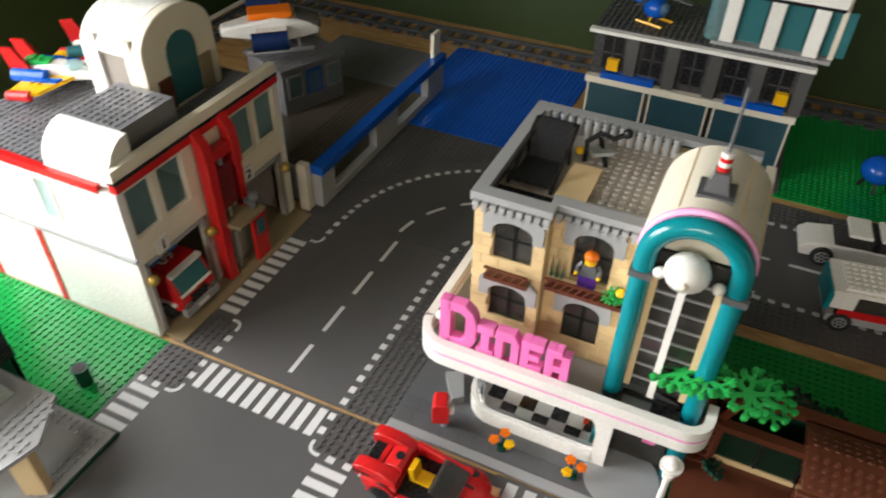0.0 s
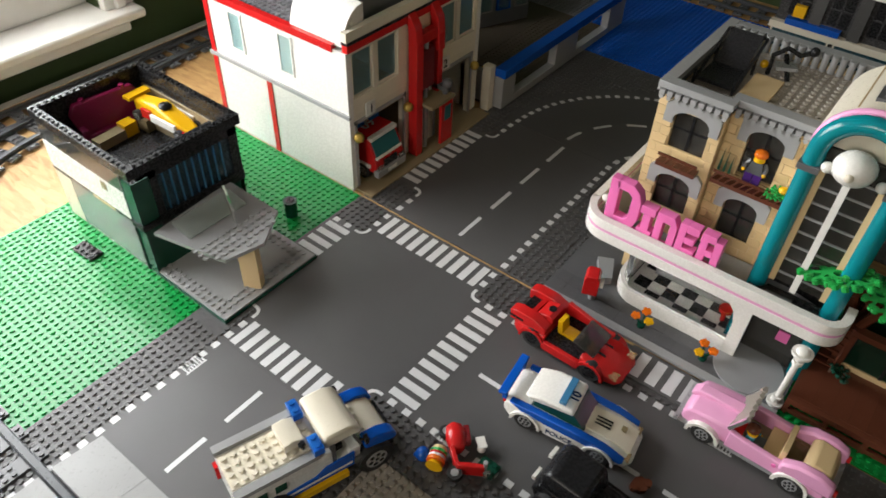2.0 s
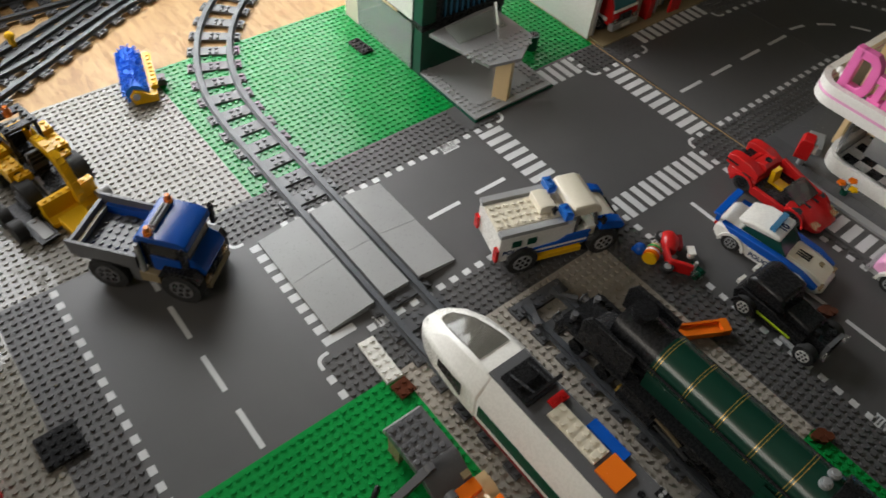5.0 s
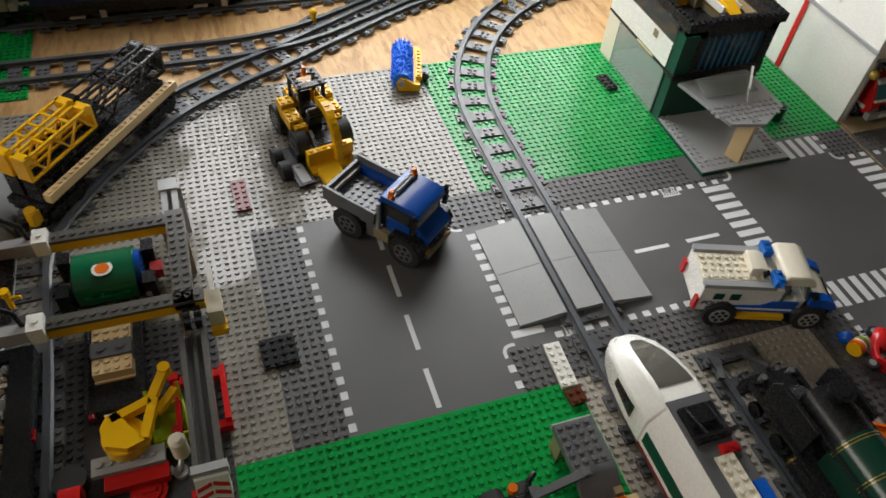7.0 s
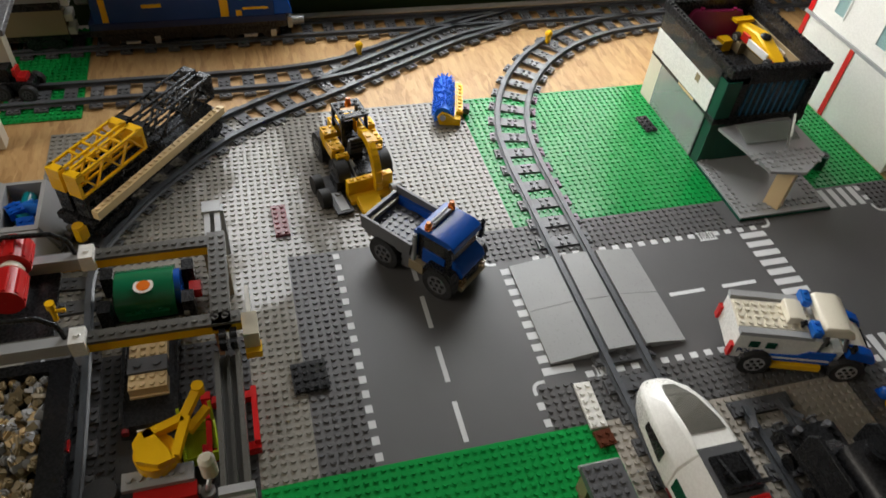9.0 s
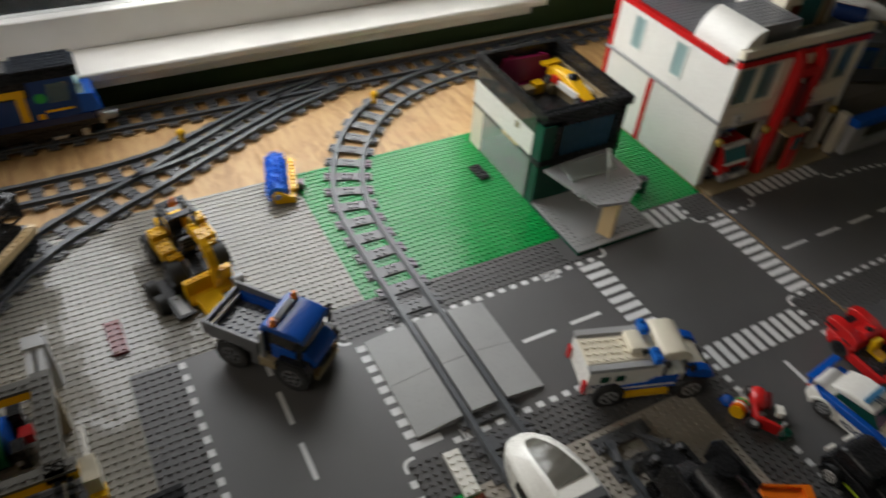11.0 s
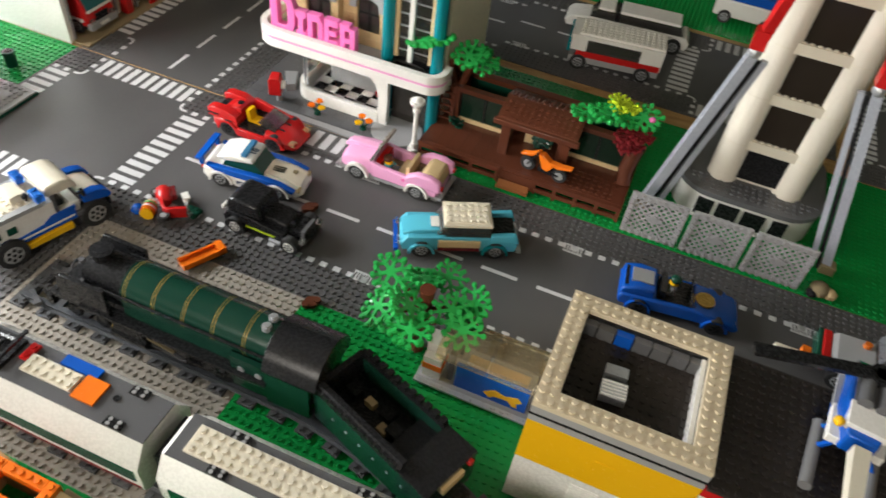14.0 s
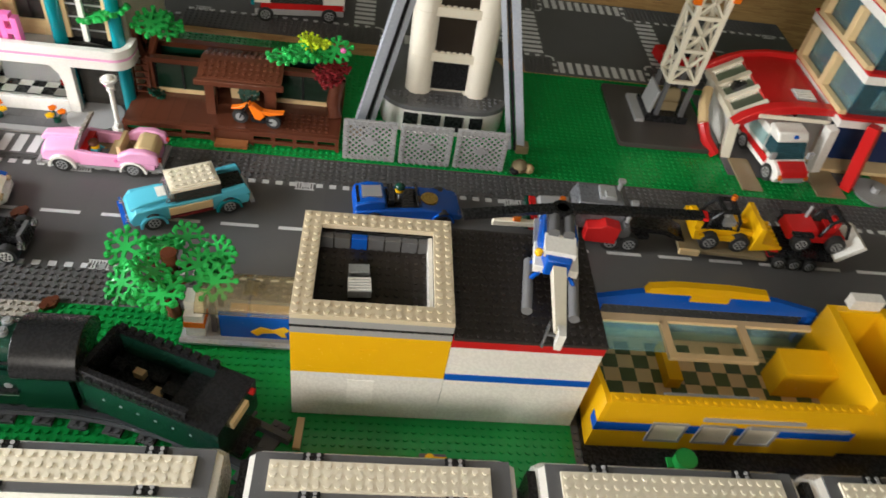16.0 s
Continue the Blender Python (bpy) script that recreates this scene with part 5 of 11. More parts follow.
part("body", G().loft([[(-6.0, -1.0, 0.6), (-6.0, 1.0, 0.6), (-6.0, 1.0, 2.4), (-6.0, -1.0, 2.4)], [(-1, -1.6, 0.3), (-1, 1.6, 0.3), (-1, 1.2, 3.2), (-1, -1.2, 3.2)], [(3.5, -1.5, 0.3), (3.5, 1.5, 0.3), (3.5, 1.2, 1.8), (3.5, -1.2, 1.8)], [(6.2, -0.9, 0.3), (6.2, 0.9, 0.3), (6.2, 0.7, 1.0), (6.2, -0.7, 1.0)]]), YELLOW, yc, "curved yellow body", 0.3)
part("nose_tip", G().box(6.0, 7.2, -1.6, 1.6, 0.2, 0.8), RED, yc, "red nose wing")
for y0 in (-1.85, 1.5):
    part("side_stripe", G().box(-1.5, 3.5, y0, y0 + 0.35, 0.8, 1.9), WHITE, yc)
part("side_patch", G().box(-3.4, -1.6, -1.8, -1.4, 0.9, 2.2), RED, yc, "red patch")
part("side_patch", G().box(3.6, 5.2, -1.6, -1.2, 0.4, 1.3), RED, yc, "red patch")
part("cockpit", G().ball(-0.2, 0, 2.8, 1.0, 12, 8, 0.6), BLACK, yc)
part("rear_wing", G().box(-7.0, -5.6, -1.8, 1.8, 2.4, 2.9), YELLOW, yc)
for wx in (-4.4, 4.2):
    for s in (-1, 1):
        wheel(yc, wx, s * 1.7, 0.6, 0.85, 0.7, LGREY, s)
porch = thing("house_forecourt", -0.2, 1.0, 0, 0, "light grey studded forecourt plate on a green edged base", "forecourt")
part("base", G().box(-9.0, 5.0, 0.9, 16.9, 0.0, 0.38), DGREEN, porch, "green edge of the base")
part("paving", G().box(-9.0, 4.8, 1.1, 16.7, 0.38, 0.62).studs(-9, 1.2, 13, 2, 0.62).studs(2, 3.2, 2, 12, 0.62).studs(-9, 14.4, 13, 2, 0.62), LGREY, porch, "worn light grey paving")
part("canopy_roof", G().prism([(-7.4, 1.4), (3.4, 3.8), (4.6, 9.0), (1.2, 14.4), (-8.6, 14.4)], 7.6, 8.1), LGREY, porch, "light grey canopy plate")
part("canopy_studs", G().studs(-7, 2.0, 11, 12, 8.1, lambda i, j: i > 5 and i < 9 + min(j, 11 - j) * 0.25 and j < 12 and not (i < 2 and j < 1)), LGREY, porch)
part("canopy_glass", G().prism([(-6.4, 8.9), (-2.8, 8.2), (-2.8, 8.35), (-6.4, 9.05)], 3.4, 12.6, "y"), PALEGLASS, porch, "hazy clear sloping skylight sheet")
part("lever", G().bar((-1.0, 9.4, 8.1), (-3.2, 9.8, 12.8), 0.4), CLEAR, porch, "clear upright bar")
part("pillar", G().prism([(2.2, 6.4), (4.2, 7.6), (3.6, 8.8), (1.6, 7.6)], 0.62, 7.6), TAN, porch, "tan slanted pillar")
part("doorway", G().box(-9.2, -8.9, 6.0, 11.6, 0.62, 7.4), BLACK, porch, "dark doorway")
can = thing("litter_bin", -4.7, 22.1, 0, 0, "small dark green round litter bin on the grass plate", "litter bin")
part("bin", G().cyl(0, 0, 0, 0.95, 2.6, "z", 16).cyl(0, 0, 2.4, 1.05, 0.3, "z", 16), DGREEN, can)
part("opening", G().cyl(0, 0, 2.7, 0.7, 0.04, "z", 14), BLACK, can)
pl = thing("loose_plate", -19.9, -1.6, 0.21, 4, "small loose black plate on the green baseplate", "plate")
part("plate", G().brick(-2, 2, -1, 1, 0, 0.4), BLACK, pl)


# ---- plants made of leaf pieces ----
def spray_mesh(seed, arms=6, reach=2.5):
    """One moulded leaf piece: flat arms that fork, each with round tips."""
    r = random.Random(seed)
    g = G().cyl(0, 0, -0.2, 0.6, 0.4, "z", 10)
    for k in range(arms):
        a = 2 * math.pi * k / arms + r.uniform(-0.15, 0.15)
        d = reach * r.uniform(0.8, 1.1)
        m = (0.55 * d * math.cos(a), 0.55 * d * math.sin(a), 0.05)
        g.bar((0, 0, 0), m, 0.46, 0.34)
        for b in (-0.5, 0.0, 0.5):
            e = d * (1.0 if b == 0 else 0.86)
            tip = (e * math.cos(a + b), e * math.sin(a + b), r.uniform(-0.15, 0.25))
            g.bar(m, tip, 0.34, 0.28)
            g.cyl(tip[0], tip[1], tip[2] - 0.2, 0.35, 0.5, "z", 8)
            g.cyl(tip[0], tip[1], tip[2] + 0.3, 0.2, 0.12, "z", 6)
    return g


def leaf_pieces(parent, spots, mat, seed, name="leaf", label=""):
    meshes = [mesh_of("leaf", spray_mesh(seed + k), mat) for k in range(3)]
    r = random.Random(seed)
    for k, (x, y, z, s) in enumerate(spots):
        ob = new(name, meshes[k % 3])
        ob.parent = parent
        ob.matrix_local = pose(x * U, y * U, z * U, r.uniform(-28, 28), r.uniform(-28, 28), r.uniform(0, 360)) @ Matrix.Scale(s, 4)
        if label:
            ob["label"] = label


# ---- diner ----
di = thing("diner", 0, 0, 0, 0, "tan brick toy diner with white canopy, teal arch and pink lettering", "diner")
part("pavement", G().box(32.2, 64.2, 33.6, 64.4, 0.0, 0.4), DGREY, di, "dark grey tiled pavement")
part("kerb", G().box(32.2, 64.2, 32.4, 33.6, 0.0, 0.42), LGREY, di, "light grey kerb tiles")
tile = mesh_of("paving_tile", G().box(-0.97, 0.97, -0.97, 0.97, 0, 0.05), DGREY)
for i in range(15):
    for j in range(2):
        ob = new("paving_tile", tile)
        ob.parent = di
        ob.matrix_local = pose((33.6 + 2 * i) * U, (34.8 + 2 * j) * U, 0.4 * U)
SHEET = plastic("thin_clear_sheet", (0.97, 0.98, 0.97), 0.02, 0.01, 0.0, trans=1.0)
SHEET.node_tree.nodes["Principled BSDF"].inputs["IOR"].default_value = 1.12
bay = [(40.2, 50.0), (40.2, 41.6)] + [(43.4 + 3.2 * math.cos(radians(a)), 41.6 + 3.2 * math.sin(radians(a))) for a in range(180, 271, 15)] + [(55.4, 38.4)]
part("bay_wall", G().sweep(bay, [(-0.7, 0.4), (0.6, 0.4), (0.6, 2.2), (0.2, 2.6), (-0.7, 2.6)]), WHITE, di, "white rounded bay wall")
part("bay_glass", G().sweep(bay, [(-0.1, 2.6), (0.1, 2.6), (0.1, 9.6), (-0.1, 9.6)]), SHEET, di, "clear bay glass")
part("bay_pillar", G().prism([(55.4, 0.4), (57.0, 0.4), (57.0, 9.8), (51.8, 9.8), (52.6, 9.3), (54.0, 8.6), (55.0, 7.4), (55.4, 5.8)], 37.8, 39.0, "y"), WHITE, di, "white curved pillar")
part("checker_floor", G().box(41, 56, 39.2, 52, 0.4, 0.7), WHITE, di, "white floor tiles")
chk = mesh_of("floor_tile", G().box(-0.97, 0.97, -0.97, 0.97, 0, 0.08), BLACK)
for i in range(7):
    for j in range(6):
        if (i + j) % 2:
            ob = new("floor_tile", chk)
            ob.parent = di
            ob.matrix_local = pose((42.5 + 2 * i) * U, (40.4 + 2 * j) * U, 0.7 * U)
for sx in (53.6,):
    st = part("stool", G().cyl(sx, 42.6, 0.7, 0.3, 1.8, "z", 8).cyl(sx, 42.6, 2.5, 0.9, 0.5, "z", 14), RED, di, "red round stool")
part("counter", G().box(43, 55, 45, 47, 0.7, 4.4), LGREY, di)
part("ground_wall", G().box(40, 56.5, 50, 51, 0.4, 10.3).box(38.4, 39.2, 44, 62, 0.4, 10.3).box(39.2, 63.5, 61, 62, 0.4, 10.3), TAN, di)
# canopy with its pink line
rim = [(34.2, 60.0), (34.2, 40.2)] + [(37.4 + 3.2 * math.cos(radians(a)), 40.2 + 3.4 * math.sin(radians(a))) for a in range(180, 271, 15)] + [(63.6, 36.8)] + [(63.6 + 2.2 * math.cos(radians(a)), 39.0 + 2.2 * math.sin(radians(a))) for a in range(-75, 1, 15)] + [(65.8, 41.0)]
part("canopy_band", G().sweep(rim, [(-0.5, 9.7), (0.5, 9.7), (0.5, 11.05), (-0.5, 11.05)]), WHITE, di, "white canopy band", 0.12)
part("canopy_band", G().sweep(rim, [(-0.5, 11.5), (0.5, 11.5), (0.5, 12.8), (-0.5, 12.8)]), WHITE, di, "white canopy band", 0.12)
part("pink_line", G().sweep(rim, [(-0.42, 11.05), (0.42, 11.05), (0.42, 11.5), (-0.42, 11.5)]), PINK, di, "pale pink line")
part("canopy_deck", G().prism([(34.4, 60), (34.4, 40.2), (37.4, 37.0), (63.6, 37.0), (65.6, 39.0), (65.6, 41), (55, 43.5), (37.3, 43.5), (37.3, 60)], 9.9, 10.3), LGREY, di, "grey canopy deck")
part("canopy_box", G().box(60.0, 63.0, 38.4, 40.0, 10.3, 11.2), BLACK, di)
part("canopy_box", G().box(55.0, 57.0, 38.6, 40.0, 10.3, 11.4), BLACK, di)
for k in range(2):
    part("roof_bulb", G().ball(35.4 + 0.9 * k, 40.4 - 0.7 * k, 12.9, 0.55, 10, 6), WHITE, di)
# lettering
def block_letter(x, h, boxes):
    """One chunky upright letter put together from blocks, width and height in studs."""
    g = G()
    for x0, x1, z0, z1 in boxes:
        g.box(x + x0, x + x1, 37.5, 38.8, 12.1 + z0 * h, 12.1 + z1 * h)
    return g


bow = [(0.9, 0), (2.9, 0), (3.9, 0.6), (4.3, 1.8), (4.3, 4.4), (3.9, 5.6), (2.9, 6.4), (0.9, 6.4), (0.9, 5.2), (2.5, 5.2), (3.0, 4.7), (3.0, 1.7), (2.5, 1.2), (0.9, 1.2)]
part("letter", block_letter(36.6, 6.4, [(0, 1.3, 0, 1)]).prism([(36.6 + p, 12.1 + 1.0 * q) for p, q in bow], 37.5, 38.8, "y"), HOTPINK, di, "large pink letter", 0.1)
part("letter", block_letter(41.0, 4.4, [(0, 1.9, 0, 0.25), (0.45, 1.45, 0.25, 0.75), (0, 1.9, 0.75, 1)]), HOTPINK, di, "", 0.06)
arch_n = [(0, 0), (0.9, 0), (0.9, 3.2), (1.8, 3.2), (1.8, 0), (2.7, 0), (2.7, 3.3), (2.1, 4.3), (0, 4.3)]
part("letter", G().prism([(43.1 + p, 12.1 + 1.03 * q) for p, q in arch_n], 37.5, 38.8, "y"), HOTPINK, di, "", 0.06)
part("letter", block_letter(46.0, 4.4, [(0, 0.9, 0, 1), (0.9, 2.4, 0, 0.24), (0.9, 2.1, 0.4, 0.6), (0.9, 2.4, 0.76, 1)]), HOTPINK, di, "", 0.06)
part("letter", block_letter(48.7, 4.4, [(0, 0.9, 0, 1), (0.9, 1.7, 0.3, 0.5), (0.9, 1.7, 0.76, 1), (1.7, 2.6, 0, 0.88)]), HOTPINK, di, "", 0.06)
part("letter_rail", G().box(37.0, 51.2, 37.8, 38.5, 10.3, 12.1), HOTPINK, di)
# brick walls of the upper storey
MASON = plastic("tan_masonry_plastic", (0.66, 0.48, 0.25), 0.3, 0.1)
LZ, UZ = 10.3, 28.6
part("upper_wall_core", G().box(38.2, 40.4, 42.4, 43.4, LZ, UZ).box(44.7, 46.0, 42.4, 43.4, LZ, UZ).box(40.4, 44.7, 42.4, 43.4, 19.2, 21.8).box(40.4, 44.7, 42.4, 43.4, 27.6, UZ).box(40.4, 44.7, 42.4, 43.4, LZ, 13.6), TAN, di)
part("upper_wall_core", G().box(46.0, 48.5, 43.9, 44.9, LZ, UZ).box(52.5, 55.2, 43.9, 44.9, LZ, UZ).box(48.5, 52.5, 43.9, 44.9, 18.6, 21.2).box(48.5, 52.5, 43.9, 44.9, 27.8, UZ).box(45.6, 46.0, 43.4, 44.9, LZ, UZ), TAN, di)
part("upper_wall_core", G().box(38.2, 39.0, 43.4, 62, LZ, UZ).box(39.0, 62.0, 61, 62, LZ, UZ).box(62.0, 63.6, 43.0, 62, 0.4, UZ), TAN, di)
brick_wall(di, pose(38.2 * U, 42.4 * U, 0), 7.8, LZ, UZ, [(2.2, 6.5, 13.6, 19.0), (2.2, 6.5, 22.0, 27.4)], MASON)
brick_wall(di, pose(46.0 * U, 43.9 * U, 0), 9.0, LZ, UZ, [(2.5, 6.5, 12.6, 18.4), (2.5, 6.5, 21.4, 27.6)], MASON)
brick_wall(di, pose(38.2 * U, 62 * U, 0, 0, 0, -90), 18.6, LZ, UZ, [], MASON)
for x0, x1, z0, z1, yy in ((40.4, 44.7, 13.6, 19.2, 42.4), (40.4, 44.7, 21.9, 27.6, 42.4), (48.5, 52.5, 12.6, 18.6, 43.9), (48.5, 52.5, 21.3, 27.8, 43.9)):
    w = part("window", G().prism(arch_outline(x0, x1, z0, z1, 1.2) , yy + 0.3, yy + 0.5, "y"), SMOKE, di, "dark arched window")
    part("window_bar", G().box((x0 + x1) / 2 - 0.15, (x0 + x1) / 2 + 0.15, yy + 0.15, yy + 0.3, z0, z1 - 0.2).box(x0, x1, yy + 0.15, yy + 0.3, (z0 + z1) / 2 - 0.12, (z0 + z1) / 2 + 0.12), BLACK, w)
    out = arch_outline(x0 - 1.1, x1 + 1.1, z1 - 1.6, z1 + 0.9, 1.2)
    inn = arch_outline(x0, x1, z1 - 1.6, z1 - 0.1, 1.2)
    lint = [(x0 - 1.1, z1 - 2.0), (x0, z1 - 2.0)] + inn[2:][::-1] + [(x1, z1 - 2.0), (x1 + 1.1, z1 - 2.0), (x1 + 1.1, z1 + 0.2), (x1 + 0.4, z1 + 0.9), (x0 - 0.4, z1 + 0.9), (x0 - 1.1, z1 + 0.2)]
    part("lintel", G().prism(lint, yy - 0.75, yy - 0.2, "y"), LGREY, w, "grey arched lintel")
# Black sheet put in as the shade of the rooms behind the windows.
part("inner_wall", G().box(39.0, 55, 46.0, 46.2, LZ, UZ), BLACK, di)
for x0, x1, yy, zz in ((40.2, 45.0, 42.0, 21.0), (46.4, 54.6, 43.6, 20.6)):
    b = part("window_box", G().box(x0, x1, yy - 1.6, yy - 0.3, zz - 0.5, zz), BROWN, di, "brown window box")
    g = G().box(x0, x1, yy - 1.6, yy - 1.4, zz + 0.9, zz + 1.2)
    n = int((x1 - x0) / 0.8)
    for k in range(n):
        a = x0 + (x1 - x0) * k / n
        g.bar((a, yy - 1.5, zz), (a + 0.7, yy - 1.5, zz + 1.0), 0.16)
    part("lattice", g, BROWN, b)
for k in range(3):
    part("plant", G().prism([(46.6 + 0.6 * k, 21.6), (46.9 + 0.6 * k, 21.6), (46.8 + 0.6 * k, 24.6 - 0.4 * k)], 42.6, 42.8, "y"), DGREEN, di)
flower = thing("window_flower", 54.0, 42.4, 21.6, 0, "yellow flower with green leaves in the window box", "flower")
leaf_pieces(flower, [(0, 0, 0.3, 0.45), (-0.6, -0.3, 0.0, 0.4)], LEAF, 11)
part("bloom", G().ball(0.2, -0.3, 1.0, 0.6, 10, 6, 0.7), YELLOW, flower, "yellow bloom")
minifig(50.4, 43.7, 20.8, 0, DGREY, PURPLE, ORANGE, "toy figure with orange hair at the diner's upper window")
# parapet and roof
part("roof", G().box(39.0, 55, 45.0, 61, 27.6, 28.0).studs(46, 47, 8, 13, 28.0), plastic("warm_grey_roof_plastic", (0.40, 0.36, 0.31), 0.25), di, "warm grey studded roof")
par = G().box(37.8, 46.4, 41.6, 43.2, 29.4, 30.2).box(45.6, 55.4, 43.2, 44.8, 29.4, 30.2).box(37.8, 39.2, 43.2, 62.4, 29.4, 30.2).box(39.2, 63.4, 61.0, 62.4, 29.4, 30.2)
part("parapet", par, LGREY, di, "light grey parapet tiles", 0.05)
part("parapet_course", G().box(38.0, 46.2, 41.9, 43.2, 28.6, 29.4).box(45.8, 55.2, 43.6, 44.8, 28.6, 29.4).box(38.0, 39.2, 43.2, 62, 28.6, 29.4), DGREY, di)
dent = mesh_of("dentil", G().cyl(0, -0.5, 0, 0.28, 0.6, "y", 8).box(-0.32, 0.32, -0.45, 0.3, 0.2, 0.8), LGREY)
for k in range(9):
    ob = new("dentil", dent)
    ob.parent = di
    ob.matrix_local = pose((38.5 + 0.92 * k) * U, 41.8 * U, 28.5 * U)
for k in range(10):
    ob = new("dentil", dent)
    ob.parent = di
    ob.matrix_local = pose((46.7 + 0.92 * k) * U, 43.4 * U, 28.5 * U)
for k in range(19):
    ob = new("dentil", dent)
    ob.parent = di
    ob.matrix_local = pose(37.9 * U, (43.0 + 0.98 * k) * U, 28.5 * U, 0, 0, -90)
rib = mesh_of("parapet_rib", G().cyl(0, 0, 0, 0.42, 2.2, "z", 10), LGREY)
for k in range(16):
    ob = new("parapet_rib", rib)
    ob.parent = di
    ob.matrix_local = pose((39.5 + k) * U, 60.6 * U, 28.0 * U)
# arch tower
AX, AR, AY = 59.8, 4.15, 40.2
archpts = [(AX - AR, AY, 0.4), (AX - AR, AY, 15), (AX - AR, AY, 29.8)] + [(AX + AR * math.cos(radians(a)), AY, 29.8 + AR * math.sin(radians(a))) for a in range(168, 0, -12)] + [(AX + AR, AY, 29.8), (AX + AR, AY, 15), (AX + AR, AY, 0.4)]


def ring_tube(pts, r, n=14):
    """A round bar along points that lie in one upright plane facing y."""
    rings = []
    for k, p in enumerate(pts):
        a, b = Vector(pts[max(k - 1, 0)]), Vector(pts[min(k + 1, len(pts) - 1)])
        d = (b - a).normalized()
        s = Vector((0, 1, 0))
        u = d.cross(s)
        rings.append([tuple(Vector(p) + s * r * math.cos(2 * math.pi * i / n) + u * r * math.sin(2 * math.pi * i / n)) for i in range(n)])
    return G().loft(rings)


part("teal_arch", ring_tube(archpts, 1.0), TEAL, di, "glossy teal arch tube")
for s in (-1, 1):
    part("arch_clip", G().box(AX + s * AR - 1.1, AX + s * AR + 1.1, AY - 1.1, AY + 1.1, 27.6, 28.3), DGREY, di)
part("pink_ring", ring_tube([(AX + 4.9 * math.cos(radians(a)), AY + 1.3, 29.8 + 4.9 * math.sin(radians(a))) for a in range(180, -1, -12)], 0.4), PINK, di, "pale pink ring")
# White roof; the cream puts its warm light and shade into the colour.
part("barrel_roof", G().prism([(AX + 5.2 * math.cos(radians(a)), 29.8 + 5.2 * math.sin(radians(a))) for a in range(0, 181, 10)], AY + 1.5, 53.0, "y"), CREAM, di, "white barrel roof in a warm shaded tone", 0.05)
for a in (25, 60, 120):
    part("roof_seam", G().box(AX + 5.2 * math.cos(radians(a)) - 0.08, AX + 5.2 * math.cos(radians(a)) + 0.08, AY + 1.8, 52.8, 29.8 + 5.2 * math.sin(radians(a)) - 0.08, 29.8 + 5.2 * math.sin(radians(a)) + 0.05), TAN, di)
part("roof_rear", G().box(AX - 4.8, AX + 4.8, 53.0, 61.0, 27.6, 28.2), LGREY, di, "grey roof behind the barrel")
part("tower_side", G().box(AX - 5.2, AX - 4.2, AY + 1.5, 53, 0.4, 29.8).box(AX - 5.2, AX - 4.2, 53, 61, 0.4, 28.6).box(AX + 4.2, AX + 5.2, AY + 1.5, 53, 0.4, 29.8).box(AX + 4.2, AX + 5.2, 53, 61, 0.4, 29.4), CREAM, di, "cream tower wall")
part("tower_glass", G().box(AX - 3.6, AX + 3.6, AY + 0.6, AY + 0.9, 12.2, 30.0), SMOKE, di, "dark tower glass")
# Black sheet that stands for the shade behind the tower glass.
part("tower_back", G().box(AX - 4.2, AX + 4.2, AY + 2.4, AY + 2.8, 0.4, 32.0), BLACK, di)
for k in range(8):
    part("glazing_bar", G().box(AX - 3.4, AX + 3.4, AY + 0.4, AY + 0.6, 13.4 + 2.0 * k, 13.6 + 2.0 * k), LGREY, di)
for s in (-1, 1):
    part("tower_frame", G().box(AX + s * 3.0 - 0.45, AX + s * 3.0 + 0.45, AY + 0.2, AY + 1.0, 12.2, 27.5), TAN, di)
    part("side_ball", G().ball(AX + s * 2.6, AY - 0.6, 28.6, 0.6, 12, 8), WHITE, di)
part("globe", G().ball(AX - 0.3, AY - 0.8, 29.6, 2.05, 20, 12, 0.86), WHITE, di, "large white globe")
part("globe_tip", G().ball(AX - 0.3, AY - 2.8, 29.6, 0.45, 10, 6), CREAM, di)
part("white_mast", G().box(AX - 0.6, AX + 0.1, AY - 0.6, AY + 0.1, 12.2, 27.8), WHITE, di, "white upright bar")
part("antenna_base", G().box(AX - 1.6, AX + 1.6, 43.4, 46.4, 34.4, 35.2).prism([(AX - 1.1, 35.2), (AX + 1.1, 35.2), (AX + 0.6, 37.2), (AX - 0.6, 37.2)], 44.0, 45.8, "y"), DGREY, di)
for k, mm in enumerate((RED, WHITE, RED, WHITE)):
    part("antenna_ring", G().cyl(AX, 44.9, 37.2 + 0.45 * k, 0.55, 0.45, "z", 14), mm, di)
part("antenna", G().cyl(AX, 44.9, 39.0, 0.16, 6.0, "z", 8), DGREY, di)
part("entrance_door", G().box(AX - 3.0, AX + 3.0, AY + 0.4, AY + 0.7, 0.4, 11), SMOKE, di, "dark glass door")
part("door_sign", G().box(AX + 0.4, AX + 1.8, AY + 0.2, AY + 0.38, 4.0, 5.6), HOTPINK, di)
part("half_round_step", G().cyl(AX - 0.6, 37.4, 0.4, 4.2, 0.22, "z", 28), LGREY, di, "light grey round step")
part("step_fan", G().prism([(35.6, 42.0), (38.0, 38.4), (39.2, 39.4), (37.6, 43.0)], 0.4, 1.6), LGREY, di)
bb = thing("roof_weight_bench", 42.0, 51.5, 28.0, 0, "black folding weight bench on the diner roof", "weight bench")
bb.scale = (0.78, 0.78, 0.78)
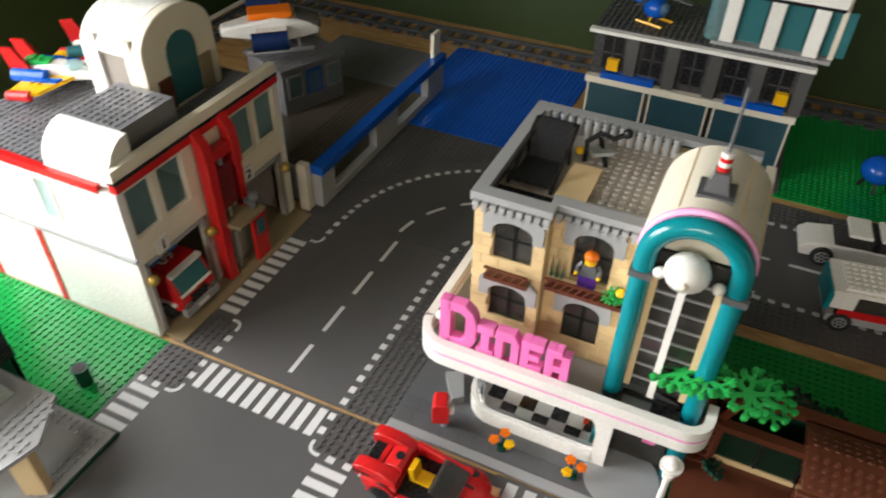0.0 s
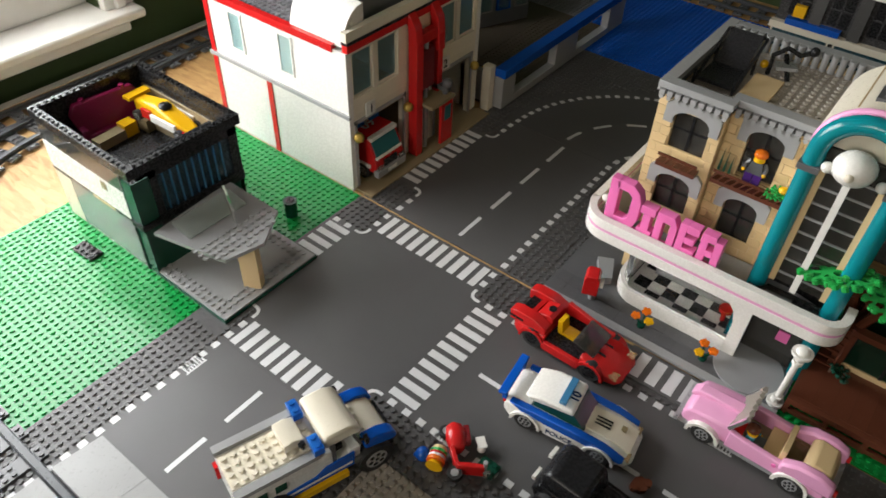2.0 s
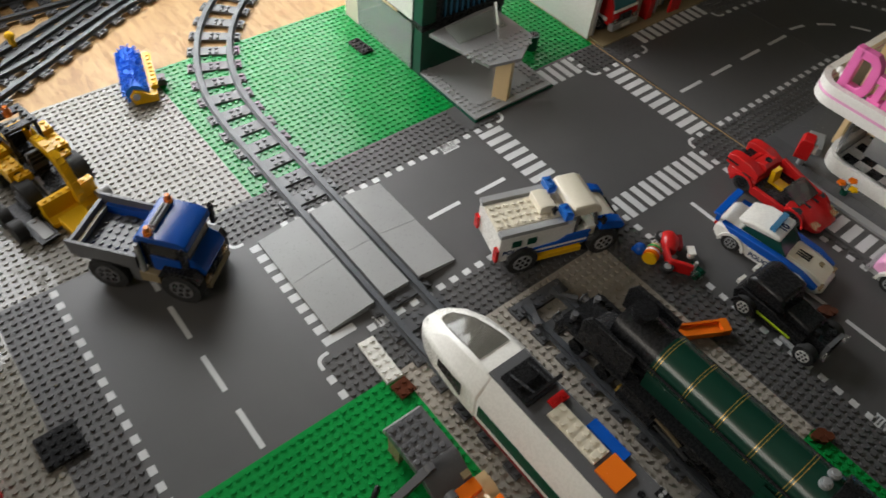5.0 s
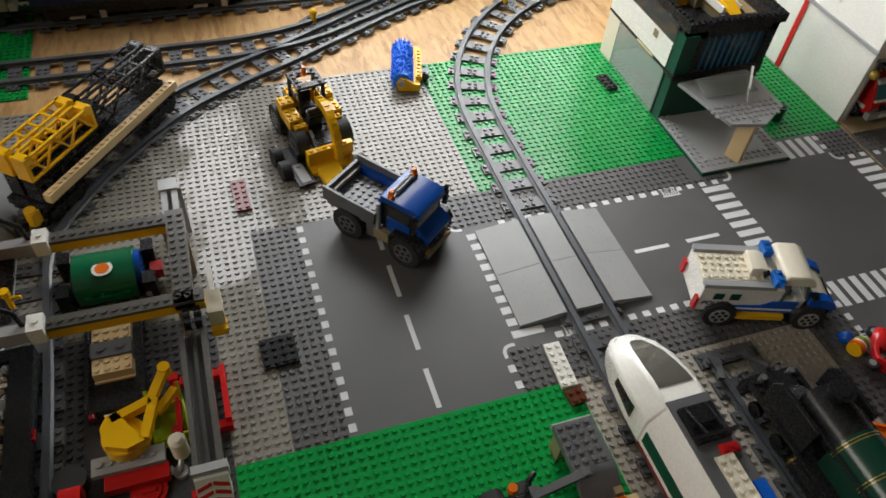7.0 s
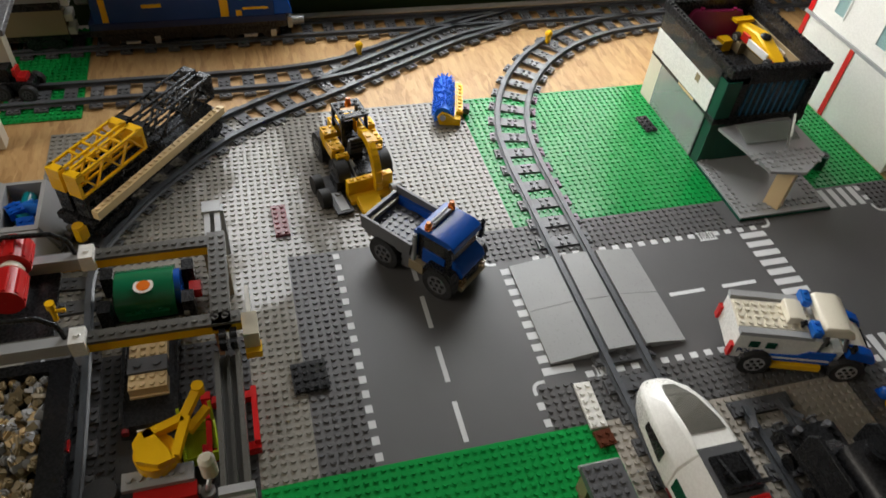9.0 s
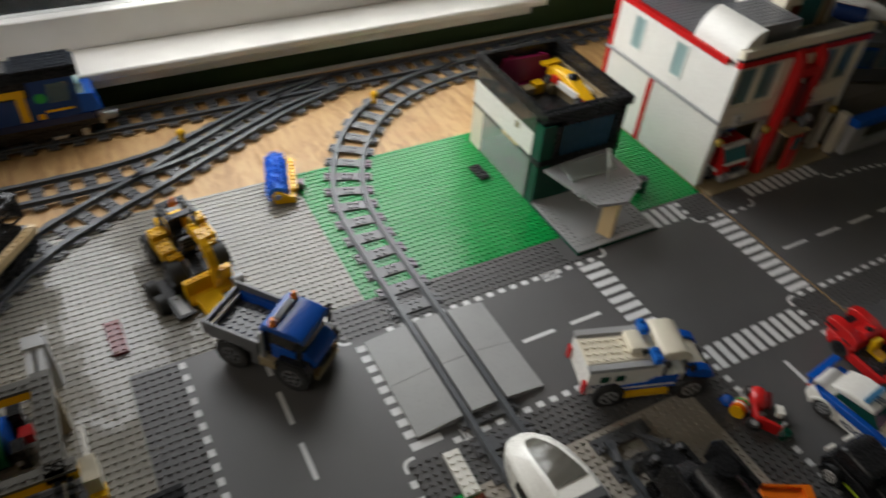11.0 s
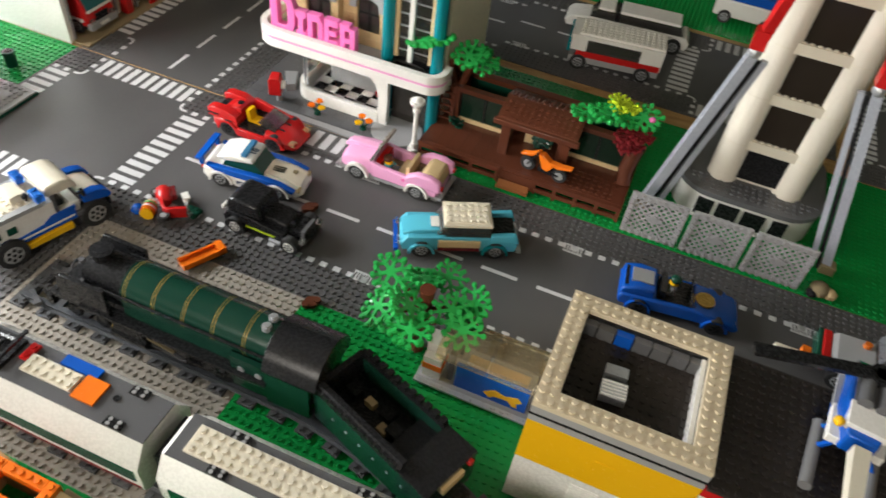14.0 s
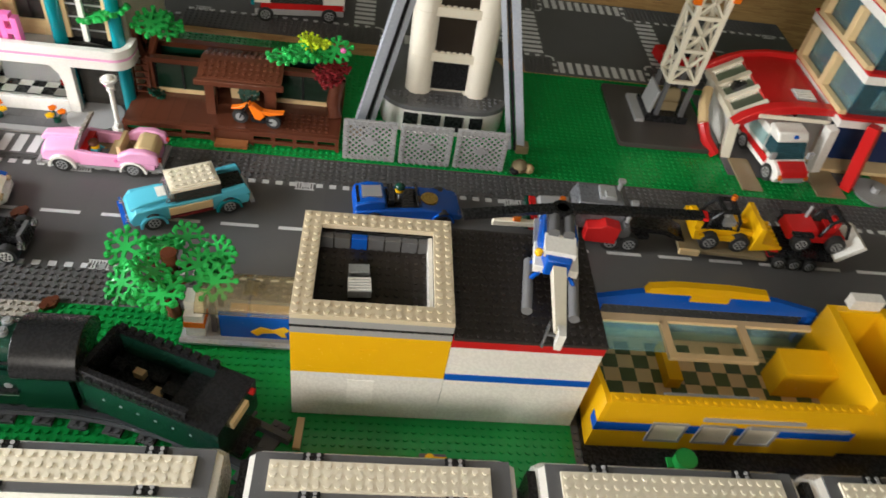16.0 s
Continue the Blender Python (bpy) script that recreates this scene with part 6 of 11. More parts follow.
part("bench", G().box(-2.6, 2.6, -5.0, 1.0, 0.6, 1.2).prism([(1.0, 1.0), (2.0, 1.0), (6.0, 4.6), (5.2, 5.2)], -2.4, 2.4, "x"), BLACK, bb)
part("bench_frame", G().bar((-3, -5, 0.2), (-3, 6, 4.6), 0.4).bar((3, -5, 0.2), (3, 6, 4.6), 0.4).bar((-3, 6, 4.6), (3, 6, 4.6), 0.4).bar((-3, -5, 0), (-3, -5, 2.2), 0.4).bar((3, -5, 0), (3, -5, 2.2), 0.4).bar((-3, 3, 0), (-3, 3, 3.6), 0.4).bar((3, 3, 0), (3, 3, 3.6), 0.4), BLACK, bb)
rk = thing("roof_equipment", 47.4, 56.4, 28.0, 30, "black bent tube exercise frame on the diner roof", "exercise frame")
part("frame", G().tube([(-2, 0, 0), (-2, 0, 2.4), (-0.6, 0, 3.4), (1, 0, 2.6), (2.4, 0, 3.2)], 0.3).tube([(0, -1.6, 0), (0, 1.6, 1.8)], 0.3).ball(2.4, 0, 3.2, 0.6, 10, 6), BLACK, rk)
part("seat", G().box(-1.4, 1.0, -0.8, 0.8, 0.9, 1.3), SILVER, rk)
part("lamp", G().ball(-2.4, 0.8, 0.8, 0.5, 8, 6), YELLOW, rk)
plate = thing("roof_hatch", 46.8, 50.4, 28.0, 0, "tan tile with a dark grip on the diner roof", "roof tile")
part("tile", G().box(-1.9, 1.4, -3.4, 3.4, 0.1, 0.5), TAN, plate)

sl = thing("street_lamp", 63.5, 34.6, 0.4, 0, "white toy street lamp post with a round top", "street lamp")
part("foot", G().cyl(0, 0, 0, 1.0, 0.4, "z", 16).cyl(0, 0, 0.4, 0.6, 0.9, "z", 12), WHITE, sl)
part("post", G().cyl(0, 0, 1.2, 0.36, 6.8, "z", 12).cyl(0, 0, 7.2, 0.6, 0.5, "z", 12), WHITE, sl)
part("lantern", G().cyl(0, 0, 8.0, 0.55, 0.8, "z", 14, 1.05).cyl(0, 0, 8.8, 1.15, 0.35, "z", 18).ball(0, 0, 9.2, 0.8, 14, 8, 0.6), WHITE, sl, "round white lamp top")
mb = thing("letter_box", 38.1, 35.2, 0.4, 20, "red toy letter box with a grey post", "letter box")
part("box", G().prism([(-1.0, 1.6), (1.0, 1.6), (1.0, 4.2), (0.7, 4.8), (-0.7, 4.8), (-1.0, 4.2)], -1.1, 1.1, "y"), RED, mb, "", 0.1)
part("post", G().cyl(0.4, 0.2, 0, 0.5, 1.8, "z", 12), LGREY, mb)
part("flap", G().cyl(1.0, 0, 3.2, 0.7, 0.5, "x", 12), WHITE, mb)
for fx, fy, k in ((45.8, 35.2, 0), (54.2, 35.2, 1)):
    fl = thing("flower_pot", fx, fy, 0.4, 40 * k, "three orange and yellow toy flowers on green stems", "flowers", "pavement flowers")
    part("stem", G().cyl(0, 0, 0, 0.55, 0.5, "z", 10).bar((0, 0, 0.4), (-0.9, -0.3, 1.5), 0.22).bar((0, 0, 0.4), (0.9, -0.2, 1.5), 0.22).bar((0, 0, 0.4), (0, 0.8, 1.9), 0.22), DGREEN, fl)
    for (px, py, pz), mm in zip(((-0.9, -0.3, 1.6), (0.9, -0.2, 1.6), (0, 0.8, 2.0)), (ORANGE, YELLOW, ORANGE) if k == 0 else (YELLOW, ORANGE, ORANGE)):
        g = G().cyl(px, py, pz, 0.28, 0.3, "z", 8)
        for q in range(5):
            g.cyl(px + 0.36 * math.cos(q * 1.257), py + 0.36 * math.sin(q * 1.257), pz - 0.05, 0.27, 0.28, "z", 8)
        part("bloom", g, mm, fl, "round bloom")

# ---- grey police building at the back ----
gb = thing("police_building", 0, 0, 0, 0, "tall grey toy police building with white framed garage fronts", "police building")
BX0, BX1, BY = 33.0, 68.6, 107.0
CHARCOAL = plastic("charcoal_plastic", (0.05, 0.049, 0.05), 0.25)
part("body", G().box(BX0 + 0.5, BX1 - 0.5, BY + 1.2, 126, 0.2, 21.0), CHARCOAL, gb, "charcoal storeys")
part("base_slab", G().box(BX0 - 1, BX1 + 1, BY - 3, 127, 0.0, 0.3), DGREY, gb)
for a, b in ((BX0, 44.2), (44.2, 55.2), (55.2, BX1)):
    pane_window(gb, "y", BY + 0.6, a + 0.4, b - 0.4, 0.6, 11.6, CREAM, TDARK, 0, -1, "garage_front")
    part("shutter", G().box(a + 1.4, b - 1.4, BY + 0.9, BY + 1.1, 1.2, 9.6), DGREEN if a > 40 else DBLUE, gb, "dark shutter")
part("front_beam", G().box(BX0, BX1, BY - 0.2, BY + 1.2, 11.6, 12.8), CREAM, gb, "white front beam")
for a in (35.6, 57.0):
    part("blue_beam", G().box(a, a + 9.4, BY - 0.3, BY + 1.3, 12.8, 13.9), BLUE, gb, "blue trim")
for k in range(5):
    x0 = BX0 + 2.2 + 6.9 * k
    part("dark_window", G().box(x0, x0 + 3.4, BY + 1.05, BY + 1.2, 14.2, 20.2), BLACK, gb)
    part("window_bar", G().box(x0 + 1.55, x0 + 1.85, BY + 0.95, BY + 1.05, 14.2, 20.2).box(x0, x0 + 3.4, BY + 0.95, BY + 1.05, 17.0, 17.3), CHARCOAL, gb)
    part("pillar", G().box(x0 + 4.1, x0 + 6.1, BY + 0.3, BY + 1.2, 12.8, 20.8), plastic("weathered_grey_plastic", (0.085, 0.083, 0.08)) if k == 0 else MATS["weathered_grey_plastic"], gb)
for x0 in (36.4, 64.4):
    part("yellow_lamp", G().box(x0, x0 + 2.0, BY - 0.2, BY + 0.9, 14.4, 16.4), YELLOW, gb, "yellow lamp block")
part("cornice", G().box(BX0 - 0.4, BX1 + 0.4, BY - 0.3, BY + 1.2, 20.8, 21.4), WHITE, gb)
part("terrace", G().brick(33, 69, 108, 126, 21.0, 21.6), CHARCOAL, gb, "charcoal studded terrace")
part("tower_block", G().box(54.0, 68.0, 111.0, 125, 21.6, 40), DTEAL, gb, "dark teal glass core")
for k in range(3):
    x0 = 53.4 + 6.4 * k
    part("tower_column", G().box(x0, x0 + 2.2, 109.4, 111.4, 22.2, 40), WHITE, gb, "white column", 0.1)
    part("tower_glass", G().box(x0 + 2.4, x0 + 6.0, 110.2, 110.4, 22.6, 29.8), DTEAL, gb, "dark teal glass")
    part("tower_glass", G().box(x0 + 2.4, x0 + 6.0, 110.2, 110.4, 32.6, 40), BLUE, gb, "blue glass")
part("tower_sill", G().box(52.2, 70.6, 109.0, 111.4, 21.6, 22.2), LGREY, gb)
part("tower_band", G().box(52.4, 70.4, 109.0, 111.4, 30.0, 32.4), WHITE, gb, "white band", 0.1)
part("tower_edge", G().box(52.6, 70.2, 108.9, 109.0, 30.0, 30.5), BLACK, gb)
part("tower_corner", G().cyl(52.4, 111.0, 22.2, 1.7, 7.8, "z", 16), TBLUE, gb, "pale curved corner glass")
part("tower_side", G().box(70.0, 70.8, 110.0, 124, 22.2, 40), CREAM, gb, "cream side frame")
th = thing("toy_helicopter", 42.0, 113.0, 21.8, -20, "small blue and yellow toy helicopter on the grey terrace", "toy helicopter")
part("cabin", G().ball(0, 0, 2.6, 2.2, 14, 8, 0.8), BLUE, th)
part("tail", G().bar((-1, 0, 3), (-7, 0, 3.6), 0.9).box(-7.4, -6.6, -0.2, 0.2, 2.8, 5.6), BLUE, th)
part("window", G().ball(0.9, 0, 2.7, 1.6, 12, 8, 0.8), TBLUE, th)
for s in (-1, 1):
    part("skid", G().tube([(-2.4, s * 1.8, 0.3), (2.6, s * 1.8, 0.3)], 0.25).bar((0, s * 1.8, 0.3), (0, s * 1, 1.6), 0.3), YELLOW, th)
part("rotor", G().box(-6.5, 6.5, -0.3, 0.3, 4.8, 5.0).box(-0.3, 0.3, -6.5, 6.5, 4.8, 5.0).cyl(0, 0, 4.2, 0.4, 0.8, "z", 8), DGREY, th)
bt = thing("blue_tank", 84.5, 113.0, 0.2, 0, "round blue toy tank on dark legs behind the back street", "tank")
part("tank", G().ball(0, 0, 3.6, 3.0, 18, 10, 0.8), BLUE, bt)
for k in range(4):
    part("leg", G().bar((1.6 * math.cos(k * 1.57), 1.6 * math.sin(k * 1.57), 1.6), (2.4 * math.cos(k * 1.57), 2.4 * math.sin(k * 1.57), 0), 0.5), BLACK, bt)


# ---- brown cabin on a deck ----
cb = thing("cabin", 0, 0, 0, 0, "reddish brown toy cabin with dark green glass on a low deck", "cabin")
DX0, DX1, DZ = 64.4, 97.2, 2.6
part("deck", G().box(DX0, DX1, 34.6, 49.0, DZ - 0.4, DZ), BROWN, cb, "brown deck")
plank = mesh_of("plank", G().box(-0.97, 0.97, -6.9, 6.9, 0, 0.06), BROWN)
for k in range(16):
    ob = new("plank", plank)
    ob.parent = cb
    ob.matrix_local = pose((DX0 + 1.4 + 2 * k) * U, 41.8 * U, DZ * U)
for a, b in ((DX0, 78.0), (83.4, DX1)):
    part("deck_edge", G().box(a, b, 34.0, 34.6, DZ - 0.7, DZ + 0.1), BROWN, cb)
    part("deck_rail", G().box(a, b, 34.0, 34.5, 0.5, 1.1), BROWN, cb)
    n = int((b - a) / 3.4)
    for k in range(n + 1):
        c = a + 0.3 + (b - a - 0.6) * k / n
        part("deck_post", G().box(c - 0.3, c + 0.3, 34.05, 34.55, 0, DZ - 0.7), BROWN, cb)
part("step", G().box(78.2, 83.2, 32.6, 34.2, 0.2, 0.8), plastic("medium_brown_plastic", (0.30, 0.11, 0.035)), cb, "lighter brown step")
part("step_wall", G().box(78.0, 83.4, 34.4, 34.7, 0, DZ - 0.4), BROWN, cb)
part("back_wall", G().box(DX0 + 1, DX1 - 1, 47.6, 48.4, DZ, 8.6), DGREEN, cb, "dark green rear wall")
for a, b in ((67.6, 76.2), (86.4, 95.0)):
    w = part("window_wall", G().box(a, b, 42.6, 43.2, DZ, DZ + 0.8), TAN, cb, "tan sill course")
    part("pane", G().box(a, b, 42.8, 43.0, DZ + 0.8, 8.2), plastic("dark_green_clear_plastic", (0.012, 0.055, 0.03), 0.06, 0.02, 0.0, trans=0.6), w, "dark green glass")
    part("glazing_bar", G().box((a + b) / 2 - 0.15, (a + b) / 2 + 0.15, 42.6, 42.8, DZ + 0.8, 8.2).box(a, b, 42.6, 42.8, 8.0, 8.3).box(a, a + 0.3, 42.6, 42.8, DZ + 0.8, 8.0).box(b - 0.3, b, 42.6, 42.8, DZ + 0.8, 8.0), BLACK, w)
for px, py in ((67.0, 42.6), (76.8, 41.0), (77.0, 38.4), (85.6, 41.0), (86.4, 38.4), (95.6, 42.6), (67.0, 47.6), (95.6, 47.6)):
    part("post", G().box(px - 0.7, px + 0.7, py - 0.7, py + 0.7, DZ, 8.8 if py < 42 else 8.4), BROWN, cb)
for xa, xb in ((77.6, 85.0),):
    rise = [(xa, 8.6), (xa, 5.4)] + [((xa + xb) / 2 - (xb - xa) / 2 * 0.86 * math.cos(radians(a)), 5.6 + 2.4 * math.sin(radians(a))) for a in range(0, 181, 20)] + [(xb, 5.4), (xb, 8.6)]
    part("arched_beam", G().prism(rise, 40.6, 41.6, "y"), BROWN, cb, "brown arched beam", 0.05)
part("corner_trunk", G().tube([(96.0, 40.4, DZ), (95.8, 41.0, 5.0), (96.4, 42.0, 8.6)], 1.25, 10), BROWN, cb, "thick brown corner trunk")
part("deck_studs", G().studs(86.6, 35.2, 9, 5, DZ + 0.06), BROWN, cb, "", 0.0)
part("eave", G().box(75.0, 88.4, 36.8, 37.5, 8.4, 9.3), BROWN, cb, "brown porch eave", 0.1)
part("beam", G().box(66.2, 96.4, 42.0, 43.2, 8.3, 9.1).box(66.2, 96.4, 47.0, 48.4, 8.3, 9.1), BROWN, cb)
part("door_panel", G().box(79.2, 83.6, 42.6, 43.0, DZ, 8.2), TAN, cb, "tan door panel")
part("door_plant", spray_mesh(5, 6, 1.6).turned(Matrix.Translation((82, 42.2, 4.2)) @ Matrix.Rotation(1.2, 4, "X")), DGREEN, cb)
part("pergola_roof", G().prism([(37.4, 8.8), (46.4, 8.8), (46.4, 9.2), (42.0, 10.6), (37.4, 9.4)], 75.4, 88.0, "x"), BROWN, cb, "brown studded porch roof")
sg = G().studs(75.7, 0, 12, 4, 0.0).turned(Matrix.Translation((0, 37.6, 9.42)) @ Matrix.Rotation(math.atan2(1.2, 4.6), 4, "X"))
sg.join(G().studs(75.7, 0, 12, 4, 0.0).turned(Matrix.Translation((0, 42.1, 10.55)) @ Matrix.Rotation(-math.atan2(1.4, 4.4), 4, "X")))
part("roof_studs", sg, BROWN, cb)
lad = part("ladder", G().bar((64.8, 41.0, DZ), (64.8, 42.0, 9.4), 0.3).bar((67.0, 41.0, DZ), (67.0, 42.0, 9.4), 0.3), BROWN, cb, "brown ladder")
for k in range(6):
    part("rung", G().bar((64.8, 41.1 + 0.14 * k, DZ + 0.8 + 1.1 * k), (67.0, 41.1 + 0.14 * k, DZ + 0.8 + 1.1 * k), 0.25), BROWN, lad)
for tx, ty, zt, name, lab, spots, mat in (
    (66.6, 43.6, 13.0, "small_tree", "toy tree with bright green leaf pieces beside the diner", [(61.8, 40.0, 16.6, 1.1), (64.2, 39.8, 17.2, 1.1), (63.0, 41.6, 16.0, 0.95), (68.4, 41.6, 15.2, 1.1), (70.4, 42.2, 14.4, 1.0), (69.2, 43.2, 15.0, 0.9)], LEAF),
    (95.4, 44.4, 9.2, "small_tree", "toy tree with bright green leaf pieces beside the cabin", [(88.0, 41.6, 11.8, 1.1), (90.6, 41.4, 12.8, 1.15), (93.2, 41.6, 13.4, 1.1), (95.8, 42.0, 13.6, 1.0), (91.8, 43.4, 12.6, 1.0)], LEAF)):
    t = thing(name, tx, ty, 0, 0, lab, "tree", "small trees")
    part("trunk", G().tube([(0, 0, 0), (0.2, 0, 4), (-0.3, 0.2, 7), (0, 0, zt)], 1.1, 10).tube([(-0.2, 0, 7), (-1.6, -0.6, zt + 0.8)], 0.6, 8).tube([(0.0, 0, 7), (2.2, -0.6, zt + 0.4)], 0.6, 8), BROWN, t, "brown forked trunk")
    leaf_pieces(t, [(a - tx, b - ty, c, s) for a, b, c, s in spots], mat, 31 + int(tx))
    if tx > 90:
        leaf_pieces(t, [(-2.6, -3.0, 15.0, 0.85), (-3.6, -2.6, 14.8, 0.65)], LIME, 71, "leaf", "lime leaf piece")
        leaf_pieces(t, [(-0.6, -3.4, 10.6, 0.85), (0.2, -3.6, 9.0, 0.8), (0.9, -3.0, 11.0, 0.8), (-0.7, -3.4, 9.6, 0.7)], DRED, 75, "leaf", "dark red leaf piece")
        part("bloom", G().ball(1.6, -2.6, 13.8, 0.5, 8, 6), HOTPINK, t, "pink bloom")
mc = thing("motorbike", 84.4, 36.0, DZ + 0.06, -8, "orange and black toy motorbike on the cabin deck", "motorbike")
for wx in (-2.7, 2.5):
    t = part("tyre", G().cyl(wx, -0.32, 1.15, 1.15, 0.64, "y", 20).cyl(wx, -0.2, 1.15, 1.22, 0.4, "y", 20), RUBBER, mc)
    part("rim", G().cyl(wx, -0.36, 1.15, 0.66, 0.72, "y", 14), SILVER, t)
part("front_mudguard", G().prism([(-3.9, 2.4), (-2.3, 2.75), (-0.9, 3.9), (-1.2, 4.1), (-2.4, 3.2), (-4.0, 2.7)], -0.45, 0.45, "y"), ORANGE, mc, "raised orange front mudguard", 0.06)
part("tank", G().prism([(-1.2, 3.6), (-0.6, 3.9), (0.9, 2.9), (1.4, 2.2), (0.6, 1.2), (-0.3, 1.4)], -0.55, 0.55, "y"), ORANGE, mc, "orange tank", 0.1)
part("tail", G().prism([(0.8, 2.5), (2.0, 2.3), (4.2, 3.0), (4.3, 3.3), (2.4, 3.0), (0.9, 3.0)], -0.5, 0.5, "y"), ORANGE, mc, "orange tail", 0.06)
part("engine", G().box(-0.9, 1.2, -0.4, 0.4, 0.7, 1.6), BLACK, mc)
part("fork", G().bar((-2.7, -0.45, 1.15), (-1.3, -0.45, 3.7), 0.22).bar((-2.7, 0.45, 1.15), (-1.3, 0.45, 3.7), 0.22), BLACK, mc)
part("swing_arm", G().bar((0.8, 0.45, 1.2), (2.5, 0.45, 1.15), 0.25).bar((0.8, -0.45, 1.2), (2.5, -0.45, 1.15), 0.25), BLACK, mc)
part("handlebar", G().bar((-1.3, -1.3, 3.9), (-1.3, 1.3, 3.9), 0.25), BLACK, mc)
fp = thing("deck_foliage", 68.0, 40.8, DZ, 0, "small green leaf piece on the cabin deck", "plant")
leaf_pieces(fp, [(0, 0, 0.8, 0.6)], DGREEN, 90)
bg = thing("hedge_plants", 74.0, 56.0, 0.2, 0, "dark green toy bushes behind the cabin", "plants")
leaf_pieces(bg, [(0, 0, 1.0, 1.0), (3, 1, 0.9, 0.9), (-3, 0.6, 0.9, 1.0), (6, -0.5, 0.8, 0.8)], DGREEN, 95)

# ---- lattice fence panels ----
panel = None
for k, x0 in enumerate((97.9, 106.7, 115.5)):
    f = thing("fence_panel", x0, 33.0, 0.1, 0, "upright light grey lattice fence panel on the plate edge", "fence panel", "fence panels")
    if panel is None:
        fr, lt, sd = G(), G(), G()
        W, H = 8.2, 7.4
        fr.box(0, W, -0.2, 0.2, 0, 0.7).box(0, W, -0.2, 0.2, H - 0.7, H).box(0, 0.7, -0.2, 0.2, 0.7, H - 0.7).box(W - 0.7, W, -0.2, 0.2, 0.7, H - 0.7)
        for q in range(-5, 8):
            for sgn in (1, -1):
                xa, za, xb, zb = q * 1.0, 0.5, q * 1.0 + 6.4, 6.9
                lo, hi = max(0.5, xa), min(W - 0.5, xb)
                if hi - lo > 0.4:
                    z1, z2 = za + (lo - xa), za + (hi - xa)
                    pa, pb = (lo, 0, z1), (hi, 0, z2)
                    if sgn < 0:
                        pa, pb = (W - lo, 0, z1), (W - hi, 0, z2)
                    lt.bar(pa, pb, 0.26, 0.26)
        for q in range(8):
            for zz in (0.35, H - 0.35):
                sd.cyl(0.5 + q * 1.03, -0.42, zz, 0.3, 0.84, "y", 8)
            if 0 < q < 7:
                for xx in (0.35, W - 0.35):
                    sd.cyl(xx, -0.42, 0.4 + q * 0.94, 0.3, 0.84, "y", 8)
        sd.cyl(W / 2, -0.35, H / 2, 0.7, 0.7, "y", 14).cyl(W / 2 - 0.9, -0.35, H / 2, 0.4, 0.7, "y", 10).cyl(W / 2 + 0.9, -0.35, H / 2, 0.4, 0.7, "y", 10)
        panel = [mesh_of(n, gg, SILVER if n == "rim" else LGREY) for n, gg in (("frame", fr), ("lattice", lt), ("edge_stud", sd))]
    for n, me in zip(("frame", "lattice", "edge_stud"), panel):
        ob = new(n, me)
        ob.parent = f
rb = thing("rubble", 126.6, 33.6, 0.0, 0, "small tan and dark rubble heap at the fence end", "rubble")
part("stone", G().ball(0, 0, 0.9, 1.5, 8, 5, 0.7), DTAN, rb)
part("stone", G().ball(1.4, -0.3, 0.8, 1.0, 7, 5, 0.8), TAN, rb)
part("stone", G().ball(-0.9, -0.8, 0.5, 0.9, 7, 5, 0.7), BLACK, rb)

# ---- white rocket tower ----
rt = thing("rocket_tower", 0, 0, 0, 0, "tall white toy rocket tower with black windows and silver struts", "rocket tower")
part("base", G().prism(rounded(103.4, 124.4, 41.0, 60.0, 5.5), 0.2, 4.9), WHITE, rt, "rounded white base", 0.1)
for a, b in ((107.2, 109.6), (110.2, 113.4), (114.0, 117.2), (118.2, 120.4)):
    part("base_window", G().box(a, b, 40.86, 41.2, 1.2, 4.2), BLACK, rt)
part("ring_deck", G().prism(rounded(103.0, 124.8, 40.6, 60.4, 5.8), 4.9, 5.7), DGREY, rt, "dark grey studded ring")
part("ring_studs", G().studs(104, 41.4, 20, 4, 5.7, lambda i, j: i + j > 2 and (19 - i) + j > 2), DGREY, rt)
TOWERWHITE = plastic("warm_white_plastic", (0.70, 0.65, 0.55), 0.3, 0.1)
for cx in (109.5, 119.0):
    part("column", G().cyl(cx, 46.6, 5.7, 2.3, 46, "z", 24), TOWERWHITE, rt, "white half-round column")
part("tower_back", G().box(108.8, 119.6, 46.0, 56.0, 5.7, 51.7), TOWERWHITE, rt)
SMOKEBROWN = plastic("smoked_brown_panel", (0.022, 0.016, 0.011), 0.15)
z0 = 6.6
for k, h in enumerate((5.3, 6.3, 6.3, 6.3, 6.3, 6.3)):
    part("tower_window", G().box(110.8, 117.8, 45.2, 45.9, z0, z0 + h), SMOKEBROWN if k else BLACK, rt, "dark window panel")
    part("storey_band", G().box(110.6, 118.0, 44.7, 46.0, z0 + h, z0 + h + 1.5).studs(111.0, 44.7, 7, 1, z0 + h + 1.5), CREAM, rt, "cream storey band")
    part("column_joint", G().cyl(109.5, 46.6, z0 + h + 0.6, 2.33, 0.1, "z", 24), CREAM, rt)
    part("column_joint", G().cyl(119.0, 46.6, z0 + h + 0.6, 2.33, 0.1, "z", 24), CREAM, rt)
    z0 += h + 1.5
STRUTGREY = plastic("strut_grey_plastic", (0.34, 0.36, 0.40), 0.25)
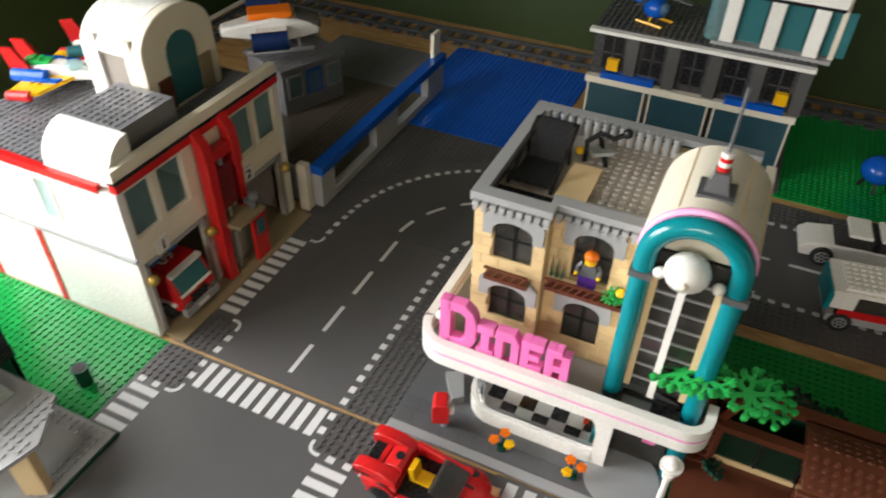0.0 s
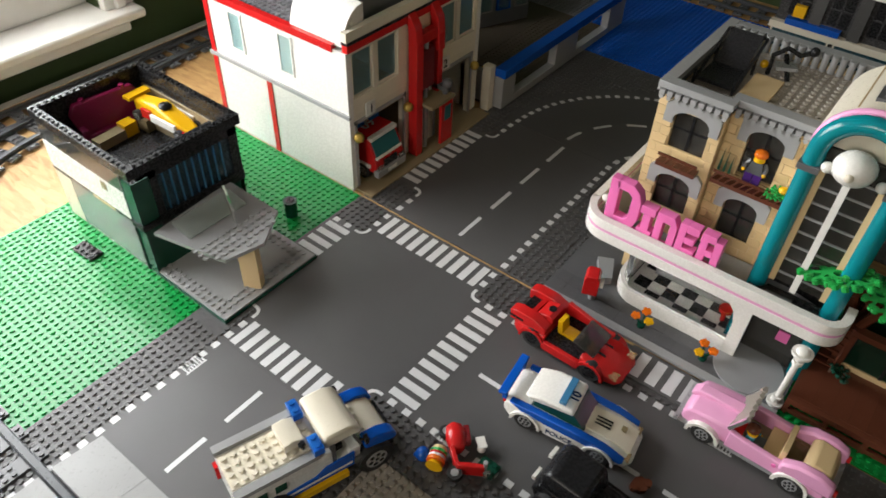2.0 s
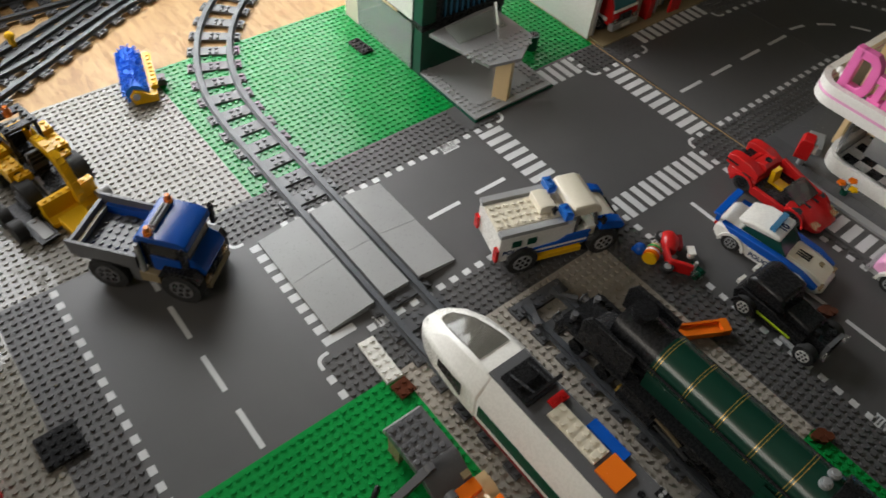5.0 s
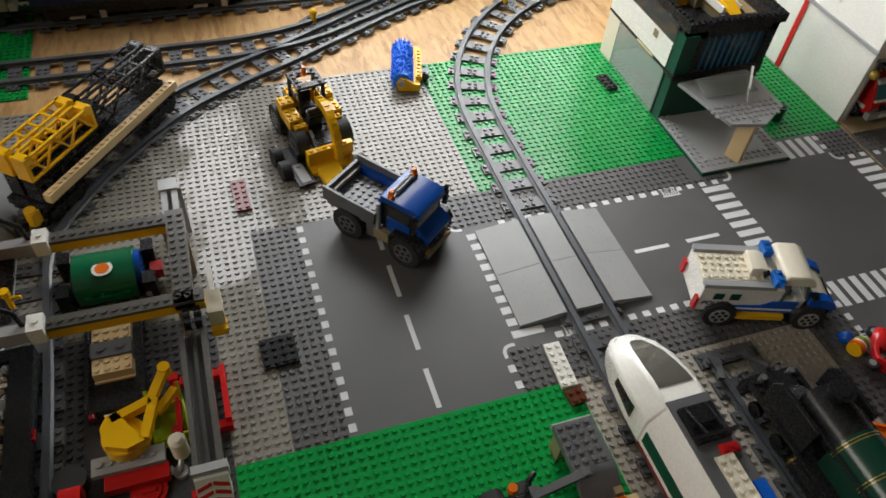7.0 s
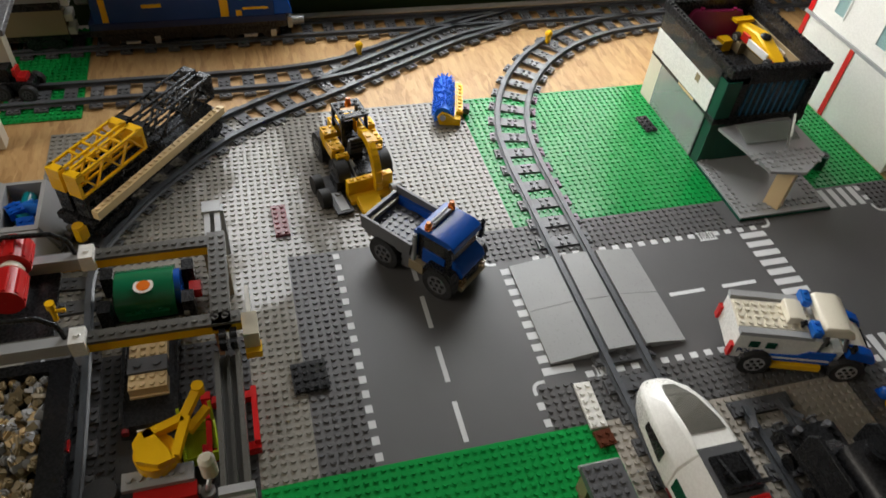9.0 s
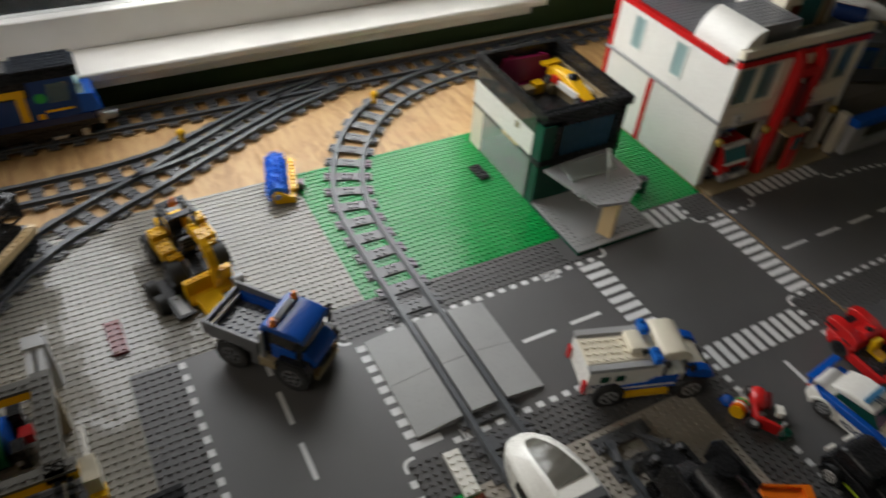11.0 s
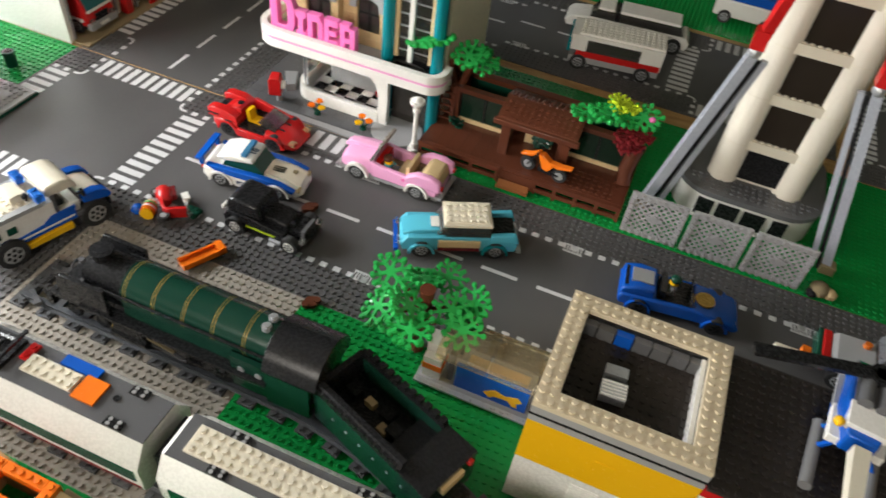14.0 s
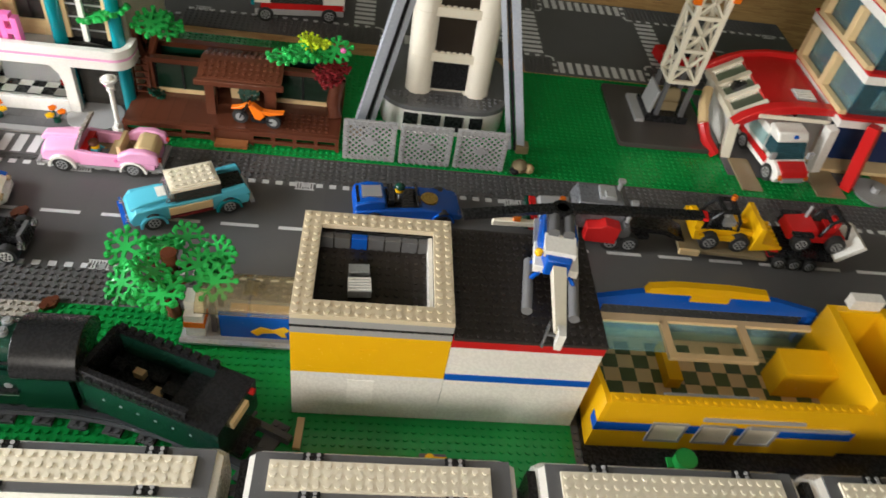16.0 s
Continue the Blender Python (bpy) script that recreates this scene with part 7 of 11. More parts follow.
for xb, xt, yb, s in ((99.6, 105.9, 39.6, 1), (127.4, 120.9, 38.8, -1)):
    part("strut", G().bar((xb, yb, 0.3), (xt, yb + 0.9, 28.4), 1.5 if s > 0 else 1.0, 1.3), STRUTGREY, rt, "pale grey launch strut")
    part("strut_rail", G().bar((xb + s * 2.0, yb + 0.3, 0.3), (xt + s * 1.6, yb + 1.1, 27.4), 0.8, 0.8), STRUTGREY, rt, "thin grey strut rail")
    part("strut_groove", G().bar((xb + s * 1.1, yb, 0.3), (xt + s * 0.9, yb + 0.8, 27.4), 0.5, 0.5), BLACK, rt)
    part("strut_foot", G().box(xb - 1.0, xb + 1.0, yb - 0.9, yb + 0.9, 0.2, 1.6), DTAN, rt)
    part("booster", G().bar((xt, yb + 0.9, 29.0), (xt + s * 1.6, yb + 1.3, 40.0), 1.3, 1.3), RED, rt, "red booster")
    part("booster_cuff", G().box(xt - 0.9, xt + 0.9, yb - 0.1, yb + 1.9, 29.0, 31.4), RED, rt, "red booster cuff")
    part("clamp", G().ball(xt, yb + 0.7, 28.4, 0.9, 8, 6), SILVER, rt)

# ---- tower crane ----
tc = thing("tower_crane", 0, 0, 0, 0, "cream lattice toy tower crane on a dark grey base", "tower crane")
part("base_plate", G().prism(rounded(145.2, 162.4, 42.6, 61.4, 0.8, 3), 0.25, 1.2), plastic("dark_brown_grey_plastic", (0.06, 0.052, 0.048)), tc, "dark grey base plate", 0.1)
part("base_step", G().box(149.4, 151.0, 49.4, 57.6, 1.2, 1.9).box(151.0, 159.2, 56.4, 57.6, 1.2, 1.9), LGREY, tc, "light grey ledge")
part("base_box", G().box(151.0, 159.2, 49.8, 56.4, 1.2, 2.6), BLACK, tc)
part("side_panel", G().prism([(151.6, 2.6), (152.2, 2.6), (152.6, 7.0), (152.2, 7.0)], 50.6, 55.6, "y"), LGREY, tc, "light grey side panel")
part("winch", G().cyl(153.4, 53.0, 5.2, 1.3, 3.6, "x", 14).box(153.2, 157.2, 51.8, 54.2, 2.6, 4.4), DTAN, tc, "drab winch drum inside the foot")


def lattice_mast(parent, base, top, w, step, mat):
    """A square mast of four chords with diagonal bracing; each bay is a part."""
    a, b = Vector(base), Vector(top)
    d = (b - a).normalized()
    s = Vector((1, 0, 0))
    u = s.cross(d).normalized()
    cs = [s * (i * w / 2) + u * (j * w / 2) for i, j in ((-1, -1), (1, -1), (1, 1), (-1, 1))]
    for c in cs:
        part("chord", G().bar(a + c, b + c, 0.75), mat, parent)
    n = int((b - a).length / step)
    for k in range(n):
        p, q = a + d * step * k, a + d * step * (k + 1)
        for i in range(4):
            c1, c2 = cs[i], cs[(i + 1) % 4]
            part("crossbar", G().bar(p + c1, p + c2, 0.6), mat, parent)
            part("brace", G().bar(p + c1, q + c2, 0.36), mat, parent)
            part("brace", G().bar(p + c2, q + c1, 0.36), mat, parent)


lattice_mast(tc, (155.4, 52.6, 2.6), (155.4, 52.6, 9.4), 4.6, 6.8, DGREY)
lattice_mast(tc, (155.4, 52.5, 9.6), (155.9, 52.5, 52), 4.8, 6.05, CREAM)
for zz, cx in ((24.0, 152.4), (25.0, 158.6)):
    part("orange_guard", G().box(cx - 0.6, cx + 0.6, 49.4, 50.6, zz, zz + 5), ORANGE, tc)

# ---- red and white rescue station ----
rs = thing("rescue_station", 0, 0, 0, 0, "red and white toy rescue station with blue glass and vaulted bay", "rescue station")
part("bay_floor", G().box(164, 190, 37.5, 62, 0.0, 0.3), DGREY, rs)
part("path", G().box(165.2, 168.8, 33.4, 42, 0.21, 0.5), DTAN, rs, "tan path tiles")
part("path", G().box(178.8, 184.0, 33.4, 42, 0.21, 0.5), DTAN, rs, "tan path tiles")
part("bay_wall", G().box(165.0, 166.0, 46, 60, 0.3, 6.6), WHITE, rs)
part("bay_wall", G().box(180.4, 181.4, 44, 60, 0.3, 10), WHITE, rs)
part("bay_back", G().box(166, 180.4, 52, 53, 0.3, 9.5), BLACK, rs)
part("vault_roof", G().prism([(169.2, 9.6), (174, 10.4), (179.8, 10.4), (179.8, 11.0), (174, 11.2), (169.2, 10.4)], 44.2, 60.0, "y"), RED, rs, "red roof panel", 0.06)
vault = [(163.2, 7.2), (164.6, 8.8), (166.8, 10.2), (169.5, 11.3), (174, 12.0), (180.2, 12.0), (180.2, 10.6), (174, 10.4), (170.0, 9.8), (167.4, 8.8), (165.6, 7.6), (164.6, 6.6)]
for y0, y1 in ((42.2, 44.2), (60.0, 61.2)):
    part("vault_arch", G().prism(vault, y0, y1, "y"), RED, rs, "thick red roof arch", 0.2)
part("roof_fascia", G().box(167.0, 179.6, 42.0, 42.2, 9.2, 9.9), CREAM, rs)
part("window_sill", G().box(163.8, 164.8, 44.2, 60.0, 6.2, 7.4), CREAM, rs, "cream frame below the roof windows")
for k in range(4):
    part("roof_rib", G().bar((164.4, 45.4 + 4.6 * k, 7.2), (169.4, 45.4 + 4.6 * k, 10.4), 1.0, 0.7), CREAM, rs, "cream window rib")
for k in range(3):
    part("roof_window", G().bar((164.6, 47.7 + 4.6 * k, 7.0), (169.3, 47.7 + 4.6 * k, 10.0), 3.6, 0.15), SMOKE, rs, "dark roof window")
vent = part("roof_vent", G().box(174.4, 178.0, 45.6, 48.8, 11.0, 11.4), LGREY, rs, "grey roof vent")
for k in range(4):
    part("vent_slat", G().box(174.6, 177.8, 45.9 + 0.75 * k, 46.3 + 0.75 * k, 11.4, 11.6), WHITE, vent)
part("bay_pillar", G().bar((164.9, 43.0, 0.3), (163.8, 43.2, 7.4), 2.0, 1.6), CREAM, rs, "cream bay pillar", 0.1)
part("bay_leg", G().tube([(163.0, 42.6, 0.4), (161.2, 44.4, 2.2), (160.4, 46.4, 4.2)], 0.95, 8), RED, rs, "red lower leg")
part("bay_leg", G().tube([(160.4, 46.4, 4.2), (160.8, 49.6, 5.8), (162.4, 53.4, 6.8)], 0.95, 8), TAN, rs, "tan upper leg")
part("bay_pillar", G().bar((180.8, 40.8, 0.3), (179.6, 40.6, 9.6), 1.8), WHITE, rs, "slanted white pillar", 0.1)
part("red_post", G().bar((185.2, 36.2, 0.3), (184.2, 37.4, 12.6), 1.9), RED, rs, "slanted red post", 0.1)
part("ground_sill", G().box(180.6, 199, 40.6, 62, 0.3, 1.0), TAN, rs, "tan ground sill")
part("tower_core", G().box(183.6, 198, 44.0, 62, 0.3, 34), DBLUE, rs, "dark blue glass core")
for k in range(3):
    z0 = 10.0 + 8.4 * k
    part("tower_floor", G().box(180.0, 199, 40.2, 62, z0, z0 + 1.6), WHITE, rs, "white floor slab", 0.1)
    part("red_line", G().box(179.8, 199.2, 40.0, 62, z0 + 1.6, z0 + 2.1), RED, rs, "thin red line")
    w = part("tower_window", G().box(181.4, 198, 41.4, 41.7, z0 + 2.1, z0 + 8.4), TDARK, rs, "dark teal glass")
    part("window_side", G().box(181.0, 181.3, 41.7, 60, z0 + 2.1, z0 + 8.4), TBLUE, w, "pale side glass")
    part("side_sill", G().box(179.4, 180.6, 41.0, 60, z0 + 2.1, z0 + 2.9), TAN, rs, "tan side sill")
    for yy in (49.0, 58.6):
        part("tower_frame", G().box(179.4, 180.8, yy, yy + 1.4, z0 + 2.9, z0 + 8.4), TAN, rs, "tan upright")
part("window_blind", G().box(184.5, 187.5, 40.9, 41.3, 13.6, 17.0), TBLUE, rs, "pale poster in the window")
part("satellite_dish", G().cyl(189.6, 35.0, 0.3, 3.2, 0.8, "z", 24, 3.8).cyl(189.6, 35.0, 1.1, 0.7, 1.0, "z", 10), LGREY, rs)


# ---- south row: yellow block, white block, restaurant ----
yb = thing("yellow_building", 0, 0, 0, 0, "yellow and white toy block building, open at the top", "building")
A0, A1, C0, C1 = 95.6, 111.8, -13.8, 1.0


def wall_set(name, x0, x1, y0, y1, z0, z1, mat, parent, label=""):
    """Four separate walls round a rectangle."""
    for q in ((x0, x1, y0, y0 + 1), (x0, x1, y1 - 1, y1), (x0, x0 + 1, y0 + 1, y1 - 1), (x1 - 1, x1, y0 + 1, y1 - 1)):
        part(name, G().box(*q, z0, z1), mat, parent, label)


wall_set("lower_wall", A0, A1, C0, C1, 0.2, 8.3, WHITE, yb, "white lower wall")
wall_set("upper_wall", A0, A1, C0, C1, 8.3, 14.9, YELLOW, yb, "yellow upper wall")
part("panel_block", G().box(101.6, 104.4, C0 - 0.08, C0, 2.8, 7.2), WHITE, yb, "white filled window block")
part("panel_block", G().box(102.6, 104.6, C0 - 0.08, C0, 10.4, 12.6), YELLOW, yb, "yellow filled block")
wall_set("grey_band", A0, A1, C0, C1, 14.9, 15.85, LGREY, yb, "light grey band")
wall_set("black_line", A0 - 0.05, A1 + 0.05, C0 - 0.05, C1 + 0.05, 15.85, 16.15, BLACK, yb)
wall_set("grey_band", A0, A1, C0, C1, 16.15, 17.1, LGREY, yb, "light grey band")
rim = G()
for a, b, c, d in ((A0, A1, C0, C0 + 2), (A0, A1, C1 - 2, C1), (A0, A0 + 2, C0 + 2, C1 - 2), (A1 - 2, A1, C0 + 2, C1 - 2)):
    rim.box(a, b, c, d, 17.1, 17.7)
for i in range(16):
    for yy in (C0, C0 + 1, C1 - 2, C1 - 1):
        rim.studs(A0 + i * 1.01, yy, 1, 1, 17.7)
for j in range(11):
    for xx in (A0, A0 + 1, A1 - 2, A1 - 1):
        rim.studs(xx, C0 + 2 + j * 0.98, 1, 1, 17.7)
part("studded_rim", rim, plastic("pale_tan_plastic", (0.60, 0.51, 0.36), 0.3), yb, "tan studded roof rim")
part("inner_floor", G().brick(A0 + 1, A1 - 0.9, C0 + 1, C1 - 0.8, 14.6, 15.0), plastic("dark_brown_plastic", (0.035, 0.028, 0.024)), yb, "dark brown studded floor")
for k, mt in enumerate((DGREY, STRIPGREY, BLUE, DGREY, STRIPGREY, DGREY, STRIPGREY)):
    part("inner_block", G().box(A0 + 1.6 + 1.85 * k, A0 + 3.3 + 1.85 * k, C1 - 2.9, C1 - 2.1, 15.0, 16.6), mt, yb)
part("inner_panel", G().box(A1 - 2.5, A1 - 2.05, C0 + 2.2, C1 - 2.2, 15.0, 16.9), WHITE, yb, "white inner panel")
ch = thing("toy_bench", 102.1, -8.0, 15.2, 4, "small grey slatted toy bench inside the yellow building", "bench")
part("seat", G().box(-1.2, 1.2, -1.4, 0.6, 0.4, 1.4).box(-1.1, 1.1, 1.4, 2.6, 0.4, 1.2), SILVER, ch)
for k in range(5):
    part("slat", G().box(-1.2, 1.2, -1.3 + 0.38 * k, -1.15 + 0.38 * k, 1.4, 1.55), WHITE, ch)
wb = thing("white_building", 0, 0, 0, 0, "white toy block building with blue and red bands and dark roof", "building")
E0, E1 = 111.85, 127.9
wall_set("lower_wall", E0, E1, C0, 1.6, 0.2, 8.2, WHITE, wb, "white wall")
wall_set("blue_band", E0, E1, C0 - 0.05, 1.65, 8.2, 9.3, BLUE, wb, "blue band")
wall_set("upper_wall", E0, E1, C0, 1.6, 9.3, 14.0, WHITE, wb, "white wall")
wall_set("red_band", E0, E1 + 0.05, C0 - 0.05, 1.65, 14.0, 15.3, RED, wb, "red band")
part("flat_roof", G().brick(112, 128, -14, 2, 15.3, 15.7), plastic("black_brown_plastic", (0.028, 0.023, 0.021), 0.3), wb, "dark studded roof")
he = thing("toy_helicopter", 122.8, -5.4, 15.9, 82, "blue and white toy helicopter with grey floats on the dark roof", "toy helicopter")
part("cabin", G().loft([[(-1.6, -1.3, 2.4), (-1.6, 1.3, 2.4), (-1.6, 1.3, 4.6), (-1.6, -1.3, 4.6)], [(2.2, -2.3, 1.5), (2.2, 2.3, 1.5), (2.2, 2.0, 5.0), (2.2, -2.0, 5.0)], [(6.6, -2.2, 1.5), (6.6, 2.2, 1.5), (6.6, 1.7, 4.6), (6.6, -1.7, 4.6)], [(9.4, -1.0, 1.8), (9.4, 1.0, 1.8), (9.4, 0.8, 2.8), (9.4, -0.8, 2.8)]]), BLUE, he, "blue cabin", 0.2)
part("white_panel", G().box(-1.2, 2.6, -2.4, 2.4, 2.2, 3.2).box(-0.8, 2.0, -1.7, 1.7, 4.3, 5.2), WHITE, he, "white cabin panel", 0.05)
part("side_stripe", G().box(2.6, 6.4, -2.5, 2.5, 2.6, 3.1), LGREY, he, "light grey side stripe")
part("engine", G().cyl(1.6, -0.8, 5.6, 0.65, 2.8, "x", 12).cyl(1.6, 0.8, 5.6, 0.65, 2.8, "x", 12), DGREY, he, "twin dark exhausts")
part("engine_deck", G().box(2.0, 6.4, -1.5, 1.5, 4.6, 5.2), DGREY, he, "", 0.05)
part("tail_boom", G().loft([[(-2.4, -0.7, 3.4), (-2.4, 0.7, 3.4), (-2.4, 0.7, 4.8), (-2.4, -0.7, 4.8)], [(-11.4, -0.5, 4.2), (-11.4, 0.5, 4.2), (-11.4, 0.5, 5.2), (-11.4, -0.5, 5.2)]]), CREAM, he, "white tail boom")
part("tail_fin", G().prism([(-12.2, 3.4), (-10.8, 4.2), (-10.9, 5.6), (-12.4, 5.8)], -0.35, 0.35, "y"), WHITE, he)
part("tail_rotor", G().box(-11.6, -11.2, 1.2, 1.4, 2.6, 6.2).bar((-11.4, 0.4, 4.6), (-11.4, 1.4, 4.6), 0.3), DGREY, he)
for s in (-1, 1):
    part("float", G().tube([(-5.6, s * 2.5, 0.7), (-2, s * 2.5, 0.65), (1.8, s * 2.5, 0.7)], 0.6, 10), plastic("smoke_grey_plastic", (0.20, 0.20, 0.205), 0.2) if s < 0 else MATS["smoke_grey_plastic"], he, "long grey float")
    part("float_leg", G().bar((-1.2, s * 2.5, 0.9), (-1.0, s * 1.5, 2.4), 0.35).bar((1.0, s * 2.5, 0.9), (1.2, s * 1.5, 2.4), 0.35), BLUE, he)
part("windscreen", G().prism([(7.0, 3.0), (9.3, 2.5), (8.8, 3.5), (6.6, 4.8), (6.4, 4.4)], -1.2, 1.2, "y"), SMOKE, he)
part("rotor_hub", G().cyl(5.2, 0, 5.0, 0.7, 1.4, "z", 12).cyl(5.2, 0, 6.0, 1.2, 0.4, "z", 14), BLACK, he)
for k, L in ((0, 16.4), (1, 11.4)):
    a = radians(3 + 188 * k - 82)
    part("rotor_blade", G().bar((5.2 + math.cos(a), math.sin(a), 6.3), (5.2 + L * math.cos(a), L * math.sin(a), 6.1), 1.3, 0.45), BLACK, he, "long black rotor blade")
part("blade_tip", G().box(7.6, 9.0, -16.6, -16.0, 5.9, 6.3), RED, he)
part("pilot_light", G().ball(-0.6, 2.2, 4.6, 0.5, 8, 6), YELLOW, he)

re_ = thing("restaurant", 0, 0, 0, 0, "yellow toy restaurant with blue stripes, glass roof and checkered floor", "restaurant")
R0, R1, S0, S1 = 129.2, 167.0, -16.4, -0.6
part("base", G().box(R0 - 0.4, R1, S0 - 2.6, S1 + 0.6, 0.2, 0.5), BLACK, re_, "black base")
part("south_wall", G().box(R0 + 0.6, 160, S0, S0 + 1.2, 0.5, 4.0), YELLOW, re_, "lower yellow wall")
part("south_wall", G().box(R0 + 0.6, 160, S0, S0 + 1.2, 5.6, 9.6).studs(R0 + 0.8, S0 + 0.1, 30, 1, 9.6), YELLOW, re_, "upper yellow wall with studs")
part("blue_stripe", G().box(R0 + 0.6, 160, S0 - 0.03, S0 + 1.2, 4.0, 5.6), BLUE, re_, "blue stripe")
part("grey_stripe", G().box(141, 153, S0 - 0.25, S0, 6.9, 7.4), LGREY, re_, "light grey trim")
part("grey_stripe", G().box(147, 159, S0 - 0.25, S0, 5.7, 6.2), LGREY, re_, "light grey trim")
part("grey_stripe", G().box(136, 147, S0 + 1.2, S0 + 1.7, 9.0, 9.4), LGREY, re_, "light grey trim")
for a in (135.6, 141.2, 146.6):
    pane_window(re_, "y", S0, a, a + 4.2, 2.2, 6.0, LGREY, CREAM, 0, -1)
part("west_wall", G().prism([(S0, 0.5), (S0 + 1.2, 0.5), (-2.0, 3.0), (-2.0, 5.6), (S0 + 1.2, 9.4), (S0, 9.4)], R0, R0 + 0.6, "x"), YELLOW, re_, "sloping yellow end wall")
part("west_stripe", G().box(R0 - 0.05, R0 + 0.58, S0 - 0.05, S0 + 1.6, 4.0, 5.6), BLUE, re_)
part("floor", G().box(R0 + 0.6, R1 - 1, S0 + 1.2, S1, 0.5, 3.0), TAN, re_, "tan floor")
ck = mesh_of("floor_tile", G().box(-0.97, 0.97, -0.97, 0.97, 0, 0.08), plastic("olive_plastic", (0.09, 0.12, 0.05)))
for i in range(14):
    for j in range(6):
        if (i + j) % 2:
            ob = new("floor_tile", ck)
            ob.parent = re_
            ob.matrix_local = pose((R0 + 2.2 + 2 * i) * U, (S0 + 2.4 + 2 * j) * U, 3.0 * U)
for q in ((159.4, 160.4, -16.0, -2.0), (166.2, 167.2, -16.0, -2.0), (160.4, 166.2, -16.0, -15.0), (160.4, 166.2, -3.0, -2.0)):
    part("tower_wall", G().box(*q, 0.5, 11.6), YELLOW, re_, "tall yellow wall of the open end block", 0.05)
part("tower_trim", G().box(162.0, 166.0, -2.6, -1.2, 11.6, 13.2), WHITE, re_, "white trim piece")
part("counter", G().box(153.0, 159.4, -10.0, -9.4, 0.8, 7.4), YELLOW, re_, "yellow counter")
part("counter", G().box(153.0, 153.8, -9.4, -6.6, 0.8, 7.4), YELLOW, re_, "yellow counter")
part("counter_top", G().box(153.0, 159.4, -10.2, -6.4, 7.4, 8.0), YELLOW, re_)
part("blue_seat", G().box(155.0, 158.0, -12.6, -10.2, 0.8, 2.6), BLUE, re_)
part("yellow_table", G().box(139.6, 141.4, -9.6, -4.0, 0.8, 4.8), YELLOW, re_, "yellow counter")
part("north_wall", G().box(R0 + 1, 160, -2.2, -1.8, 3.0, 6.6), TBLUE, re_, "clear pale blue wall").visible_shadow = False
roof = part("roof_frame", G().box(131.0, 161.0, -2.6, -1.8, 6.6, 7.2).box(131.0, 139.6, -3.0, -2.6, 6.6, 7.2).box(139.2, 140.2, -7.4, -2.6, 6.6, 7.2).box(149.4, 150.4, -7.4, -2.6, 6.6, 7.2).box(139.2, 150.4, -8.2, -7.4, 6.6, 7.2).box(160.2, 161.0, -8.2, -2.6, 6.6, 7.2), TAN, re_, "tan roof frame")
for a, b in ((131.2, 139.0), (140.4, 149.2), (150.6, 160.0)):
    sheet = part("roof_pane", G().box(a, b, -7.2, -2.8, 6.8, 6.95), SHEET if a != 131.2 else TBLUE, roof, "clear roof pane")
    sheet.visible_shadow = False
blue_arch = [(131, 9.0), (136, 10.4), (140, 10.9), (150, 10.9), (154, 10.4), (160, 8.8), (160, 8.0), (131, 8.0)]
part("sign_arch", G().prism(blue_arch, -1.2, -0.4, "y"), BLUE, re_, "blue arched sign beam")
part("sign_arch", G().prism([(136.6, 10.6), (152.6, 10.6), (152.0, 11.6), (147, 12.0), (140, 12.0), (137, 11.5)], -1.3, -0.3, "y").box(142.5, 147.5, -1.35, -0.25, 9.6, 10.8), YELLOW, re_, "yellow arched sign")
for x0 in (131.0, 159.0):
    part("arch_leg", G().box(x0, x0 + 1.0, -1.2, -0.4, 0.5, 8.2), BLUE, re_)
hat = thing("green_cap", 140.4, -18.4, 0.5, 0, "loose green toy cap in front of the yellow wall", "toy cap")
part("cap", G().cyl(0, 0, 0, 1.3, 1.6, "z", 14).cyl(0, 0, 1.6, 0.9, 0.05, "z", 14), LEAF, hat)
part("peak", G().box(-1.9, -1.0, -0.6, 0.6, 0.2, 0.5), LEAF, hat)

# ---- bus shelter ----
bs = thing("bus_shelter", 88.6, -1.6, 0.2, 0, "toy bus shelter with amber curved roof and blue poster panel", "bus shelter")
part("base", G().box(-7.2, 7.2, -3.6, 3.4, 0, 0.4).studs(-7, 0, 14, 2, 0.4), LGREY, bs, "light grey base")
part("kerb", G().box(-7.2, 7.2, -3.9, -3.2, 0.4, 0.7), SILVER, bs)
part("poster_wall", G().box(-2.6, 6.2, -2.4, -2.0, 0.4, 4.6), BLUE, bs, "blue poster panel")
part("poster_mark", G().prism([(1.0, 1.6), (2.2, 2.6), (3.6, 2.2), (5.0, 2.8), (5.6, 2.2), (5.0, 1.6), (5.2, 0.9), (4.6, 0.9), (4.0, 1.6), (2.4, 1.5), (1.8, 0.9)], -2.5, -2.4, "y"), YELLOW, bs, "yellow shape on the poster")
part("ticket_machine", G().box(-6.6, -4.4, -2.6, -0.4, 0.4, 4.0), WHITE, bs, "white ticket machine")
part("machine_panel", G().box(-6.7, -4.3, -2.7, -0.3, 2.0, 2.9), ORANGE, bs)
part("machine_top", G().box(-6.6, -4.4, -1.6, 0.6, 4.0, 5.4), WHITE, bs)
for px in (-3.4, 6.6):
    part("shelter_post", G().box(px - 0.3, px + 0.3, -1.9, -1.3, 0.4, 5.2), DGREY, bs)
    part("shelter_post", G().box(px - 0.3, px + 0.3, 2.0, 2.6, 0.4, 5.2), DGREY, bs)
prof = [(3.2 * math.cos(radians(a)), 4.8 + 1.6 * math.sin(radians(a))) for a in range(0, 181, 15)] + [(2.95 * math.cos(radians(a)), 4.7 + 1.5 * math.sin(radians(a))) for a in range(180, -1, -15)]
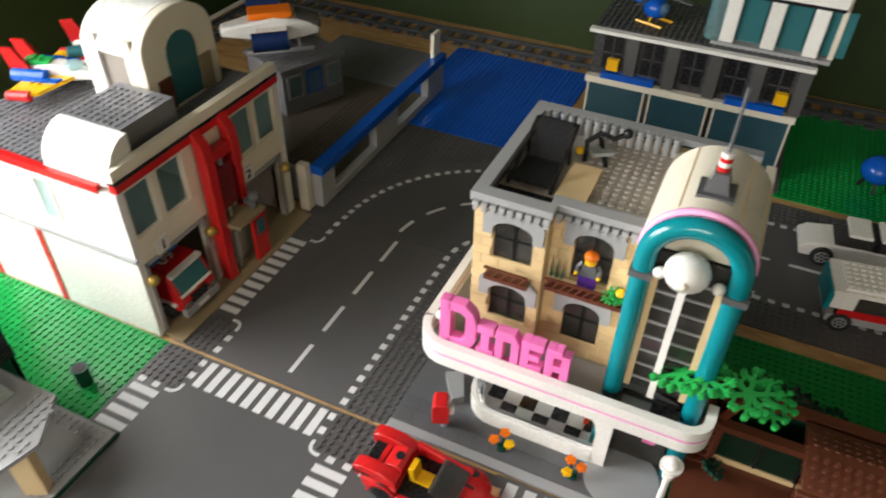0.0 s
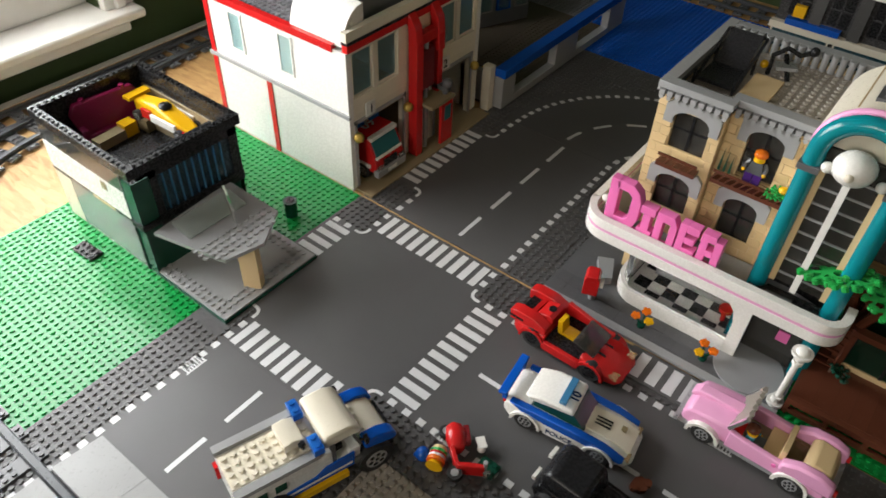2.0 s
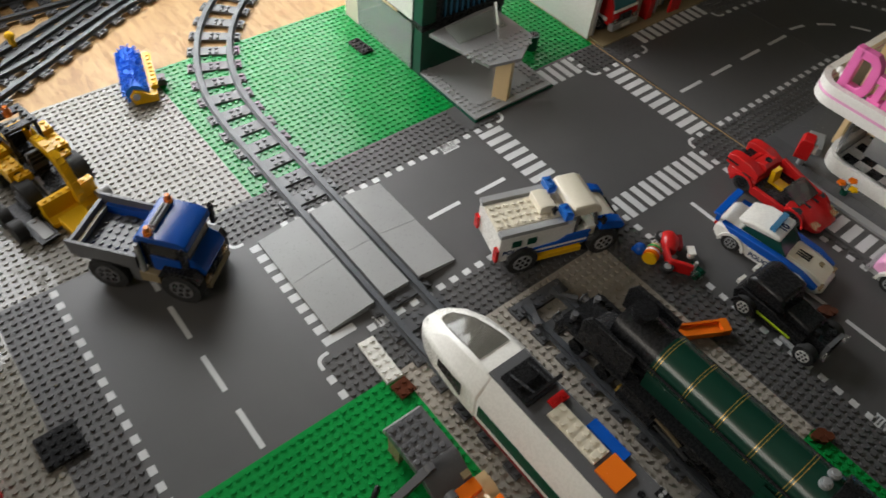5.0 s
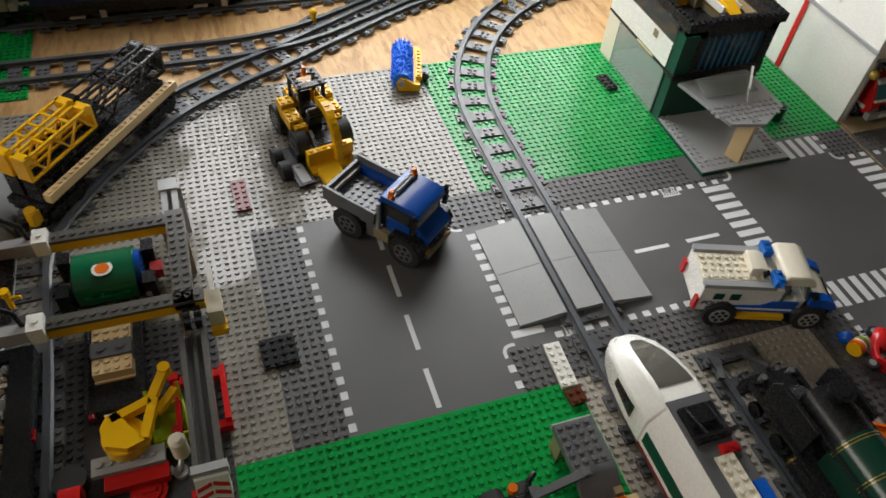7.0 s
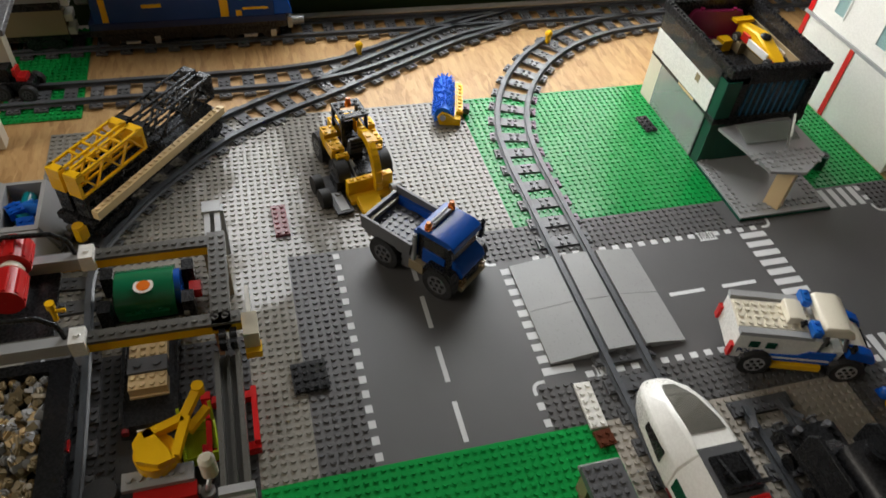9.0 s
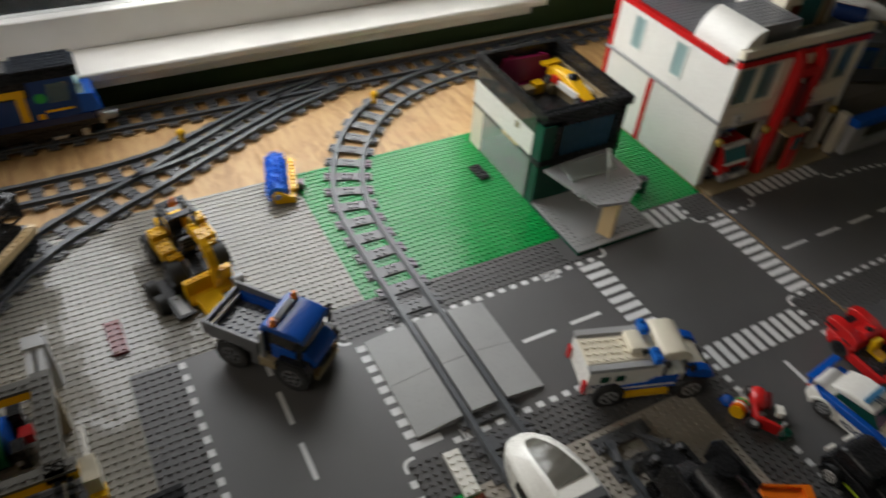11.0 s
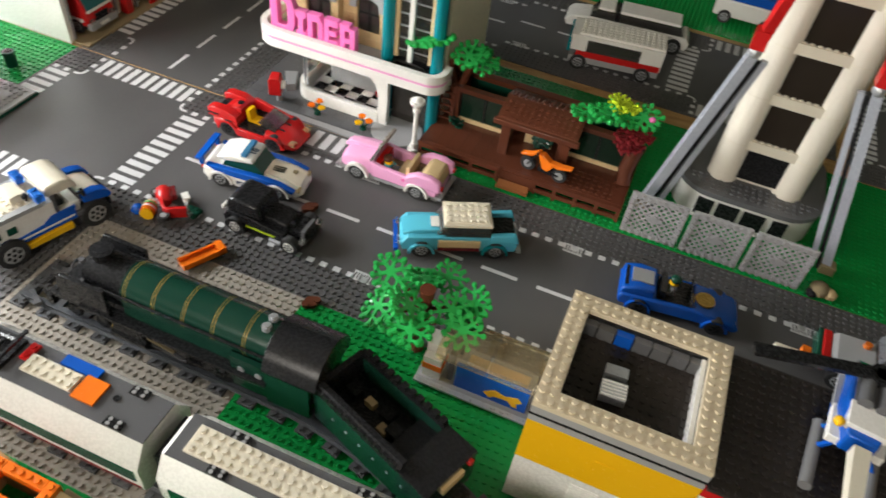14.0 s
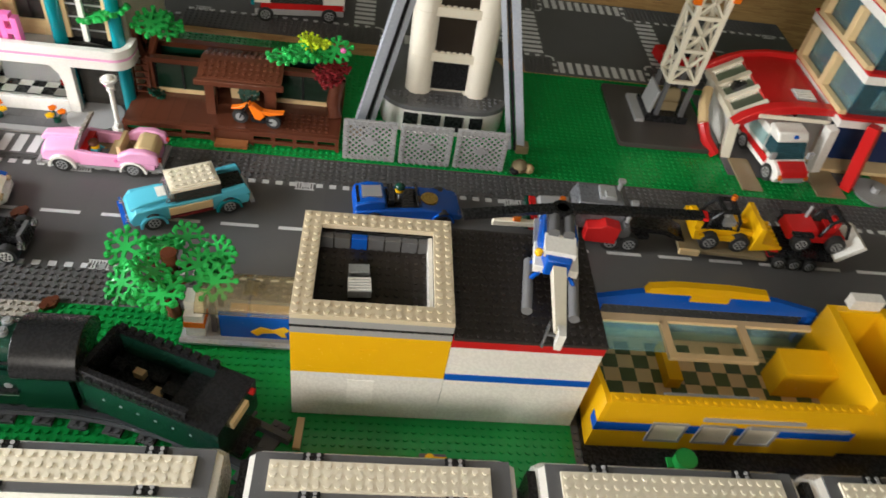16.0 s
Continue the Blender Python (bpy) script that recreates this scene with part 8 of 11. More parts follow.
SMOKYAMBER = plastic("smoky_amber_clear_plastic", (0.80, 0.70, 0.50), 0.06, 0.02, 0.0, trans=0.94)
SMOKYAMBER.node_tree.nodes["Principled BSDF"].inputs["IOR"].default_value = 1.2
for a, b in ((-5.2, 0.9), (1.1, 7.0)):
    part("roof_pane", G().prism(prof, a, b, "x").turned(Matrix.Translation((0, 0.3, 0.2))), SMOKYAMBER, bs, "smoky amber clear curved roof").visible_shadow = False
part("roof_clip", G().box(0.2, 1.8, -0.8, 1.2, 6.4, 6.9), SMOKYAMBER, bs)
part("roof_clip", G().box(6.2, 7.2, -0.8, 1.2, 6.3, 6.8), SMOKYAMBER, bs)
part("bench", G().box(-2, 5.5, 0.6, 1.8, 0.4, 1.6), TAN, bs)

tr = thing("leafy_tree", 79.8, 0.6, 0.0, 0, "toy tree with brown trunk and bright green leaf pieces", "tree")
part("trunk", G().tube([(0.0, -1.2, 0), (-0.2, -0.9, 2.6), (0.1, -0.2, 5.2), (0, 0.4, 8.4)], 0.9, 10).cyl(0, 0.4, 8.4, 0.95, 0.9, "z", 12).cyl(0, 0.4, 9.3, 0.55, 0.05, "z", 10), BROWN, tr, "brown trunk with round top")
rr = random.Random(4)
spots = []
for ring, n, rad, z in ((0, 3, 3.1, 8.2), (1, 6, 5.4, 7.3), (2, 3, 4.4, 5.8)):
    for k in range(n):
        a = 2 * math.pi * (k + 0.5 * ring) / n + rr.uniform(-0.2, 0.2)
        spots.append((rad * math.cos(a) * 1.08, 0.4 + rad * math.sin(a) * 0.95, z + rr.uniform(-0.6, 0.7), rr.uniform(0.85, 1.1)))
leaf_pieces(tr, spots, LEAF, 140)
for k in range(5):
    a = 1.257 * k + 0.3
    part("limb", G().bar((0, 0.2, 5.6 + 0.4 * (k % 2)), (3.6 * math.cos(a), 0.4 + 3.2 * math.sin(a), 7.2), 0.5), BROWN, tr)


# ---- road vehicles ----
def arch(parent, x, s, y, r, mat, w=1.3, z=0.0):
    """A mudguard over a wheel."""
    pts = [(x + r * math.cos(radians(a)), z + r * math.sin(radians(a))) for a in range(0, 181, 20)]
    inn = [(x + (r - 0.35) * math.cos(radians(a)), z + (r - 0.35) * math.sin(radians(a))) for a in range(180, -1, -20)]
    lo, hi = sorted((y, y - s * w))
    return part("mudguard", G().prism(pts + inn, lo, hi, "y"), mat, parent)


def axles(parent, xs, half, r, w, rim, z=None):
    for x in xs:
        for s in (-1, 1):
            wheel(parent, x, s * (half - w / 2), z or r, r, w, rim, s)


# red sports car
v = thing("sports_car", 40.8, 26.9, 0.0, -1, "red open toy sports car with a yellow seat", "car")
def body_ring(x, w, z0, z1, shoulder):
    return [(x, -w, z0), (x, w, z0), (x, w, shoulder), (x, w * 0.82, z1), (x, -w * 0.82, z1), (x, -w, shoulder)]
part("body", G().loft([body_ring(*q) for q in ((-7.4, 2.6, 1.2, 2.6, 2.2), (-6.6, 3.0, 0.8, 2.8, 2.4), (-2.7, 3.0, 0.7, 2.8, 2.4))]), RED, v, "low red rear body", 0.12)
part("nose", G().loft([body_ring(*q) for q in ((2.2, 3.0, 0.7, 2.9, 2.5), (4.4, 2.95, 0.8, 2.6, 2.2), (6.0, 2.8, 0.8, 2.1, 1.8), (7.0, 2.5, 0.8, 1.6, 1.4), (7.5, 1.8, 0.9, 1.3, 1.2))]), RED, v, "sloping red nose", 0.12)
part("cockpit", G().box(-2.7, 2.2, -2.75, 2.75, 0.7, 2.1), BLACK, v, "black cockpit tub")
part("dashboard", G().box(1.2, 2.4, -2.3, 2.3, 2.1, 2.9), BLACK, v)
for s in (-1, 1):
    arch(v, -4.4, s, s * 3.3, 1.9, RED, 1.2, 0.8)
    arch(v, 3.8, s, s * 3.3, 1.9, RED, 1.2, 0.8)
    part("sill", G().box(-2.7, 2.2, s * 3.0 - 0.3, s * 3.0 + 0.3, 0.6, 1.9), RED, v, "", 0.1)
    part("headlight", G().box(6.0, 7.1, s * 2.1 - 0.5, s * 2.1 + 0.5, 1.55, 2.0), TYELLOW, v, "yellow headlight")
    part("bonnet_slit", G().box(3.4, 4.6, s * 0.9 - 0.08, s * 0.9 + 0.08, 2.55, 2.85), BLACK, v)
    part("rear_wing", G().prism([(-7.9, 2.5), (-2.8, 2.7), (-2.8, 3.6), (-4.6, 4.3), (-7.0, 4.3), (-8.0, 3.9)], s * 2.2 - 0.75, s * 2.2 + 0.75, "y"), RED, v, "raised red rear wing", 0.12)
    part("wing_slit", G().box(-8.05, -6.0, s * 2.97 - 0.04, s * 2.97 + 0.04, 3.0, 3.3), BLACK, v)
part("side_rail", G().prism([(-2.8, 2.3), (4.0, 2.4), (3.8, 2.9), (0.4, 3.5), (-2.8, 4.2)], 2.3, 2.9, "y"), RED, v, "raised red side rail", 0.08)
part("engine_cover", G().prism([(-5.6, 2.7), (-2.8, 2.7), (-2.8, 4.2), (-3.4, 4.5), (-5.0, 4.0)], -1.4, 1.4, "y"), RED, v, "red engine cover", 0.1)
part("cover_slat", G().box(-5.9, -5.3, -1.3, 1.3, 3.4, 3.7), RED, v)
part("engine_vent", G().cyl(-3.7, 0, 4.3, 0.5, 0.25, "z", 12), BLACK, v)
part("engine_bay", G().box(-7.3, -5.6, -1.4, 1.4, 2.6, 3.3), BLACK, v, "black engine bay")
part("seat", G().box(-1.4, 0.2, -0.9, 0.7, 2.1, 2.5).prism([(-2.1, 2.1), (-1.4, 2.1), (-1.7, 4.1), (-2.3, 4.1)], -0.9, 0.7, "y"), YELLOW, v, "yellow seat")
part("steering_wheel", G().cyl(0.9, -0.4, 3.1, 0.45, 0.14, "x", 12), SILVER, v)
part("windscreen", G().prism([(0.6, 3.6), (0.9, 3.75), (3.6, 2.95), (3.6, 2.8)], -2.2, 2.3, "y"), SMOKE, v, "dark low windscreen")
axles(v, (-4.4, 3.8), 3.25, 1.35, 1.1, BLACK)

# police car
v = thing("police_car", 46.5, 16.9, 0.0, 8, "white and blue toy police car with a blue light", "car")
part("body", G().loft([body_ring(*q) for q in ((-7.5, 2.6, 1.2, 2.9, 2.4), (-6.6, 3.0, 0.8, 3.3, 2.8), (-2.0, 3.0, 0.7, 3.2, 2.8), (1.6, 3.0, 0.7, 3.0, 2.6), (4.6, 3.0, 0.7, 2.7, 2.3), (6.8, 2.6, 0.8, 2.0, 1.7), (7.5, 1.8, 0.9, 1.5, 1.3))]), WHITE, v, "white body", 0.12)
part("bonnet", G().prism([(1.4, 2.95), (4.8, 2.7), (6.8, 2.0), (7.0, 2.25), (4.9, 2.98), (1.4, 3.25)], -1.6, 1.6, "y"), CREAM, v, "white bonnet")
for k in range(3):
    part("bonnet_slot", G().box(2.4, 4.2, -0.55 + 0.45 * k, -0.4 + 0.45 * k, 3.0, 3.24), BLACK, v)
part("bonnet_badge", G().box(5.2, 5.8, 0.2, 0.9, 2.7, 2.92), DTAN, v)
part("cabin", G().prism([(-4.6, 3.1), (1.8, 3.1), (0.2, 4.9), (-3.6, 5.0)], -2.1, 2.1, "y"), DGREEN, v, "dark glass cabin")
part("roof", G().prism([(-4.6, 4.2), (0.4, 4.7), (0.2, 5.3), (-3.2, 5.4), (-5.4, 4.6)], -2.3, 2.3, "y"), WHITE, v, "white roof", 0.25)
part("light_bar", G().box(-1.6, -0.8, -1.9, 1.9, 5.35, 5.85), AZGLASS, v, "sky blue light bar", 0.06)
letters("roof_number", "10", 1.4, 0.04, DBLUE, v, pose(0.1 * U, -0.8 * U, 5.33 * U, 0, 0, 90), 0.05)
part("spoiler", G().box(-8.2, -7.2, -3.1, 3.1, 4.0, 4.4), BLUE, v, "blue rear spoiler", 0.08)
for s in (-1, 1):
    part("spoiler_leg", G().box(-7.8, -7.3, s * 2.4 - 0.3, s * 2.4 + 0.3, 2.9, 4.0), BLUE, v)
    part("blue_side", G().prism([(-5.4, 2.6), (-2.4, 2.2), (2.0, 2.0), (6.4, 1.6), (6.7, 2.0), (4.4, 2.9), (1.2, 3.25), (-6.8, 3.4)], s * 2.65 - 0.45, s * 2.65 + 0.45, "y"), BLUE, v, "blue side stripe", 0.1)
    part("door", G().box(-2.4, 2.0, s * 3.0 - 0.14, s * 3.0 + 0.14, 0.7, 2.1), WHITE, v)
    letters("lettering", "POLICE", 0.95, 0.04, DBLUE, v, pose((-2.1 if s < 0 else 2.1) * U, s * 3.16 * U, 1.1 * U, 90, 0, 0 if s < 0 else 180), 0.02)
    arch(v, -4.6, s, s * 3.3, 1.9, WHITE, 1.2, 0.8)
    arch(v, 4.0, s, s * 3.3, 1.9, WHITE, 1.2, 0.8)
    part("headlight", G().box(6.3, 7.2, s * 1.9 - 0.5, s * 1.9 + 0.5, 1.5, 2.0), TYELLOW, v)
    part("tail_light", G().cyl(-7.7, s * 2.2, 2.4, 0.45, 0.4, "x", 10), TRED, v, "red tail light")
axles(v, (-4.6, 4.0), 3.2, 1.3, 1.1, SILVER)

# pink open car
v = thing("open_car", 63.6, 27.4, 0.0, 180, "pink open toy car with tan seats and white mudguards", "car")
part("chassis", G().box(-8.2, 8.0, -2.7, 2.7, 0.8, 1.3), LGREY, v)
part("bonnet", G().loft([[(x, -w, 1.3), (x, w, 1.3), (x, w, z - 0.7), (x, w * 0.6, z), (x, -w * 0.6, z), (x, -w, z - 0.7)] for x, w, z in ((2.4, 2.7, 4.5), (5.0, 2.7, 4.4), (7.2, 2.6, 4.1), (7.9, 2.4, 3.0))]), PINK, v, "rounded pink bonnet", 0.25)
for s in (-1, 1):
    part("door", G().prism([(-7.8, 1.3), (2.6, 1.3), (2.6, 3.8), (1.0, 3.5), (-3.6, 3.2), (-6.6, 3.6), (-8.0, 2.6)], s * 2.6 - 0.35, s * 2.6 + 0.35, "y"), PINK, v, "pink side", 0.12)
    part("trim", G().box(-2.8, 2.0, s * 2.98 - 0.05, s * 2.98 + 0.05, 0.9, 1.3), SILVER, v)
    part("door_pin", G().cyl(-2.6, s * 2.98 - 0.1, 2.6, 0.25, 0.2, "y", 10), HOTPINK, v)
    arch(v, -4.8, s, s * 3.3, 1.95, WHITE, 1.2, 0.8)
    arch(v, 5.0, s, s * 3.3, 1.95, WHITE, 1.2, 0.8)
    part("wing", G().prism([(-8.6, 2.3), (-3.0, 2.5), (-3.0, 3.6), (-4.6, 4.5), (-6.8, 4.6), (-8.4, 4.0)], s * 2.6 - 0.6, s * 2.6 + 0.6, "y"), PINK, v, "rounded pink rear wing", 0.3)
    part("tail_light", G().cyl(-8.8, s * 2.5, 3.0, 0.4, 0.4, "x", 10), TRED, v)
part("bonnet_ridge", G().prism([(2.4, 4.3), (8.0, 3.6), (8.0, 4.1), (7.2, 4.8), (2.4, 5.0)], -0.7, 0.7, "y"), PINK, v, "raised pink bonnet ridge", 0.15)
part("tail", G().box(-8.0, -7.3, -2.2, 2.2, 1.3, 2.8), PINK, v)
part("floor", G().box(-7.2, 2.6, -2.2, 2.2, 1.3, 1.6), DTAN, v)
part("dashboard", G().box(1.4, 2.6, -2.2, 2.2, 1.6, 3.6), RED, v, "red dashboard")
part("seat", G().box(-2.6, -1.0, -2.1, 2.1, 1.6, 2.4), TAN, v, "tan front seat")
part("seat_back", G().box(-3.2, -2.6, -2.1, 2.1, 1.6, 4.4), TAN, v, "tan seat back", 0.1)
part("rear_bench", G().box(-5.0, -3.2, -2.1, 2.1, 1.6, 2.6), TYELLOW, v)
part("folded_roof", G().prism([(-8.2, 2.6), (-5.0, 2.4), (-4.8, 4.0), (-5.6, 4.6), (-7.6, 4.3)], -2.0, 2.0, "y"), TAN, v, "tan folded roof", 0.3)
part("windscreen", G().prism([(2.7, 4.0), (3.0, 4.0), (1.7, 6.6), (1.4, 6.6)], -2.5, 2.5, "y"), PALEGREY, v, "hazy grey windscreen")
for s in (-1, 1):
    part("windscreen_post", G().bar((2.85, s * 2.5, 3.8), (1.55, s * 2.5, 6.6), 0.4), CLEAR, v)
part("windscreen_rail", G().bar((1.55, -2.7, 6.6), (1.55, 2.7, 6.6), 0.4).studs(1.05, -2.5, 1, 5, 6.75), PALEGREY, v)
part("bumper", G().box(-8.8, -8.3, -3.0, 3.0, 1.0, 1.5).bar((-8.5, -2.0, 1.5), (-8.5, -2.0, 2.3), 0.25).bar((-8.5, 2.0, 1.5), (-8.5, 2.0, 2.3), 0.25), SILVER, v)
part("bumper", G().box(8.0, 8.5, -3.0, 3.0, 1.0, 1.5), SILVER, v)
axles(v, (-4.8, 5.0), 3.2, 1.25, 1.1, SILVER)
minifig(63.0, 26.2, 1.8, 90, AZURE, DGREY, BROWN, "toy figure with brown hair driving the pink car", True)

pk = thing("crossing_tile", 52.6, 29.6, 0.0, 0, "dark grey smooth tile with white crossing bars by the kerb", "road tile")
part("tile", G().box(-6.0, 6.2, -2.5, 2.4, 0.0, 0.3), ROAD, pk)
for k in range(5):
    part("bar", G().box(-4.6 + 2.15 * k, -3.3 + 2.15 * k, -2.1, 1.9, 0.3, 0.32), PAINT, pk, "white bar")

# black hot rod
v = thing("hot_rod", 53.9, 9.0, 0.0, -1, "glossy black toy hot rod with lime side lines", "car")
part("body", G().prism([(-6.0, 0.9), (3.2, 0.9), (3.2, 2.6), (-0.6, 2.9), (-1.0, 3.2), (-5.6, 3.2), (-6.4, 2.0)], -2.6, 2.6, "y"), BLACK, v, "black body", 0.1)
part("cabin", G().prism([(-5.8, 3.2), (-0.2, 3.2), (-0.9, 5.4), (-4.8, 5.6), (-5.8, 4.8)], -2.4, 2.4, "y"), BLACK, v, "low black roof", 0.4)
part("bonnet", G().prism([(-0.4, 2.6), (3.4, 2.6), (3.2, 3.6), (-0.4, 4.0)], -1.7, 1.7, "y"), BLACK, v, "", 0.3)
for s in (-1, 1):
    part("side_glass", G().box(-4.6, -1.8, s * 2.32 - 0.06, s * 2.32 + 0.06, 3.5, 4.6), SMOKE, v)
    part("lime_line", G().box(-3.2, 1.8, s * 2.66 - 0.06, s * 2.66 + 0.06, 1.5, 1.75), LIME, v, "lime line")
    arch(v, -4.2, s, s * 3.2, 1.7, BLACK, 1.0, 0.8)
    part("headlight", G().cyl(5.6, s * 2.2, 2.4, 0.5, 0.5, "x", 12), CLEAR, v)
    part("exhaust", G().tube([(1.0, s * 2.8, 1.0), (4.2, s * 2.9, 1.0)], 0.3), SILVER, v)
    part("rear_light", G().box(-6.7, -6.3, s * 1.6 - 0.7, s * 1.6 + 0.7, 2.9, 3.4), WHITE, v)
part("engine", G().box(3.2, 5.2, -1.4, 1.4, 0.9, 3.0).cyl(3.6, -0.7, 3.0, 0.4, 0.6, "z", 10).cyl(4.6, 0.7, 3.0, 0.4, 0.6, "z", 10), BLACK, v)
part("grille", G().box(5.2, 5.7, -1.5, 1.5, 0.9, 3.4), DGREY, v, "silver grille")
for k in range(5):
    part("grille_bar", G().box(5.7, 5.8, -1.3 + 0.55 * k, -1.1 + 0.55 * k, 1.0, 3.0), BLACK, v)
part("roof_mark", G().box(-4.2, -2.4, -0.4, 0.4, 5.15, 5.24).box(-3.7, -2.9, -0.9, 0.9, 5.14, 5.22), DGREY, v)
axles(v, (-4.2, 4.2), 3.2, 1.3, 1.1, WHITE)

# teal saloon
v = thing("saloon_car", 77.2, 18.6, 0.0, 206, "light blue toy saloon with a cream studded roof", "car")
part("body", G().prism([(-8.0, 1.0), (7.6, 1.0), (8.0, 2.0), (7.0, 3.3), (2.2, 3.4), (-4.6, 3.4), (-7.6, 3.1), (-8.3, 2.2)], -2.6, 2.6, "y"), AZURE, v, "light blue body", 0.15)
part("bonnet", G().prism([(2.4, 3.3), (7.4, 2.8), (7.8, 3.2), (6.0, 3.8), (2.4, 4.0)], -1.7, 1.7, "y"), AZURE, v, "", 0.15)
part("cabin", G().box(-4.4, 1.8, -2.3, 2.3, 3.4, 5.2), SMOKE, v, "dark cabin glass")
part("roof", G().brick(-4, 2, -2, 2, 5.2, 5.8).box(-4.4, 2.2, -2.4, 2.4, 5.2, 5.6), CREAM, v, "cream studded roof")
part("windscreen", G().prism([(1.8, 3.6), (3.0, 3.6), (2.0, 5.2), (1.6, 5.2)], -2.2, 2.2, "y"), CLEAR, v)
part("badge", G().box(2.6, 3.8, -1.0, 1.0, 4.0, 4.1), WHITE, v)
part("boot_deck", G().box(-7.8, -4.6, -1.5, 1.5, 3.4, 3.7), BLACK, v, "black boot deck")
for s in (-1, 1):
    part("wood_panel", G().box(-3.0, 2.8, s * 2.7 - 0.12, s * 2.7 + 0.12, 1.8, 3.0), TAN, v, "tan side panel")
    part("sill_line", G().box(-3.0, 2.8, s * 2.72 - 0.12, s * 2.72 + 0.12, 1.2, 1.6), DRED, v)
    arch(v, -5.2, s, s * 3.1, 1.85, TEAL, 1.0, 0.7)
    arch(v, 5.0, s, s * 3.1, 1.85, AZURE, 1.0, 0.7)
    part("tail_fin", G().prism([(-8.4, 2.6), (-4.4, 2.9), (-4.4, 3.9), (-7.8, 4.2)], s * 2.3 - 0.4, s * 2.3 + 0.4, "y"), AZURE, v, "", 0.15)
    part("headlight", G().cyl(8.0, s * 2.0, 2.2, 0.45, 0.5, "x", 12), CLEAR, v)
part("bumper", G().box(-8.8, -8.2, -2.8, 2.8, 1.0, 1.5), SILVER, v)
part("front_bumper", G().box(8.2, 8.8, -2.8, 2.8, 0.9, 1.5), BLUE, v)
axles(v, (-5.2, 5.0), 3.0, 1.3, 1.1, SILVER)

# blue roadster
v = thing("roadster", 108.0, 21.2, 0.0, 7, "bright blue open toy roadster with a dark driver", "car")
part("body", G().prism([(-7.6, 1.0), (7.8, 0.9), (8.2, 1.5), (7.2, 2.2), (2.0, 2.9), (-3.4, 2.9), (-7.4, 2.8), (-7.9, 2.0)], -2.7, 2.7, "y"), BLUE, v, "long blue body", 0.25)
part("tail", G().prism([(-7.8, 2.6), (-3.4, 2.8), (-3.2, 4.0), (-5.6, 4.3), (-7.6, 3.7)], -2.4, 2.4, "y"), BLUE, v, "rounded blue tail", 0.3)
part("tail_stripe", G().box(-6.6, -3.8, -1.2, 1.2, 4.0, 4.4), LGREY, v, "grey tail stripe")
part("engine_bay", G().box(-7.4, -6.0, -1.8, 1.8, 3.6, 3.9), BLACK, v)
part("cockpit", G().box(-3.0, 1.6, -2.1, 2.1, 2.7, 3.0), BLACK, v)
part("seat", G().box(-2.8, -2.0, -1.8, 1.8, 3.0, 4.2), BLACK, v)
part("windscreen", G().prism([(1.4, 2.9), (2.2, 2.8), (1.4, 4.2), (1.1, 4.2)], -2.0, 2.0, "y"), SMOKE, v)
part("bonnet_pattern", G().cyl(3.4, 0, 2.55, 1.3, 0.4, "z", 18), GOLD, v, "round gold pattern")
for s in (-1, 1):
    arch(v, -4.9, s, s * 3.1, 1.75, BLUE, 1.0, 0.7)
    arch(v, 5.2, s, s * 3.1, 1.75, BLUE, 1.0, 0.7)
    part("headlight", G().box(7.2, 7.8, s * 2.0 - 0.4, s * 2.0 + 0.4, 1.6, 2.0), CLEAR, v)
axles(v, (-4.9, 5.2), 3.1, 1.25, 1.1, BLACK)
minifig(106.8, 21.0, 2.8, -83, DGREY, DGREY, DGREEN, "toy figure with a dark helmet in the blue roadster", True)

# police truck
v = thing("police_truck", 27.6, -5.6, 0.0, 72, "white and blue toy police truck with big wheels", "truck")
part("chassis", G().box(-8.0, 7.8, -2.4, 2.4, 1.6, 2.4), DGREY, v)
part("rear_body", G().box(-8.4, 1.4, -3.2, 3.2, 2.4, 6.6), WHITE, v, "white box body", 0.08)
part("roof_edge", G().box(-8.5, 0.2, -3.3, -2.4, 6.6, 7.2).box(-8.5, 0.2, 2.4, 3.3, 6.6, 7.2), LGREY, v, "light grey roof rail")
part("roof_deck", G().brick(-8.4, 0.6, -2, 2, 6.5, 6.9), CREAM, v, "cream studded roof deck")
part("roof_block", G().prism([(-2.6, 6.9), (-0.4, 6.9), (-0.4, 7.7), (-1.4, 8.1), (-2.6, 8.0)], -1.2, 1.9, "y"), CREAM, v, "cream roof box", 0.1)
part("roof_aerial", G().cyl(-0.9, -1.6, 6.9, 0.2, 1.3, "z", 8).box(-1.3, -0.6, -1.8, -1.4, 7.6, 7.9), BLACK, v)
part("cab", G().prism([(1.4, 2.4), (4.4, 2.4), (4.6, 4.9), (3.4, 5.0), (3.2, 4.6), (1.6, 4.6), (1.4, 6.8)], -3.1, 3.1, "y"), WHITE, v, "white cab", 0.06)
part("cab_pillar", G().bar((1.6, -2.9, 4.4), (1.6, -2.9, 7.4), 0.5).bar((1.6, 2.9, 4.4), (1.6, 2.9, 7.4), 0.5).bar((4.7, -2.9, 4.9), (3.9, -2.9, 7.3), 0.35).bar((4.7, 2.9, 4.9), (3.9, 2.9, 7.3), 0.35), DGREY, v, "grey cab pillar")
part("cab_roof", G().loft([[(x, -3.05, z0), (x, 3.05, z0), (x, 2.9, z1), (x, -2.9, z1)] for x, z0, z1 in ((0.9, 7.2, 8.3), (1.3, 7.2, 8.6), (3.6, 7.2, 8.6), (4.5, 7.1, 8.1), (4.9, 7.0, 7.4))]), CREAM, v, "cream cab roof with a rounded front", 0.2)
